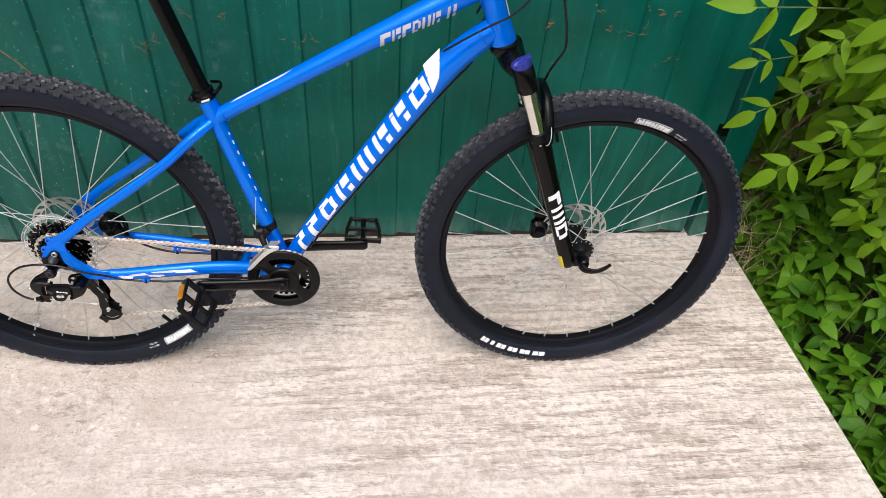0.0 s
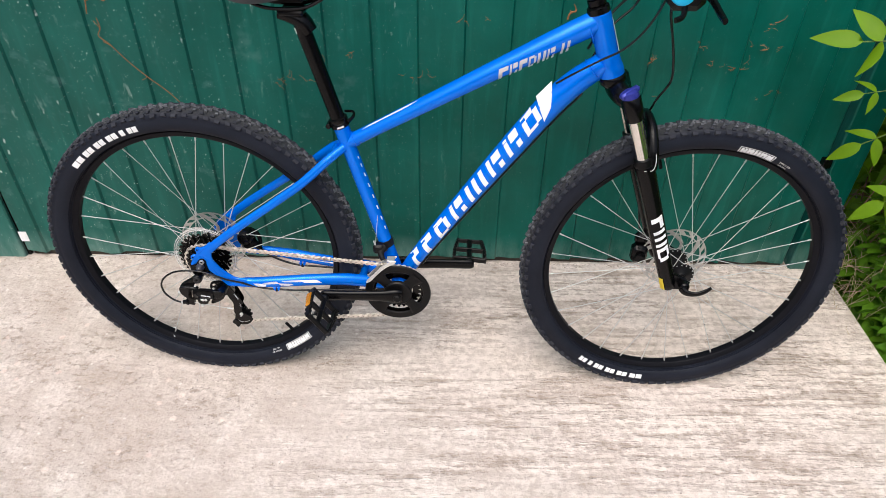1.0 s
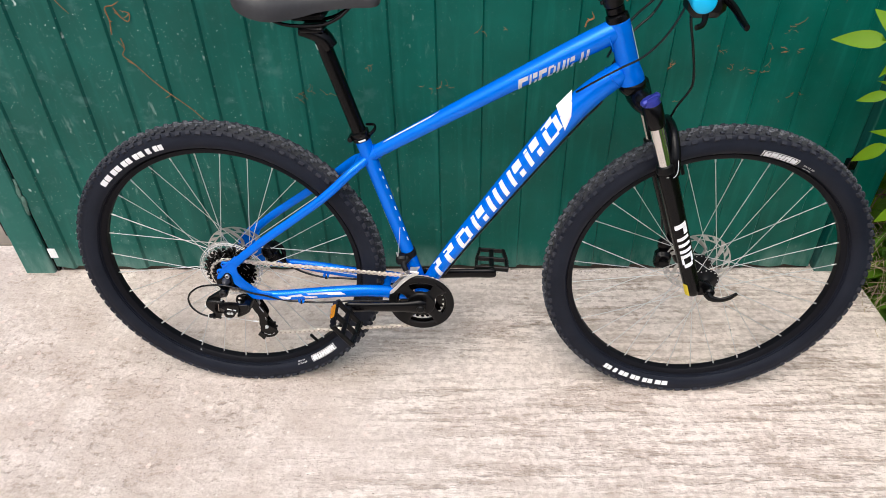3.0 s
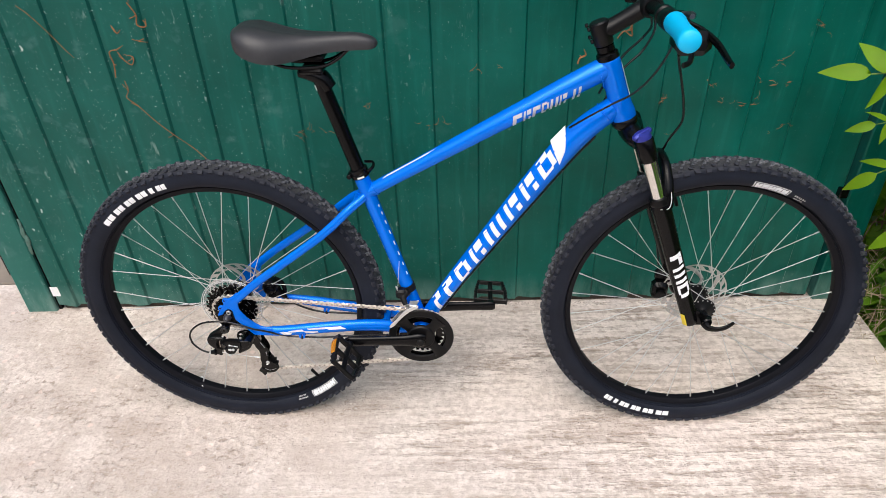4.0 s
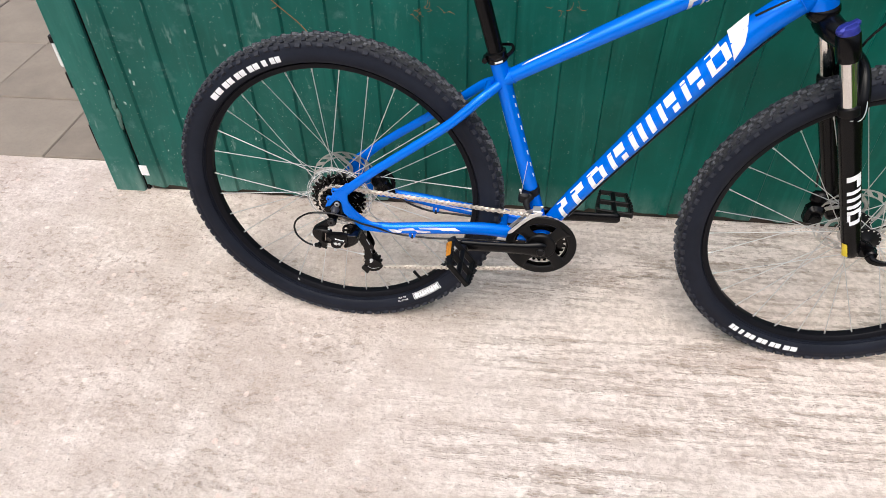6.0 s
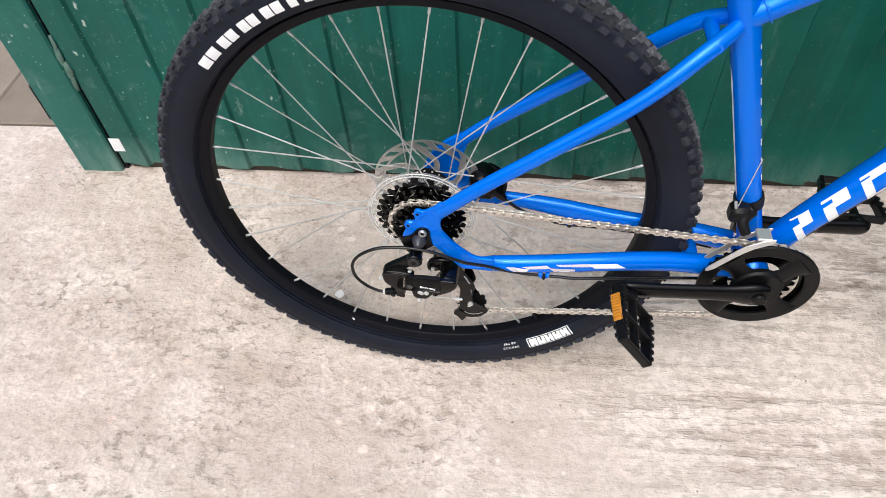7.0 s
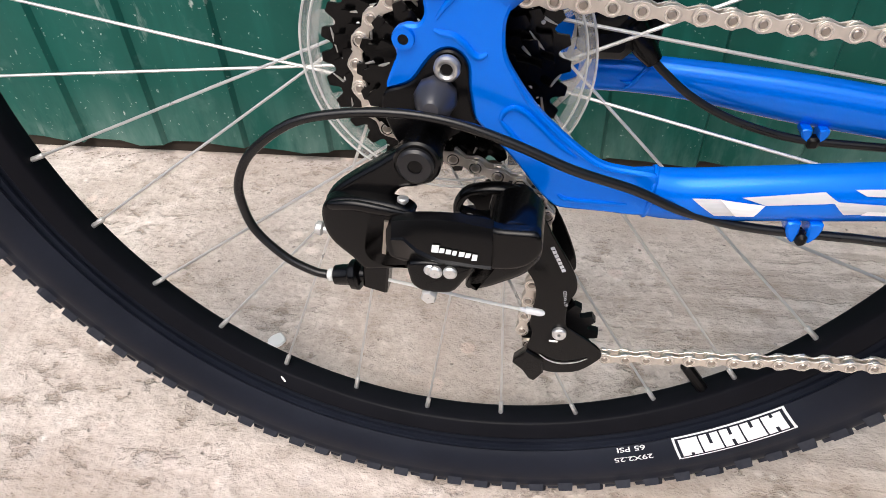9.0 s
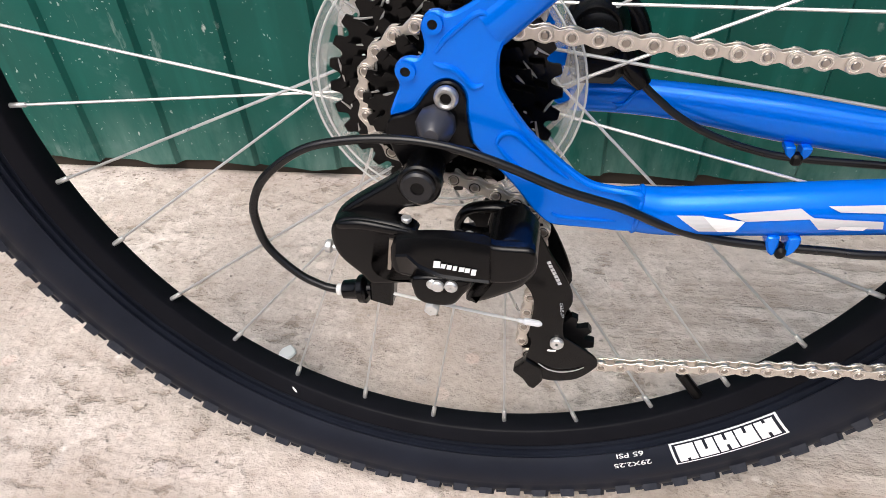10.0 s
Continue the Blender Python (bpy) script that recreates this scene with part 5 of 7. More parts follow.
def build_saddle():
    rows = [(0.1240, 0.024, 1.026, 1.018), (0.1275, 0.042, 1.031, 1.008), (0.140, 0.061, 1.036, 0.994), (0.165, 0.072, 1.037, 0.982), (0.195, 0.071, 1.030, 0.974), (0.225, 0.060, 1.023, 0.972), (0.255, 0.045, 1.019, 0.975),
            (0.290, 0.032, 1.017, 0.981), (0.330, 0.024, 1.017, 0.985), (0.365, 0.020, 1.015, 0.986), (0.388, 0.017, 1.010, 0.986), (0.400, 0.012, 1.004, 0.988), (0.4045, 0.005, 0.999, 0.992)]
    sm = smooth_path(rows, 4)
    seg = 22
    verts, faces = [], []
    for x, w, t, bt in sm:
        for k in range(seg + 1):
            a = math.pi * k / seg
            ca, sa = math.cos(a), math.sin(a)
            y = w * math.copysign(abs(ca) ** 0.62, ca)
            groove = 0.004 * math.exp(-((y / 0.012) ** 2)) * (1 if 0.16 < x < 0.34 else 0.3)
            verts.append((x, y, bt + (t - bt) * abs(sa) ** 0.72 - groove))
        verts.append((x, -w * 0.80, bt + 0.004))
        verts.append((x, w * 0.80, bt + 0.004))
    n = seg + 3
    for i in range(len(sm) - 1):
        for k in range(n):
            l = (k + 1) % n
            faces.append((i * n + k, i * n + l, (i + 1) * n + l, (i + 1) * n + k))
    faces += [tuple(range(n)), tuple(range((len(sm) - 1) * n, len(sm) * n))]
    saddle = part("saddle", Build().add(verts, faces), M_SADDLE, bike, "black padded saddle", smooth=55)
    b = Build()
    for s in (-1, 1):
        tube([(0.165, s * 0.030, 0.985), (0.195, s * 0.024, 0.965), (0.230, s * 0.022, 0.954), (0.290, s * 0.022, 0.955), (0.325, s * 0.018, 0.968), (0.350, s * 0.012, 0.988)], 0.0035, 10, 1.0, 6, b=b)
    pieces("saddle_rail", b, M_BLACK, saddle, "black saddle rails")
    base = Build()
    box(0.205, 0.30, -0.03, 0.03, 0.965, 0.979, 0.006, base)
    part("saddle_base", base, M_PLASTIC, saddle, "black plastic shell under the saddle")


build_saddle()

# ---- fork ----
fx = lambda z: 0.9455 - 0.3625 * (z - 0.7725)  # line of the legs
b = Build()
tube([(ax(0.838), 0, 0.838), (ax(0.834), 0, 0.834), (ax(0.826), 0, 0.826), (ax(0.818), 0, 0.818)], [0.0245, 0.0275, 0.0275, 0.022], 30, 1, 1, b=b)
fork_crown = Build()
for s in (-1, 1):
    tube([(ax(0.815) + 0.004, 0, 0.812), (ax(0.81) + 0.008, s * 0.030, 0.808), (fx(0.80), s * 0.056, 0.800), (fx(0.792), s * 0.066, 0.790)], [0.024, 0.0225, 0.0200, 0.0185], 20, 0.9, 6, side=(1, 0, 0), b=fork_crown)
    tube([(fx(z), s * 0.066, z) for z in (0.818, 0.814, 0.79, 0.772, 0.769)], [0.0165, 0.0195, 0.0200, 0.0195, 0.0165], 26, 1, 1, b=fork_crown)
fork = part("fork", fork_crown, M_BLACK, bike, "black suspension fork", smooth=45)
part("crown_race", b, M_BLACK, fork, smooth=40)
for s in (-1, 1):
    st = part("stanchion", rod((fx(0.775), s * 0.066, 0.775), (fx(0.60), s * 0.066, 0.60), 0.0142, 28), M_CHROME, fork, "chromed stanchion")
    seal = Build()
    tube([(fx(z), s * 0.066, z) for z in (0.687, 0.686, 0.678, 0.670, 0.668)], [0.0155, 0.0185, 0.0195, 0.0195, 0.018], 26, 1, 1, b=seal)
    part("wiper_seal", seal, M_PLASTIC, fork, "black wiper seal", smooth=40)
    leg = Build()
    tube([(fx(z), s * 0.066, z) for z in (0.672, 0.668, 0.64, 0.60, 0.50, 0.42, 0.385, 0.362, 0.358)], [0.0185, 0.0205, 0.0210, 0.0200, 0.0190, 0.0180, 0.0175, 0.0150, 0.011], 26, 1, 2, b=leg)
    z0 = 0.367
    plate([(fx(0.405) + 0.004, 0.405), (fx(0.405) + 0.020, 0.400), (1.128, 0.384), (1.141, 0.374), (1.140, 0.360), (1.125, 0.354), (1.095, 0.354), (fx(0.36) - 0.002, 0.358)], s * 0.060, s * 0.070, 0.002, leg)
    part("fork_leg", leg, M_BLACK, fork, "glossy black fork leg", smooth=40)
# arch over the tyre
b = Build()
tube([(fx(0.664) + 0.012, -0.066, 0.664), (fx(0.70) + 0.024, -0.060, 0.700), (fx(0.735) + 0.032, -0.036, 0.738), (fx(0.745) + 0.034, 0, 0.748), (fx(0.735) + 0.032, 0.036, 0.738), (fx(0.70) + 0.024, 0.060, 0.700), (fx(0.664) + 0.012, 0.066, 0.664)],
     [0.015, 0.0140, 0.0130, 0.0125, 0.0130, 0.0140, 0.015], 18, 0.9, 6, side=(1, 0, 0), b=b)
part("fork_arch", b, M_BLACK, fork, "black arch bridging the legs", smooth=50)
b = Build()
tube([(fx(0.668) - 0.004, -0.087, 0.667), (fx(0.668) + 0.014, -0.083, 0.668), (fx(0.69) + 0.026, -0.078, 0.688), (fx(0.72) + 0.031, -0.066, 0.718)], [0.0008, 0.0011, 0.0011, 0.0007], 8, 0.6, 6, b=b)
part("arch_stripe", b, M_STEEL, fork, "pale edge stripe on the arch")
# purple knob on the near leg, cap on the far one
b = Build()
kx, kz = fx(0.826), 0.826
dk = np.array((-0.3625, 0, 1.0)) / np.linalg.norm((-0.3625, 0, 1.0))
base = np.array((fx(0.812), -0.066, 0.812))
tube([base, base + dk * 0.003, base + dk * 0.010, base + dk * 0.016, base + dk * 0.019], [0.0165, 0.0178, 0.0170, 0.0155, 0.011], 26, 1, 1, b=b)
lobe = base + dk * 0.014
box(-0.022, 0.022, -0.007, 0.007, -0.006, 0.007, 0.004, b, Matrix.Translation(Vector(lobe)) @ pose(0, 0, 0, 0, -20, 28))
part("lockout_knob", b, M_KNOB, fork, "blue-purple anodised lockout knob", smooth=40)
far = np.array((fx(0.812), 0.066, 0.812))
part("top_cap", tube([far, far + dk * 0.004, far + dk * 0.007], [0.0165, 0.0165, 0.010], 24, 1, 1), M_BLACK, fork)
# white block marks and a yellow sticker on the near leg
LEG = [(fx(z), -0.066, z, r + 0.0005, 1.0) for z, r in ((0.64, 0.021), (0.60, 0.0200), (0.50, 0.0190), (0.42, 0.0180), (0.385, 0.0175))]
b = Build()
word_blocks(LEG, (fx(0.556) + 0.002, 0.556), (fx(0.446) + 0.002, 0.446), ((0.9, HALF), (1.3, THREE), (1.1, RING)), -0.0125, 0.0125, -0.30, b, 0.16)
pieces("leg_mark", b, M_WHITE, fork, "white block marks on the fork leg", smooth=0)
b = Build()
LOWER = [(fx(z), -0.066, z, 0.0184, 1.0) for z in (0.41, 0.395, 0.38, 0.362)]
tube_patch(LOWER, [(0.30, -34), (0.94, -34), (0.94, -76), (0.30, -70)], b, 4, 4, 0.0008)
part("leg_sticker", b, M_YELLOW, fork, "small yellow sticker", smooth=0)
# quick-release lever of the front axle
b = Build()
rod((1.127, -0.084, 0.369), (1.127, -0.066, 0.369), 0.0115, 20, b)
tube([(1.118, -0.086, 0.372), (1.128, -0.092, 0.364), (1.147, -0.096, 0.363), (1.165, -0.097, 0.370), (1.180, -0.097, 0.383)], [0.0085, 0.0080, 0.0062, 0.0058, 0.0040], 12, 0.6, 6, b=b)
rod((1.127, 0.062, 0.367), (1.127, 0.088, 0.367), 0.009, 16, b)
pieces("quick_release", b, M_BLACK, fork, "black quick-release lever")
part("quick_release_axle", rod((1.1285, -0.07, 0.367), (1.1285, 0.07, 0.367), 0.0048, 12), M_STEEL, fork)

# ---- stem, bar, grips, levers ----
b = Build()
tube([(ax(z), 0, z) for z in (0.956, 0.958, 0.968, 0.971)], [0.020, 0.0228, 0.0215, 0.0175], 28, 1, 1, b=b)
tube([(ax(z), 0, z) for z in (0.971, 0.973, 0.983, 0.985)], [0.0150, 0.0178, 0.0178, 0.0150], 28, 1, 1, b=b)
part("headset", b, M_BLACK, bike, "black headset spacers", smooth=40)
b = Build()
tube([(ax(z), 0, z) for z in (0.985, 0.988, 1.026, 1.029)], [0.017, 0.0192, 0.0192, 0.016], 26, 1, 1, b=b)
tube([(ax(1.008), 0, 1.008), (0.872, 0, 1.026), (0.915, 0, 1.052)], [0.0170, 0.0160, 0.0175], 22, 1.05, 5, b=b)
rod((0.925, -0.026, 1.058), (0.925, 0.026, 1.058), 0.0215, 26, b)
stem = part("stem", b, M_ANOD, bike, "black handlebar stem", smooth=40)
b = Build()
for y in (-0.016, 0.016):
    for z in (0.995, 1.018):
        rod((ax(z) - 0.020, y, z), (ax(z) - 0.026, y, z - 0.002), 0.0042, 10, b)
    for dx, dz in ((0.010, 0.023), (0.024, -0.004)):
        rod((0.925 + dx, y * 1.1, 1.058 + dz), (0.925 + dx + 0.003, y * 1.1, 1.058 + dz + 0.005), 0.0038, 10, b)
pieces("stem_bolt", b, M_BLACK, stem, "black stem bolts")
BAR = [(0.925, 0, 1.058), (0.925, 0.05, 1.058), (0.922, 0.11, 1.068), (0.914, 0.22, 1.077), (0.905, 0.35, 1.079)]
pts = [(x, -y, z) for x, y, z in reversed(BAR)] + BAR[1:]
bar = part("handlebar", tube(pts, [0.0111] * 3 + [0.0125, 0.0158, 0.0125] + [0.0111] * 3, 20, 1, 5, side=(1, 0, 0)), M_BLACK, bike, "black riser handlebar", smooth=50)
for s in (-1, 1):
    g = Build()
    ys = (0.222, 0.226, 0.24, 0.255, 0.285, 0.315, 0.335, 0.348, 0.352)
    rs = (0.0140, 0.0172, 0.0174, 0.0162, 0.0152, 0.0160, 0.0172, 0.0170, 0.0145)
    tube([(0.914 - 0.009 * (y - 0.22) / 0.13, s * y, 1.077 + 0.002 * (y - 0.22) / 0.13) for y in ys], rs, 28, 1, 3, side=(1, 0, 0), b=g)
    part("grip", g, M_GRIP, bar, "bright cyan rubber grip", smooth=60)
    sh = Build()
    rod((0.916, s * 0.165, 1.071), (0.916, s * 0.212, 1.072), 0.0175, 18, sh)
    box(0.925, 0.985, s * 0.19 - 0.028, s * 0.19 + 0.028, 1.018, 1.058, 0.012, sh)
    box(0.935, 0.970, s * 0.155 - 0.012, s * 0.155 + 0.012, 1.030, 1.062, 0.008, sh)
    tube([(0.955, s * 0.20, 1.035), (0.945, s * 0.235, 1.018), (0.93, s * 0.25, 1.015)], [0.006, 0.005, 0.0045], 10, 0.7, 4, b=sh)
    part("shifter", sh, M_PLASTIC, bar, "black gear shifter under the bar", smooth=40)
    lv = Build()
    rod((0.916, s * 0.14, 1.072), (0.916, s * 0.158, 1.072), 0.0165, 16, lv)
    box(0.925, 0.955, s * 0.155 - 0.015, s * 0.155 + 0.015, 1.056, 1.078, 0.006, lv)
    tube([(0.948, s * 0.165, 1.063), (0.972, s * 0.190, 1.054), (0.984, s * 0.235, 1.044), (0.985, s * 0.285, 1.035), (0.985, s * 0.310, 1.032)], [0.0062, 0.0060, 0.0066, 0.0062, 0.0052], 12, 0.75, 6, side=(1, 0, 0), b=lv)
    part("brake_lever", lv, M_BLACK, bar, "black brake lever", smooth=45)
    pin = Build()
    tube([(0.940, s * 0.170, 1.078), (0.945, s * 0.205, 1.083), (0.940, s * 0.225, 1.085)], [0.004, 0.006, 0.004], 10, 1, 4, b=pin)
    part("shift_window", pin, M_GREYPL, bar, "grey gear indicator")


def cable(name, pts, r=0.0024, mat=M_HOUSING, parent=None, label="black cable housing"):
    return part(name, tube(pts, r, 8, 1, 8, side=(0.2, 1, 0.1)), mat, parent or bike, label, smooth=60)


cable("cable", [(0.940, -0.150, 1.050), (0.950, -0.10, 1.005), (0.937, -0.060, 0.945), (0.905, -0.052, 0.905), (0.865, -0.040, 0.877), (0.822, -0.032, 0.848), (0.797, -0.0255, 0.829), (0.790, -0.020, 0.822)], 0.0022)
cable("cable", [(0.945, -0.15, 1.045), (0.965, -0.10, 0.985), (0.992, -0.050, 0.925), (1.012, -0.020, 0.868), (1.020, 0.0, 0.825), (1.006, 0.020, 0.780), (0.998, 0.034, 0.745), (0.985, 0.062, 0.70), (0.998, 0.078, 0.62), (1.03, 0.082, 0.50), (1.045, 0.078, 0.425)], 0.0025)
cable("cable", [(0.945, 0.15, 1.05), (0.955, 0.09, 1.005), (0.930, 0.035, 0.990), (0.898, 0.030, 0.960), (0.872, 0.024, 0.925), (0.850, 0.020, 0.880)], 0.0025)
cable("cable", [(0.945, 0.17, 1.045), (0.965, 0.10, 1.000), (0.935, 0.045, 0.962), (0.900, 0.034, 0.93), (0.876, 0.024, 0.895), (0.860, 0.018, 0.86)], 0.0025)

# ---- crankset, pedals ----
b = Build()
lathe([(0.0600, -0.0535), (0.0620, -0.0550), (0.0775, -0.0550), (0.0790, -0.0535), (0.0790, -0.0515), (0.0600, -0.0505)], 72, True, b, (BB[0], 0, BB[1]))
crankset = part("crankset", b, M_PLASTIC, bike, "black crankset with round chain guard", smooth=35)
b = Build()
for k in range(4):
    a = radians(45 + 90 * k)
    tube([(BB[0] + r * math.cos(a), -0.0535, BB[1] + r * math.sin(a)) for r in (0.018, 0.045, 0.068)], [0.020, 0.0125, 0.022], 12, 0.2, 3, b=b)
disc(0.034, -0.060, -0.048, 32, 0.003, b, (BB[0], 0, BB[1]))
part("spider", b, M_PLASTIC, crankset, "black four-arm spider", smooth=40)
b = Build()
for n, y in ((36, -0.0460), (26, -0.0385)):
    t = cog(n, y, 0.0022, hole=0.0127 / (2 * math.sin(math.pi / n)) - 0.018)
    b.merge(t, pose(BB[0], 0, BB[1]))
part("chainring", b, M_COG, crankset, "black steel chainrings", smooth=25)


def crank(s, tip):
    b = Build()
    y = s * 0.068
    dx, dz = tip[0] - BB[0], tip[1] - BB[1]
    tube([(BB[0] - dx * 0.07, y, BB[1] - dz * 0.07), (BB[0] + dx * 0.03, y, BB[1] + dz * 0.03), (BB[0] + dx * 0.25, y * 1.03, BB[1] + dz * 0.25), (BB[0] + dx * 0.7, y * 1.10, BB[1] + dz * 0.7), (BB[0] + dx, y * 1.14, BB[1] + dz), (BB[0] + dx * 1.07, y * 1.14, BB[1] + dz * 1.07)],
         [0.017, 0.0205, 0.0150, 0.0132, 0.0140, 0.009], 18, [0.35, 0.45, 0.5, 0.5, 0.5, 0.4], 6, b=b)
    arm = part("crank_arm", b, M_BLACK, crankset, "black crank arm", smooth=50)
    cap = disc(0.0095, y + s * 0.006, y + s * 0.013, 20, 0.002, None, (BB[0], 0, BB[1]))
    part("crank_cap", cap, M_PLASTIC, crankset)


CR = ((BB[0] - 0.170, 0.3035), (BB[0] + 0.170, 0.2985))
crank(-1, CR[0])
crank(1, CR[1])


def pedal(s, tip, tilt):
    """A cage pedal about its axle, with an amber reflector."""
    m = pose(tip[0], s * 0.084, tip[1], 0, tilt, 0)
    core = Build()
    rod((0, 0, 0), (0, s * 0.100, 0), 0.0062, 14, core)
    rod((0, 0, 0), (0, s * 0.012, 0), 0.0095, 14, core)
    p = part("pedal", core, M_PLASTIC, bike, "black plastic pedal with amber reflectors", m=m)
    taper = lambda bb: Build().add([(x * (1.0 - 4.0 * max(0.0, abs(y) - 0.045)), y, z * (1.0 - 2.0 * max(0.0, abs(y) - 0.040))) for x, y, z in bb.v], bb.f)
    cage = Build()
    for x in (-0.044, 0.036):
        box(x, x + 0.008, min(s * 0.012, s * 0.056), max(s * 0.012, s * 0.056), -0.0080, 0.0080, 0.002, cage)
        box(x, x + 0.008, min(s * 0.056, s * 0.100), max(s * 0.056, s * 0.100), -0.0080, 0.0080, 0.002, cage)
    for y in (0.011, 0.053, 0.094):
        box(-0.043, 0.043, min(s * y, s * (y + 0.006)), max(s * y, s * (y + 0.006)), -0.0072, 0.0072, 0.002, cage)
    for k in range(7):
        y = 0.018 + 0.0120 * k
        for x in (-0.041, 0.041):
            for z in (-0.0085, 0.0085):
                box(x - 0.003, x + 0.003, s * y - 0.0030, s * y + 0.0030, z - 0.0020, z + 0.0020, 0.001, cage)
    part("cage", taper(cage), M_PLASTIC, p, smooth=30)
    if s < 0:
        r = Build()
        box(-0.0462, -0.0436, -0.072, -0.032, -0.0075, 0.0055, 0.001, r)
        part("reflector", taper(r), M_AMBER, p, "amber pedal reflector", smooth=30)
        for k in range(9):
            r = Build()
            box(-0.0474, -0.0458, -0.0708 + 0.0043 * k, -0.0682 + 0.0043 * k, -0.0070, 0.0048, 0.0006, r)
            part("reflector_rib", taper(r), M_AMBER, p, smooth=30)
    else:
        part("axle_dot", disc(0.0060, -0.0130, -0.0105, 14, 0.0005, None), M_YELLOW, p, "small yellow dot", m=pose(0.0, s * 0.030, 0, 90, 0, 0))
    return p


pedal(-1, CR[0], 54)
pedal(1, CR[1], 4)

# ---- chain: tangents round sprocket, ring and the two pulleys ----
GUIDE, TENSION = (0.0355, 0.2880), (0.0706, 0.2060)
R_S, R_R, R_P = 0.0127 / (2 * math.sin(math.pi / 20)), 0.0127 / (2 * math.sin(math.pi / 36)), 0.0127 / (2 * math.sin(math.pi / 11))


def tangent(c0, r0, s0, c1, r1, s1):
    """Where a belt leaves circle 0 and meets circle 1; s: +1 for running anticlockwise in x-z."""
    d = np.array(c1, float) - np.array(c0, float)
    l = np.linalg.norm(d)
    base = math.atan2(d[1], d[0])
    off = math.acos(max(-1, min(1, (s0 * r0 - s1 * r1) / l)))
    a0 = base - off
    n = np.array((math.cos(a0), math.sin(a0)))
    return np.array(c0) + s0 * r0 * n, np.array(c1) + s1 * r1 * n


def chain_line():
    S, R = (0.0, AXLE_Z), BB
    # circles in running order, each with its sense; the upper run goes forward
    loop = [(S, R_S, -1), (R, R_R, -1), (TENSION, R_P, -1), (GUIDE, R_P, 1)]
    segs = []
    for i in range(4):
        (c0, r0, s0), (c1, r1, s1) = loop[i], loop[(i + 1) % 4]
        segs.append(tangent(c0, r0, s0, c1, r1, s1))
    pts = []
    for i in range(4):
        p, q = segs[i]
        n = max(2, int(np.linalg.norm(q - p) / 0.002))
        pts += [p + (q - p) * k / n for k in range(n)]
        (c, r, s) = loop[(i + 1) % 4]
        a0 = math.atan2(q[1] - c[1], q[0] - c[0])
        e = segs[(i + 1) % 4][0]
        a1 = math.atan2(e[1] - c[1], e[0] - c[0])
        while s * (a1 - a0) < 0:
            a1 += s * 2 * math.pi
        n = max(2, int(abs(a1 - a0) * r / 0.002))
        pts += [np.array((c[0] + r * math.cos(a0 + (a1 - a0) * k / n), c[1] + r * math.sin(a0 + (a1 - a0) * k / n))) for k in range(n)]
    return pts


line = chain_line()
step = np.linalg.norm(np.diff(np.array(line + line[:1]), axis=0), axis=1)
total = step.sum()
links = int(round(total / 0.0127 / 2) * 2)
dist = np.concatenate([[0], np.cumsum(step)])
xs = np.interp(np.arange(links) * total / links, dist, [p[0] for p in line + line[:1]])
zs = np.interp(np.arange(links) * total / links, dist, [p[1] for p in line + line[:1]])


def chain_y(x, z):
    return -0.041 - 0.005 * min(1.0, max(0.0, (x - 0.03) / 0.40))


pins = Build()
for x, z in zip(xs, zs):
    y = chain_y(x, z)
    disc(0.0037, y - 0.0016, y + 0.0016, 10, 0.0004, pins, (x, 0, z), 0.001)
chain = part("chain", pins, M_CHAIN, bike, "silvery nickel chain", smooth=35)
heads = Build()
for x, z in zip(xs, zs):
    y = chain_y(x, z)
    rod((x, y - 0.0039, z), (x, y + 0.0039, z), 0.0021, 12, heads)
rings = Build()
for x, z in zip(xs, zs):
    y = chain_y(x, z)
    lathe([(0.0027, y - 0.0036), (0.0033, y - 0.0036), (0.0034, y - 0.0030), (0.0026, y - 0.0030)], 14, True, rings, (x, 0, z))
part("pressed_ring", rings, M_CHROME, chain, "bright pressed rings on the link plates", smooth=40, kind="stuff")
part("chain_pin", heads, M_PIN, chain, "darker riveted pin heads", smooth=35, kind="stuff")


def link_mesh(half):
    b = Build()
    for s in (-1, 1):
        out = []
        for cx, a0 in ((0.00635, -110), (-0.00635, 70)):
            for k in range(7):
                a = radians(a0 + 220 * k / 6)
                out.append((cx + 0.0043 * math.cos(a), 0.0043 * math.sin(a)))
            out.append((0, 0.0024 if cx > 0 else -0.0024))
        plate(out, s * half - 0.0006, s * half + 0.0006, 0.0002, b)
    return b


first = [None, None]
for i in range(links):
    j = (i + 1) % links
    x, z = (xs[i] + xs[j]) / 2, (zs[i] + zs[j]) / 2
    m = pose(x, chain_y(x, z), z, 0, -math.degrees(math.atan2(zs[j] - zs[i], xs[j] - xs[i])), 0)
    k = i % 2
    if first[k] is None:
        first[k] = part("link", link_mesh(0.0027 if k else 0.0017), M_CHAIN, chain, smooth=30, m=m)
    else:
        share(first[k], chain, m, "link")

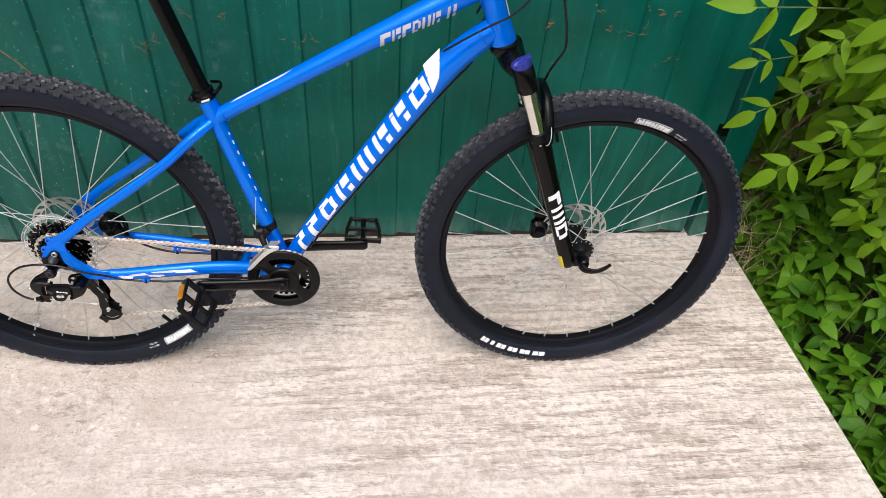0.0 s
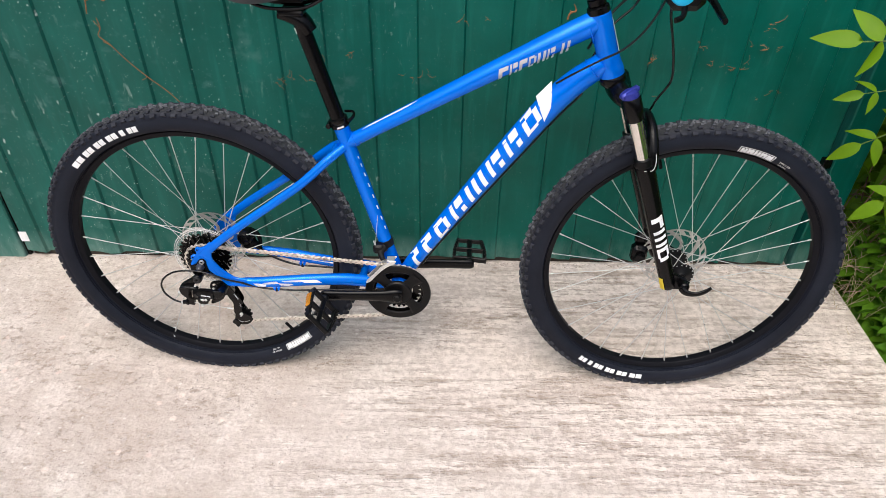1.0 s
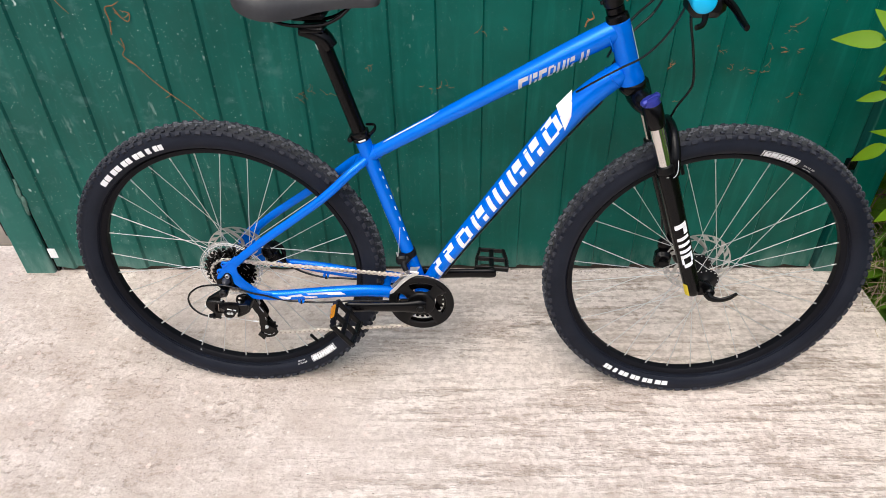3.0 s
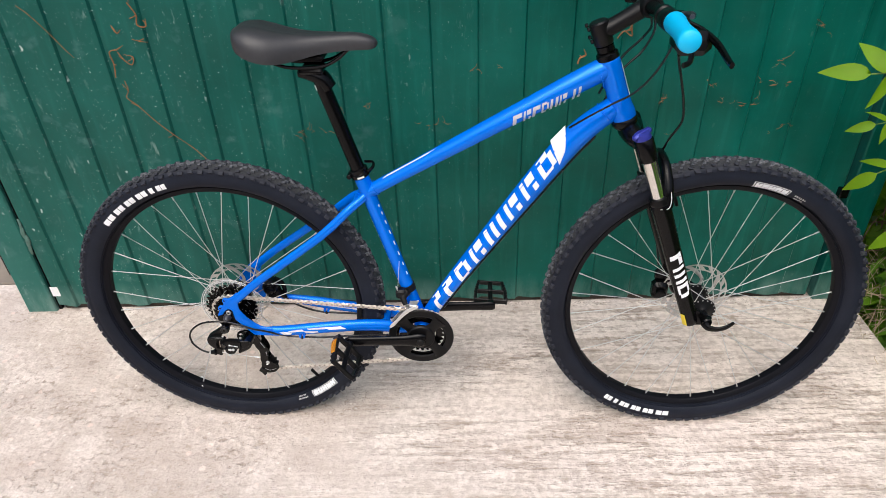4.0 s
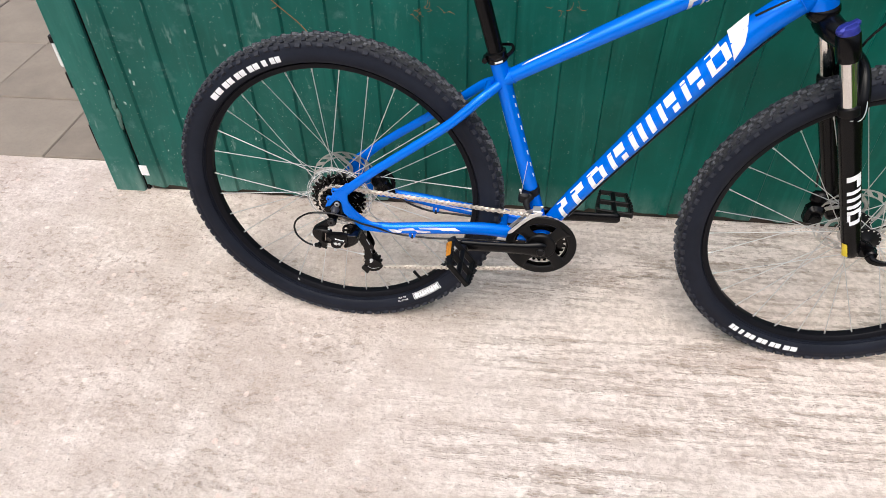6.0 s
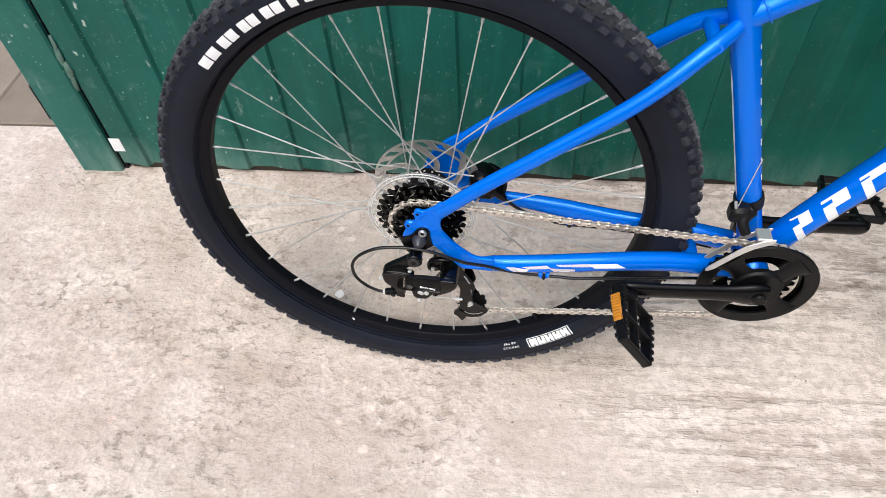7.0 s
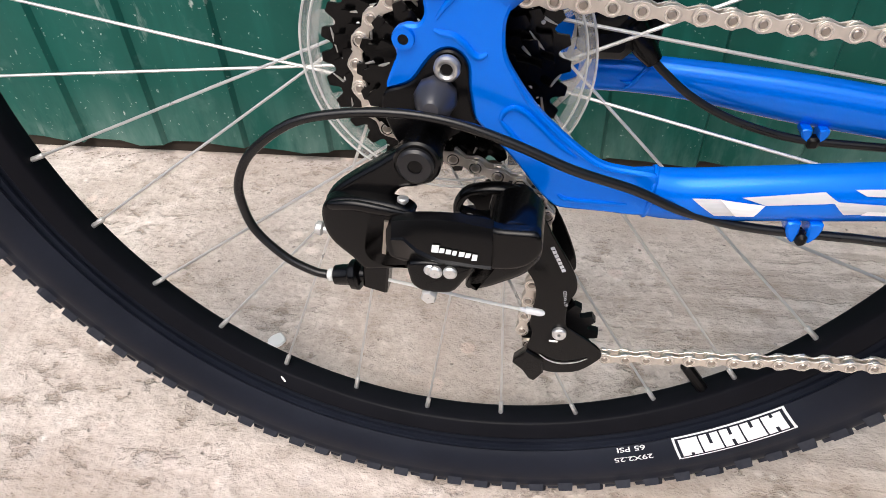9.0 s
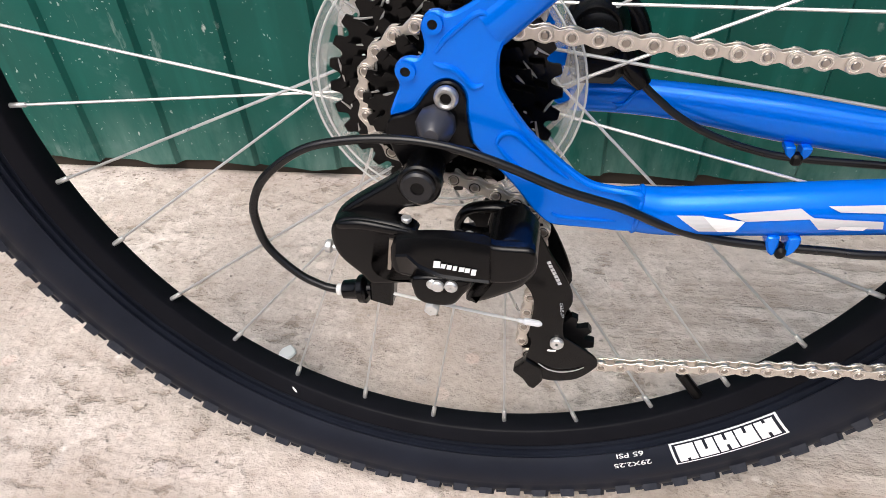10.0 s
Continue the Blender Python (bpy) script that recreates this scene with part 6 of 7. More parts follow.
# ---- rear derailleur ----
mech = Build()
ARM = [(0.0088, 0.3475), (0.0078, 0.3520), (0.0032, 0.3556), (-0.0029, 0.3562), (-0.0103, 0.3535), (-0.0199, 0.3468), (-0.0324, 0.3386), (-0.0425, 0.3308), (-0.0478, 0.3230), (-0.0440, 0.3150), (-0.0300, 0.3130), (-0.0175, 0.3190), (-0.0139, 0.3285), (-0.0095, 0.3338), (-0.0023, 0.3352), (0.0050, 0.3385), (0.0082, 0.3430)]
pillow(ARM, -0.0850, -0.0935, 0.0032, mech)
derailleur = part("rear_derailleur", mech, M_CAST, bike, "black rear derailleur", smooth=45)
part("pivot_boss", lathe([(0.0004, -0.0960), (0.0098, -0.0960), (0.0108, -0.0950), (0.0108, -0.0885), (0.0095, -0.0880), (0.0095, -0.0738), (0.0004, -0.0738)], 40, True, None, (-0.0008, 0, 0.3494)), M_CAST, derailleur, smooth=40)
KNUCKLE = [(-0.0474, 0.3205), (-0.0455, 0.3270), (-0.0395, 0.3310), (-0.0280, 0.3318), (-0.0140, 0.3304), (-0.0056, 0.3278), (-0.0026, 0.3240), (-0.0060, 0.3222), (-0.0140, 0.3228), (-0.0200, 0.3226), (-0.0222, 0.3120), (-0.0240, 0.3022), (-0.0180, 0.2980), (-0.0062, 0.2974), (-0.0058, 0.2935), (-0.0160, 0.2915), (-0.0290, 0.2900), (-0.0343, 0.2962), (-0.0426, 0.3045), (-0.0464, 0.3118)]
part("knuckle", pillow(KNUCKLE, -0.0915, -0.1015, 0.0034, None, 5, 3), M_CAST, derailleur, "black rounded knuckle", smooth=45)
# the lit crest that runs along the knuckle
b = Build()
tube([(-0.0452, -0.0985, 0.3236), (-0.0404, -0.1005, 0.3272), (-0.0300, -0.1015, 0.3290), (-0.0158, -0.1015, 0.3272), (-0.0045, -0.1005, 0.3252)], [0.0012, 0.0024, 0.0028, 0.0026, 0.0014], 12, 0.7, 6, b=b)
part("knuckle_crest", b, M_CAST, derailleur, smooth=60)
b = Build()
loft([[(-0.0236, -0.0990, 0.3016), (-0.0204, -0.0990, 0.3236)], [(-0.0178, -0.0990, 0.3014), (-0.0148, -0.0990, 0.3240)], [(-0.0178, -0.0860, 0.3014), (-0.0148, -0.0860, 0.3240)], [(-0.0236, -0.0860, 0.3016), (-0.0204, -0.0860, 0.3236)]], b)
part("link_slot", b, M_BLACK, derailleur, smooth=30)
b = Build()
loft([[(-0.0186, -0.1028, 0.3030), (-0.0160, -0.1028, 0.3222)], [(-0.0168, -0.1032, 0.3030), (-0.0140, -0.1032, 0.3218)], [(-0.0168, -0.0900, 0.3030), (-0.0140, -0.0900, 0.3218)], [(-0.0186, -0.0900, 0.3030), (-0.0160, -0.0900, 0.3222)]], b)
part("link_plate", b, M_PIN, derailleur, "worn bright edge of the link", smooth=30)
BODY = [(-0.0138, 0.3225), (0.0000, 0.3262), (0.0158, 0.3270), (0.0295, 0.3262), (0.0363, 0.3232), (0.0470, 0.3230), (0.0550, 0.3222), (0.0570, 0.3128), (0.0522, 0.3050), (0.0435, 0.3008), (0.0293, 0.3000), (0.0032, 0.2998), (-0.0105, 0.3008), (-0.0160, 0.3060)]
part("parallelogram", pillow(BODY, -0.0985, -0.1050, 0.0026), M_CAST, derailleur, "black linkage plate", smooth=45)
# cover of the linkage: a sloping facet above, the face, and a ridge that sweeps below it
XS = (-0.0118, -0.0060, 0.0000, 0.0106, 0.0225, 0.0345)
rows = []
for y, zz in ((-0.1010, (0.3258, 0.3270, 0.3280, 0.3288, 0.3280, 0.3262)), (-0.1056, (0.3246, 0.3258, 0.3266, 0.3274, 0.3266, 0.3246)), (-0.1082, (0.3188, 0.3200, 0.3206, 0.3212, 0.3204, 0.3178)), (-0.1088, (0.3176, 0.3185, 0.3125, 0.3074, 0.3064, 0.3058)),
              (-0.1102, (0.3172, 0.3178, 0.3112, 0.3064, 0.3056, 0.3050)), (-0.1092, (0.3166, 0.3168, 0.3098, 0.3048, 0.3042, 0.3038)), (-0.1050, (0.3040, 0.3030, 0.3015, 0.3005, 0.3008, 0.3012)), (-0.0960, (0.3040, 0.3030, 0.3015, 0.3005, 0.3008, 0.3012))):
    rows.append([(x, y, z) for x, z in zip(XS, zz)])
part("link_cover", loft(rows), M_CAST, derailleur, "black faceted cover of the linkage", smooth=24)
DRUM = [(0.0325, 0.3155), (0.0380, 0.3200), (0.0468, 0.3202), (0.0535, 0.3160), (0.0566, 0.3090), (0.0562, 0.3005), (0.0500, 0.2915), (0.0395, 0.2848), (0.0285, 0.2795), (0.0200, 0.2802), (0.0235, 0.2900), (0.0300, 0.3000), (0.0322, 0.3140)]
part("pivot_drum", pillow(DRUM, -0.0640, -0.0985, 0.0065, None, 6), M_CAST, derailleur, "black cage pivot drum", smooth=50)
for pts in ([(0.0335, -0.1036, 0.3159), (0.0400, -0.1040, 0.3143), (0.0470, -0.1040, 0.3137), (0.0520, -0.1030, 0.3138)], [(0.0293, -0.1036, 0.3041), (0.0360, -0.1040, 0.3040), (0.0440, -0.1036, 0.3056), (0.0516, -0.1010, 0.3089)]):
    part("linkage_ridge", tube(pts, [0.0006, 0.0011, 0.0011, 0.0006], 8, 0.8, 5), M_CAST, derailleur, "dark satin ridge", smooth=60)
SCREWS = [(-0.0038, 0.3030), (-0.0050, 0.2935), (-0.0030, 0.2880), (0.0030, 0.2850), (0.0149, 0.2858), (0.0206, 0.2925), (0.0258, 0.3015), (0.0212, 0.3042)]
part("screw_block", pillow(SCREWS, -0.0930, -0.1078, 0.0024), M_CAST, derailleur, "black block of the limit screws", smooth=40)
b = Build()
for x, z, y in ((0.0082, 0.2992, -0.1100), (0.0152, 0.2996, -0.1100), (0.0056, 0.2992, -0.1085)):
    lathe([(0.0003, y), (0.0026, y), (0.0034, y + 0.0009), (0.0034, y + 0.0026), (0.0003, y + 0.0026)], 18, True, b, (x, 0, z))
pieces("limit_screw", b, M_STEEL, derailleur, "silver limit screw")
b = Build()
lathe([(0.0004, -0.1088), (0.0034, -0.1088), (0.0042, -0.1076), (0.0042, -0.1000), (0.0004, -0.1000)], 6, True, b, (0.0042, 0, 0.2822), 0.3)
box(-0.0010, 0.0100, -0.1060, -0.0985, 0.2862, 0.2884, 0.0008, b)
rod((-0.0084, -0.0965, 0.3225), (-0.0081, -0.0965, 0.3300), 0.0015, 10, b)
rod((-0.0081, -0.0965, 0.3296), (-0.0079, -0.0965, 0.3320), 0.0027, 12, b)
rod((-0.0420, -0.0935, 0.3066), (-0.0520, -0.0935, 0.3082), 0.0019, 12, b)
rod((-0.0500, -0.0935, 0.3079), (-0.0540, -0.0935, 0.3085), 0.0036, 12, b)
pieces("adjuster_bolt", b, M_STEEL, derailleur, "silver adjuster bolt")
b = Build()
plate([(-0.0302, 0.2955), (-0.0165, 0.2940), (-0.0192, 0.2746), (-0.0314, 0.2776)], -0.1000, -0.0880, 0.0014, b)
tube([(-0.0290, -0.0945, 0.2822), (-0.0330, -0.0945, 0.2817), (-0.0338, -0.0945, 0.2816), (-0.0348, -0.0945, 0.2814), (-0.0378, -0.0945, 0.2810), (-0.0388, -0.0945, 0.2808), (-0.0400, -0.0945, 0.2806), (-0.0470, -0.0945, 0.2797), (-0.0478, -0.0945, 0.2796)],
     [0.0042, 0.0042, 0.0072, 0.0082, 0.0078, 0.0060, 0.0056, 0.0052, 0.0036], 12, 1, 1, b=b)
part("barrel_adjuster", b, M_CAST, derailleur, "black barrel adjuster", smooth=32)
part("ferrule", rod((-0.0476, -0.0945, 0.2796), (-0.0512, -0.0945, 0.2793), 0.0034, 12), M_REFLWHITE, derailleur, "pale cable ferrule")
part("bare_cable", tube([(-0.0185, -0.0980, 0.2828), (0.0030, -0.0900, 0.2715), (0.0255, -0.0820, 0.2600), (0.0478, -0.0742, 0.2491)], 0.0009, 8, 1, 5), M_REFLWHITE, derailleur, "bare pale cable end")
part("cable_crimp", tube([(0.0470, -0.0742, 0.2493), (0.0500, -0.0730, 0.2478), (0.0510, -0.0726, 0.2475), (0.0590, -0.0716, 0.2455), (0.0608, -0.0714, 0.2450)], [0.0012, 0.0014, 0.0021, 0.0020, 0.0010], 10, 1, 1), M_WHITE, derailleur, "white cable crimp")
b = Build()
lathe([(0.0034, -0.0985), (0.0072, -0.0988), (0.0084, -0.0978), (0.0086, -0.0940), (0.0034, -0.0940)], 32, True, b, (-0.0010, 0, 0.3494))
part("pivot_bolt", b, M_BOLT, derailleur, "dark grey pivot bolt")
part("bolt_socket", disc(0.0036, -0.0978, -0.0935, 6, 0, None, (-0.0010, 0, 0.3494)), M_BLACK, derailleur)
# cage plates and pulleys
TAIL = smooth_loop([(0.0330, 0.2960), (0.0360, 0.3110), (0.0440, 0.3108), (0.0523, 0.3047), (0.0575, 0.2937), (0.0631, 0.2823), (0.0721, 0.2666), (0.0773, 0.2542), (0.0776, 0.2454), (0.0748, 0.2390), (0.0735, 0.2300), (0.0742, 0.2195), (0.0790, 0.2150), (0.0932, 0.2044), (0.0972, 0.1975), (0.0951, 0.1918), (0.0852, 0.1815), (0.0726, 0.1778), (0.0633, 0.1784), (0.0550, 0.1830), (0.0508, 0.1932), (0.0547, 0.2093), (0.0528, 0.2189), (0.0552, 0.2406), (0.0531, 0.2516), (0.0478, 0.2607), (0.0440, 0.2720)], 3)
part("cage", plate(TAIL, -0.0525, -0.0505, 0.0005), M_CAST, derailleur, "black steel pulley cage", smooth=30)
LOOP = smooth_loop([(0.0150, 0.2930), (0.0165, 0.2955), (0.0220, 0.2960), (0.0290, 0.2990), (0.0359, 0.3080), (0.0466, 0.3090), (0.0560, 0.3000), (0.0660, 0.2830), (0.0745, 0.2620), (0.0770, 0.2480), (0.0730, 0.2340), (0.0860, 0.2060), (0.0860, 0.1950), (0.0700, 0.1880), (0.0560, 0.1960), (0.0560, 0.2300), (0.0500, 0.2560), (0.0360, 0.2760), (0.0220, 0.2830)], 3)
part("cage", plate(LOOP, -0.0335, -0.0318, 0.0005), M_CAST, derailleur, "black steel pulley cage", smooth=30)
HOOP = [(0.0090, 0.2985), (0.0100, 0.3010), (0.0170, 0.2985), (0.0240, 0.2975), (0.0300, 0.3010), (0.0330, 0.3120), (0.0437, 0.3156), (0.0510, 0.3100), (0.0450, 0.2980), (0.0330, 0.2950), (0.0269, 0.2935), (0.0173, 0.2905), (0.0110, 0.2920)]
hoop = part("cage_hoop", pillow(HOOP, -0.0520, -0.0600, 0.0020), M_CAST, derailleur, "black hoop over the upper jockey wheel", smooth=50)
part("hoop_arch", tube([(0.0112, -0.0560, 0.2960), (0.0112, -0.0560, 0.3030), (0.0148, -0.0560, 0.3098), (0.0212, -0.0560, 0.3132), (0.0330, -0.0560, 0.3146), (0.0430, -0.0560, 0.3130)], [0.0026, 0.0026, 0.0028, 0.0030, 0.0032, 0.0028], 12, 1.4, 5), M_CAST, hoop, smooth=60)
part("hoop_web", tube([(0.0300, -0.0560, 0.2990), (0.0305, -0.0560, 0.3060), (0.0330, -0.0560, 0.3130)], [0.0030, 0.0026, 0.0030], 10, 1.3, 4), M_CAST, hoop, smooth=60)
b = Build()
lathe([(0.0003, -0.0630), (0.0024, -0.0630), (0.0030, -0.0620), (0.0030, -0.0598), (0.0003, -0.0598)], 14, True, b, (0.0176, 0, 0.2972))
part("hoop_bolt", b, M_STEEL, derailleur, "bright bolt on the hoop")
for c, e in ((GUIDE, 0.0), (TENSION, 0.3)):
    t = cog(11, 0, 0.0050, hole=0.005, extra=-0.0016)
    pw = Build().merge(t, pose(c[0], -0.0415, c[1], 0, math.degrees(e), 0))
    part("pulley", pw, M_PLASTIC, derailleur, "black jockey wheel", smooth=30)
b = Build()
lathe([(0.0010, -0.0552), (0.0036, -0.0555), (0.0043, -0.0546), (0.0043, -0.0525), (0.0010, -0.0525)], 22, True, b, (0.0706, 0, 0.2133))
box(0.0650, 0.0705, -0.0531, -0.0520, 0.2048, 0.2064, 0.0004, b)
pieces("pulley_bolt", b, M_STEEL, derailleur, "silver pulley bolt")
b = Build()
plate([(0.0520, 0.1970), (0.0498, 0.1932), (0.0444, 0.1875), (0.0438, 0.1844), (0.0503, 0.1783), (0.0543, 0.1714), (0.0581, 0.1701), (0.0633, 0.1781), (0.0620, 0.1900)], -0.0545, -0.0470, 0.001, b)
part("chain_tab", b, M_CAST, derailleur, smooth=40)
b = Build()
tube([(0.0600, -0.0532, 0.1935), (0.0660, -0.0536, 0.1895), (0.0740, -0.0536, 0.1880), (0.0830, -0.0536, 0.1905), (0.0890, -0.0532, 0.1940)], [0.0003, 0.0005, 0.0006, 0.0005, 0.0003], 6, 0.6, 4, b=b)
part("cage_rim", b, M_STEEL, derailleur, "worn bright cage edge")
# writing: maker's words as bars, the speed note lettered
b = Build()
for i, (w, h) in enumerate(((0.0034, 0.0042), (0.0024, 0.0026), (0.0024, 0.0026), (0.0020, 0.0026), (0.0026, 0.0026), (0.0024, 0.0026), (0.0024, 0.0036))):
    x, z = 0.0068 + 0.0030 * i + (0.0006 if i else 0.0), 0.3160 - 0.0004 * i - (0.0012 if i else 0.0)
    b.add([(x, -0.1096, z - h), (x + w, -0.1096, z - h), (x + w + 0.0006, -0.1094, z), (x + 0.0006, -0.1094, z)], [(0, 1, 2, 3)])
pieces("maker_bar", b, M_WHITE, derailleur, "small white bars", smooth=0)
b = Build()
for i in range(7):
    box(-0.0011, 0.0011, -0.05300, -0.05265, 0.0027 * i - 0.009, 0.0027 * i - 0.0070, 0, b, pose(0.0659, 0, 0.2687, 0, -25, 0))
pieces("maker_bar", b, M_SILVERDECAL, derailleur, "small pale bars", smooth=0)
t = text_build("6/7 SPEED", 0.0028)
b = Build().add([(x, 0, y) for x, y, z in t.v], t.f)
part("speed_lettering", b, M_SILVERDECAL, derailleur, "tiny pale lettering", smooth=0, m=pose(0.0722, -0.0529, 0.2408, 0, -98, 0))
# housing loop and its run along the stay
cable("cable", [(0.452, -0.020, 0.274), (0.410, -0.032, 0.286), (0.365, -0.046, 0.2985), (0.300, -0.058, 0.3060), (0.2245, -0.068, 0.3075), (0.1992, -0.068, 0.3080), (0.1754, -0.068, 0.3086), (0.1537, -0.069, 0.3104), (0.1369, -0.070, 0.3136), (0.1169, -0.074, 0.3214), (0.0960, -0.080, 0.3337), (0.0678, -0.088, 0.3468), (0.0412, -0.090, 0.3591), (0.0149, -0.090, 0.3678), (-0.0116, -0.090, 0.3708), (-0.0394, -0.090, 0.3685), (-0.0601, -0.091, 0.3627), (-0.0808, -0.091, 0.3470), (-0.0898, -0.092, 0.3315), (-0.0905, -0.0925, 0.3169), (-0.0861, -0.093, 0.3024), (-0.0725, -0.094, 0.2880), (-0.0590, -0.0945, 0.2810), (-0.0505, -0.0945, 0.2793)], 0.0023)


def guide_tab(x, k, y0, y1, top, foot):
    """One ear of a cable guide, sloping away from the tie in the middle."""
    return plate(smooth_loop([(x + 0.0020 * k, top), (x + 0.0078 * k, top), (x + 0.0074 * k, top - 0.55 * (top - foot)), (x + 0.0052 * k, foot + 0.0006), (x + 0.0026 * k, foot)], 2), y0, y1, 0.0010)


for k in (-1, 1):
    part("cable_guide", guide_tab(0.1758, k, -0.0715, -0.0600, 0.3160, 0.3056), M_BLUE, bike_frame, "blue cable guide", smooth=40)
b = Build()
box(0.1734, 0.1782, -0.0735, -0.0640, 0.3040, 0.3106, 0.0016, b)
part("cable_tie", b, M_PLASTIC, bike_frame, "black cable tie")
# rear brake: calliper, hose and its guides on the far stay
b = Build()
rod((0.080, 0.026, 0.383), (0.080, 0.064, 0.383), 0.0190, 22, b)
rod((0.080, 0.020, 0.383), (0.080, 0.027, 0.383), 0.0125, 18, b)
box(0.066, 0.100, 0.034, 0.062, 0.346, 0.380, 0.007, b)
tube([(0.086, 0.058, 0.395), (0.102, 0.058, 0.385), (0.110, 0.055, 0.366), (0.108, 0.050, 0.350)], [0.0070, 0.0062, 0.0055, 0.0050], 12, 0.8, 4, b=b)
tube([(0.096, 0.046, 0.366), (0.104, 0.046, 0.354), (0.112, 0.046, 0.344)], [0.0085, 0.0078, 0.0052], 12, 1, 4, b=b)
part("brake_calliper", b, M_BLACK, bike, "black disc brake calliper", smooth=40)
cable("brake_hose", [(0.112, 0.046, 0.344), (0.1200, 0.046, 0.3365), (0.1359, 0.046, 0.3237), (0.1587, 0.047, 0.3109), (0.1844, 0.047, 0.3022), (0.2110, 0.047, 0.2975), (0.2651, 0.047, 0.2950), (0.31, 0.044, 0.2935), (0.36, 0.038, 0.291), (0.42, 0.03, 0.286)], 0.0026, label="black brake cable")
for x in (0.2120, 0.3110):
    for k in (-1, 1):
        part("cable_guide", guide_tab(x, k, 0.0445, 0.0560, 0.3055, 0.2975), M_BLUE, bike_frame, "blue cable guide", smooth=40)
# front brake calliper
b = Build()
box(1.028, 1.066, 0.034, 0.066, 0.350, 0.398, 0.008, b)
rod((1.047, 0.034, 0.372), (1.047, 0.026, 0.372), 0.012, 18, b)
box(1.034, 1.075, 0.050, 0.070, 0.395, 0.425, 0.006, b)
part("brake_calliper", b, M_BLACK, bike, "black disc brake calliper", smooth=40)
# front derailleur: band on the seat tube, arm and cage over the rings
b = Build()
zc = 0.412
tube([(sx(zc - 0.008), 0, zc - 0.008), (sx(zc), 0, zc), (sx(zc + 0.008), 0, zc + 0.008)], [0.0185, 0.0192, 0.0185], 26, 1, 1, b=b)
box(0.406, 0.432, -0.032, -0.008, 0.394, 0.420, 0.005, b)
tube([(0.434, -0.02, 0.412), (0.424, -0.03, 0.400), (0.430, -0.040, 0.386)], [0.010, 0.008, 0.006], 12, 0.8, 4, b=b)
front_mech = part("front_derailleur", b, M_ANOD, bike, "black and silver front derailleur", smooth=40)
b = Build()
outer = smooth_loop([(0.450, 0.393), (0.462, 0.396), (0.458, 0.387), (0.440, 0.377), (0.420, 0.358), (0.400, 0.334), (0.390, 0.330), (0.392, 0.338), (0.408, 0.357), (0.428, 0.380)], 2)
plate(outer, -0.0575, -0.0555, 0.0005, b)
plate(outer, -0.0365, -0.0350, 0.0005, b)
box(0.440, 0.458, -0.0565, -0.036, 0.391, 0.396, 0.001, b)
part("shift_cage", b, M_STEEL, front_mech, "bright steel cage plates", smooth=30)
b = Build()
rod((0.412, -0.028, 0.424), (0.420, -0.026, 0.500), 0.0007, 5, b, False)
rod((0.412, -0.026, 0.416), (0.408, -0.026, 0.430), 0.002, 8, b)
part("bare_cable", b, M_STEEL, front_mech, "bare steel cable")

b = Build()
weld_ring((0.1045, -0.0652, 0.3245), (1, 0, -0.12), 0.0128, b, 0.66)
part("weld_bead", b, M_BLUE, bike_frame, smooth=60)
# the far stay's slanting weld with its short spur
b = Build()
tube([(0.0985, 0.0585, 0.3200), (0.1030, 0.0565, 0.3250), (0.1062, 0.0560, 0.3300), (0.1105, 0.0575, 0.3350), (0.1140, 0.0600, 0.3380)], [0.0010, 0.0017, 0.0013, 0.0018, 0.0010], 8, 0.8, 5, b=b)
tube([(0.1032, 0.0566, 0.3252), (0.0990, 0.0575, 0.3248), (0.0955, 0.0590, 0.3252)], [0.0014, 0.0012, 0.0006], 8, 0.8, 4, b=b)
pieces("weld_bead", b, M_BLUE, bike_frame, smooth=60)
b = Build()
box(0.2085, 0.2155, 0.0425, 0.0510, 0.2935, 0.3010, 0.0016, b)
part("cable_tie", b, M_PLASTIC, bike_frame, "black cable tie")
# gear housing under the down tube
cable("cable", [tuple(on_tube(DOWN, u, -78, 0.003)) for u in (0.10, 0.2, 0.3, 0.4, 0.5, 0.6, 0.7, 0.78)] + [tuple(on_tube(DOWN, 0.83, -60, 0.001))], 0.0022)

# ---- plants beside the slab ----
def leaf_blade(length, width, fold=0.25, droop=0.3, n=6):
    """One pointed leaflet along x with a fold at the midrib and a drooping tip."""
    verts, faces = [], []
    for i in range(n + 1):
        t = i / n
        w = width * 0.5 * (math.sin(math.pi * min(1, t ** 0.75)) ** 0.85) * (1 - 0.15 * t)
        if i in (0, n):
            w = 0.0004
        z = -droop * length * t * t
        x = length * t
        verts += [(x, -w, z + fold * w), (x, 0, z), (x, w, z + fold * w)]
    for i in range(n):
        for k in (0, 1):
            a = 3 * i + k
            faces.append((a, a + 1, a + 4, a + 3))
    return Build().add(verts, faces)


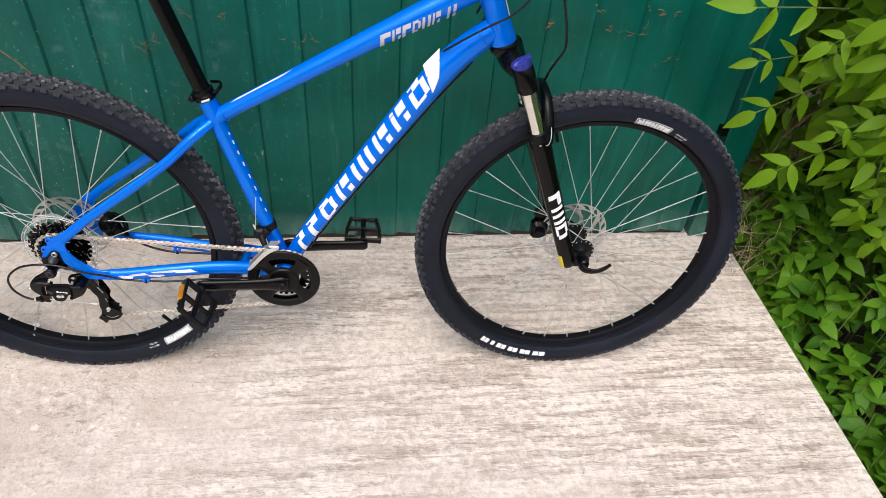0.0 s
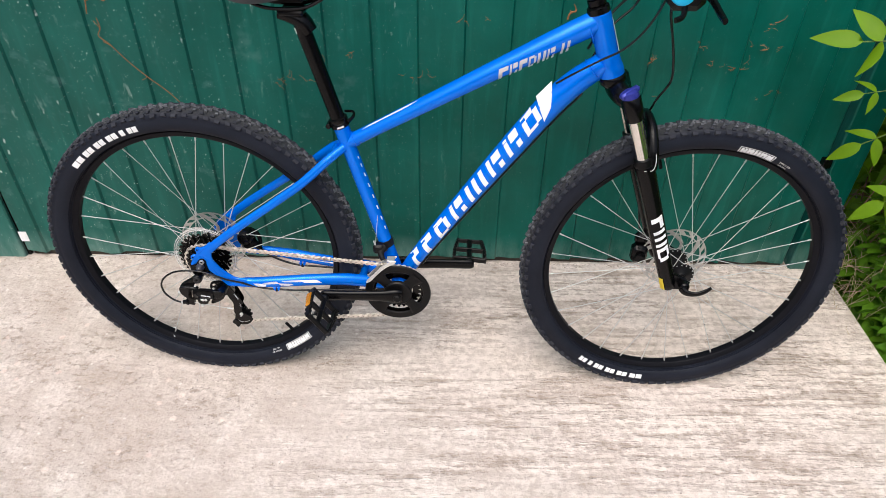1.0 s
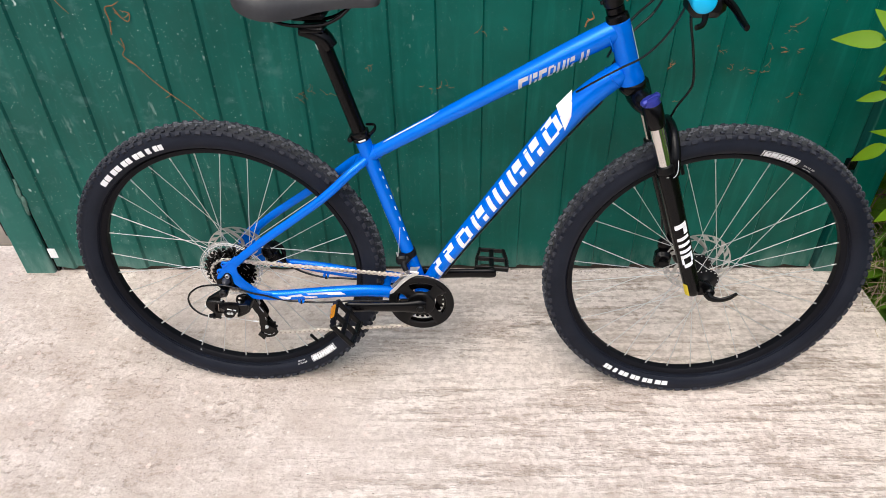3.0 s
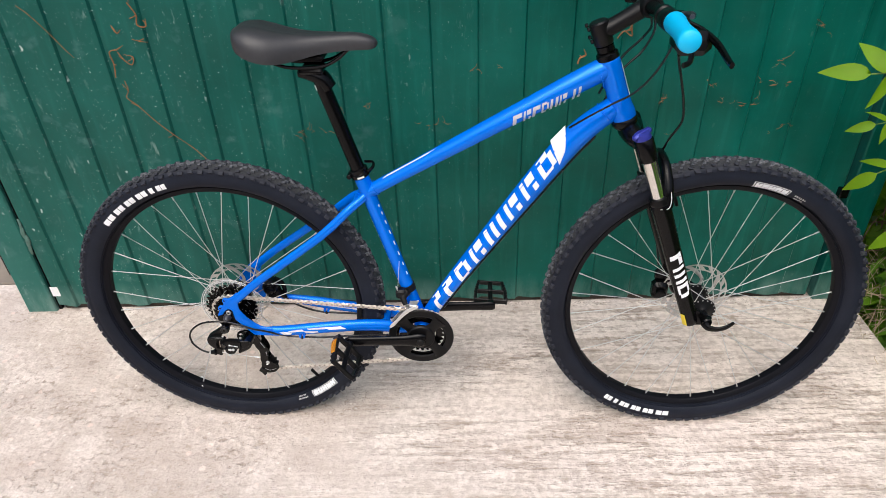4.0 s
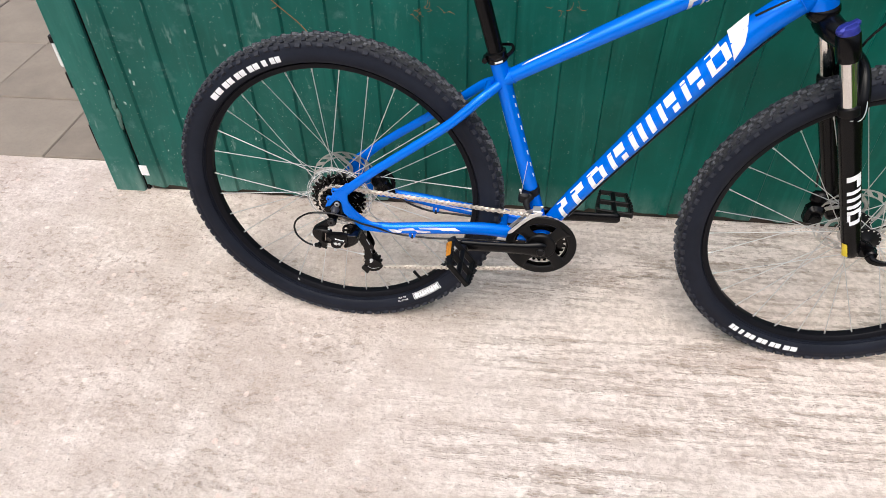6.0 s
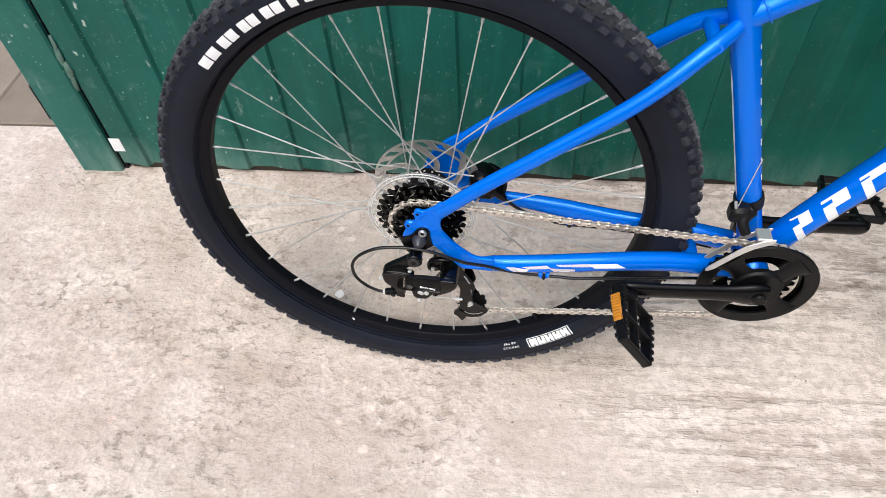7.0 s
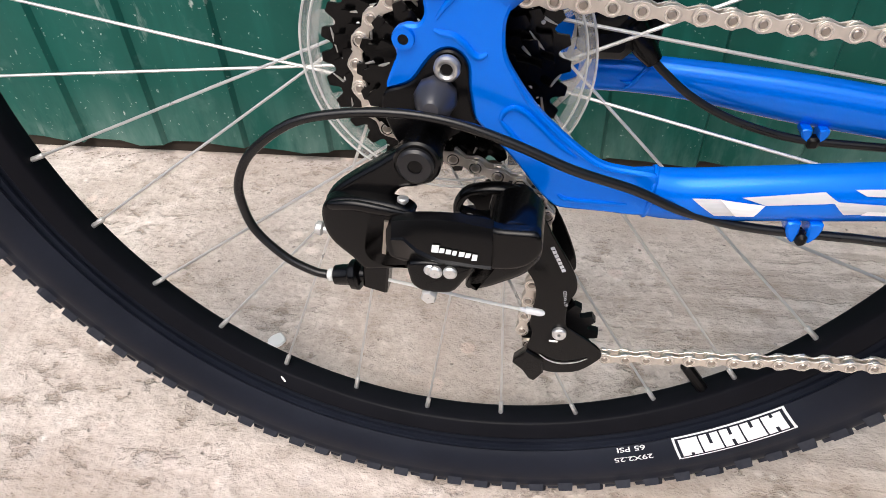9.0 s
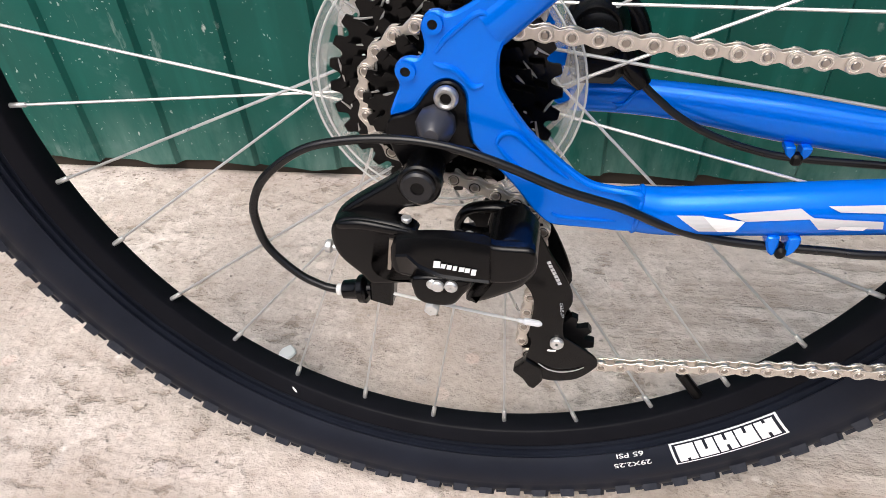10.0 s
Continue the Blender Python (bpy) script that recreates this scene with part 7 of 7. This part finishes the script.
def pinnate(rnd, pairs, length):
    """A compound leaf along x, seen from +z: leaflets in pairs on a stalk, one at the end."""
    leaf, stalk = Build(), Build()
    reach = 0.060 * pairs + 0.035
    pts = [(reach * t, 0, -0.15 * reach * t * t) for t in (0, 0.35, 0.7, 1.0)]
    tube(pts, [0.0018, 0.0015, 0.0012, 0.0008], 5, 1, 3, b=stalk)
    def node(t):
        """Two points of the rachis, to which the leaflets join."""
        n = len(leaf.v)
        x, z = reach * t, -0.15 * reach * t * t
        leaf.add([(x, -0.0012, z), (x, 0.0012, z)], [])
        return n

    last = node(0.0)
    for i in range(pairs):
        t = (i + 0.9) / (pairs + 0.35)
        here = node(t)
        leaf.f.append((last, here, here + 1, last + 1))
        last = here
        for s in (-1, 1):
            l = length * rnd.uniform(0.82, 1.08) * (0.85 + 0.2 * t)
            m = pose(reach * t, 0, -0.15 * reach * t * t, rnd.uniform(-25, 25), rnd.uniform(-5, 20), s * rnd.uniform(50, 76))
            first_vertex = len(leaf.v)
            leaf.merge(leaf_blade(l, l * rnd.uniform(0.36, 0.46), rnd.uniform(0.1, 0.4), rnd.uniform(0.05, 0.35), 8), m)
            leaf.f.append((first_vertex, first_vertex + 2, here))
    here = node(1.0)
    leaf.f.append((last, here, here + 1, last + 1))
    l = length * 1.15
    first_vertex = len(leaf.v)
    leaf.merge(leaf_blade(l, l * 0.42, 0.25, 0.25, 8), pose(reach, 0, -0.15 * reach, 0, 12, rnd.uniform(-14, 14)))
    leaf.f.append((first_vertex, first_vertex + 2, here))
    return leaf, stalk


def build_shrub():
    rnd = random.Random(21)
    shrub = tagged(new("shrub"), "leafy bright green shrub with hanging compound leaves beside the gate", "shrub")
    shrub.location = (1.85, 1.70, -0.30)
    base = Vector(shrub.location)
    sizes = ((2, 0.074), (3, 0.066), (2, 0.068), (3, 0.070), (3, 0.074), (3, 0.072))
    variants = [pinnate(rnd, n, l) for n, l in sizes]
    reach = [0.060 * n + 0.035 + 1.15 * l for n, l in sizes]
    first = {}
    for i in range(9):
        top = (rnd.uniform(-0.40, 0.45), rnd.uniform(-0.30, 0.15), rnd.uniform(1.1, 1.7))
        pts = [(rnd.uniform(-0.06, 0.06), rnd.uniform(-0.06, 0.06), 0.0), (top[0] * 0.3, top[1] * 0.3, top[2] * 0.4), (top[0] * 0.7, top[1] * 0.7, top[2] * 0.8), top]
        part("stem", tube(pts, [0.011, 0.008, 0.005, 0.003], 7, 1, 5), M_STEM, shrub, smooth=50)

    def put(start, tip, facing, kind, roll=0.0):
        """A leaf from its stalk's start to its tip, its upper side turned to facing."""
        start, tip = Vector(start), Vector(tip)
        x = (tip - start).normalized()
        z = Vector(facing)
        z = (z - x * z.dot(x)).normalized()
        m = Matrix((x, z.cross(x), z)).transposed().to_4x4()
        m = Matrix.Translation(start - base) @ m @ pose(0, 0, 0, roll, 0, 0) @ Matrix.Scale((tip - start).length / reach[kind], 4)
        if kind not in first:
            leaf, stalk = variants[kind]
            first[kind] = part("leaf", leaf, M_LEAF, shrub, smooth=60, m=m)
            first[(kind, "s")] = part("leaf_stalk", stalk, M_STEM, shrub, smooth=60, m=m)
        else:
            share(first[kind], shrub, m, "leaf")
            share(first[(kind, "s")], shrub, m, "leaf_stalk")

    # leaves that reach out in front of the gate and its post
    for start, tip, kind in (((1.47, 1.74, 0.740), (1.225, 1.74, 0.705), 1), ((1.54, 1.73, 0.705), (1.255, 1.74, 0.535), 1), ((1.60, 1.66, 0.585), (1.315, 1.66, 0.415), 4), ((1.43, 1.73, 0.840), (1.13, 1.74, 0.845), 0),
                             ((1.575, 1.58, 0.545), (1.669, 1.58, 0.253), 3), ((1.60, 1.60, 0.69), (1.40, 1.60, 0.575), 1), ((1.60, 1.65, 0.715), (1.36, 1.66, 0.745), 2), ((1.50, 1.60, 0.90), (1.28, 1.62, 0.79), 4),
                             ((1.48, 1.66, 0.86), (1.33, 1.68, 0.69), 2), ((1.62, 1.58, 0.60), (1.46, 1.60, 0.50), 2), ((1.66, 1.55, 0.52), (1.52, 1.57, 0.36), 4), ((1.70, 1.52, 0.44), (1.60, 1.53, 0.27), 2)):
        put(start, tip, (-0.35 + rnd.uniform(-0.2, 0.2), -0.75, 0.75 + rnd.uniform(-0.2, 0.2)), kind, rnd.uniform(-12, 12))
    for _ in range(300):
        z = rnd.uniform(0.38, 1.25)
        edge = 1.40 + 0.47 * (0.83 - min(z, 0.95))
        x = edge + 0.05 + abs(rnd.gauss(0, 0.22))
        y = rnd.uniform(1.48, 1.78)
        a = rnd.uniform(120, 260) * math.pi / 180
        l = rnd.uniform(0.17, 0.28)
        d = Vector((math.cos(a), 0.5 * math.sin(a), rnd.uniform(-1.0, 0.15))).normalized() * l
        start = Vector((x + 0.10, y, z + 0.06))
        if start.x + d.x < edge - 0.02:
            start.x += edge - 0.02 - start.x - d.x
        put(start, start + d, (rnd.uniform(-0.7, 0.2), -0.7, rnd.uniform(0.3, 1.0)), rnd.randrange(6), rnd.uniform(-25, 25))

    # the thicket behind, too dense to count, its shade put into the leaf colour
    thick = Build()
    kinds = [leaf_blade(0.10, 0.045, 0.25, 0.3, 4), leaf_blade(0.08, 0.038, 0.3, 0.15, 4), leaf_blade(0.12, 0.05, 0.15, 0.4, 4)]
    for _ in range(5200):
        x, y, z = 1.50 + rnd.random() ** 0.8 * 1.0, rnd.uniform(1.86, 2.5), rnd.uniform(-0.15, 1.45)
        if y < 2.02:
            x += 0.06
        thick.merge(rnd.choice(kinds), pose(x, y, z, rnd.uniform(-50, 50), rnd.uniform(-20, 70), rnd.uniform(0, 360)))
    tagged(part("thicket_leaves", thick, M_THICKET, None, smooth=60), "dense green leaves behind the gate post, shade painted into their colour", "foliage", kind="stuff")
    twigs = Build()
    for _ in range(130):
        x, y, z = rnd.uniform(1.52, 1.95), rnd.uniform(1.84, 2.02), rnd.uniform(0.12, 0.60)
        a, l = rnd.uniform(-0.4, 1.9), rnd.uniform(0.10, 0.30)
        q = (x + l * math.cos(a), y + rnd.uniform(-0.04, 0.06), z + l * math.sin(a))
        tube([(x, y, z), ((x + q[0]) / 2 + rnd.uniform(-0.02, 0.02), y, (z + q[2]) / 2 + rnd.uniform(-0.02, 0.02)), q], [0.0022, 0.0018, 0.0010], 4, 1, 3, False, (0.1, 1, 0.1), twigs)
    tagged(part("dead_twigs", twigs, M_TWIG, None, smooth=60), "thin brown dead twigs in the shade under the shrub", "twigs", kind="stuff")


def lobed_leaf(rnd, size):
    """A three-part herb leaf."""
    b = Build()
    for a, s in ((0, 1.0), (62, 0.85), (-62, 0.85)):
        b.merge(leaf_blade(size * s, size * s * 0.58, rnd.uniform(0.05, 0.3), rnd.uniform(0.1, 0.5), 5), pose(0, 0, 0, 0, 0, a + rnd.uniform(-12, 12)))
    return b


def build_herbs():
    """Ground elder and other low leaves: nobody could count them."""
    rnd = random.Random(33)
    kinds = [lobed_leaf(rnd, 0.066) for _ in range(6)]
    b = Build()
    for _ in range(4200):
        x = SLAB_X1 + 0.015 + rnd.random() ** 1.4 * 1.3
        y = rnd.uniform(-0.6, 2.15)
        d = x - SLAB_X1
        top = -0.05 + 0.46 * min(1, d / 0.50) + 0.08 * math.sin(5 * x + 7 * y)
        z = top - abs(rnd.gauss(0, 0.09)) - (0.0 if rnd.random() < 0.7 else rnd.uniform(0, 0.15))
        z = max(z, -0.28)
        s = rnd.uniform(0.65, 1.35)
        if x - 0.05 * s < SLAB_X1 and -0.24 < z < 0.02:
            z = min(z, -0.02)
            x = SLAB_X1 + 0.05 * s + 0.01
        m = pose(x, y, z, rnd.uniform(-28, 28), rnd.uniform(-28, 28), rnd.uniform(0, 360)) @ Matrix.Scale(s, 4)
        b.merge(rnd.choice(kinds), m)
    tagged(part("herb_leaves", b, M_HERB, None, smooth=60), "dense low green herb leaves crowding the slab edge", "ground cover", kind="stuff")
    b = Build()
    for _ in range(520):
        x, y = rnd.uniform(1.56, 2.0), rnd.uniform(1.72, 2.0)
        z = rnd.uniform(0.0, 0.30)
        b.merge(rnd.choice(kinds), pose(x, y, z, rnd.uniform(10, 60), rnd.uniform(-30, 30), rnd.uniform(0, 360)) @ Matrix.Scale(rnd.uniform(0.6, 1.1), 4))
    tagged(part("herb_leaves", b, M_HERB, None, smooth=60), "herb leaves growing among dry stalks by the post", "ground cover", kind="stuff")
    stems = Build()
    for _ in range(500):
        x, y = SLAB_X1 + 0.03 + rnd.random() * 1.1, rnd.uniform(-0.4, 2.1)
        rod((x, y, -0.3), (x + rnd.uniform(-0.04, 0.04), y + rnd.uniform(-0.04, 0.04), rnd.uniform(-0.1, 0.2) + 0.2 * min(1, (x - SLAB_X1))), 0.0014, 4, stems, False)
    tagged(part("herb_stems", stems, M_STEM, None), "thin green herb stems", "ground cover", kind="stuff")
    straw = Build()
    for _ in range(340):
        x, y = rnd.gauss(1.66, 0.10), rnd.gauss(1.88, 0.08)
        x = max(x, SLAB_X1 + 0.005)
        z = rnd.uniform(-0.10, 0.16) - max(0, 1.58 - x) * 1.2
        a, l = rnd.uniform(0, 2 * math.pi), rnd.uniform(0.06, 0.22)
        p = (x, y, z)
        q = (x + 0.5 * l * math.cos(a), y + 0.4 * l * math.sin(a), z + rnd.uniform(-0.02, 0.10))
        r = (x + l * math.cos(a), y + 0.7 * l * math.sin(a), z + rnd.uniform(-0.10, 0.06))
        r = (max(r[0], 1.50), r[1], r[2])
        tube([p, q, r], [0.0010, 0.0009, 0.0005], 4, 1, 3, False, (0.1, 0.2, 1), straw)
    tagged(part("dry_stalks", straw, M_STRAW, None, smooth=60), "tangle of dry straw-coloured stalks by the gate post", "dry grass", kind="stuff")


build_ground()
build_unseen_walls()
build_gap_strip()
build_gate()
dry_tendrils()
floor_litter()
build_shrub()
build_herbs()
build_pavers()
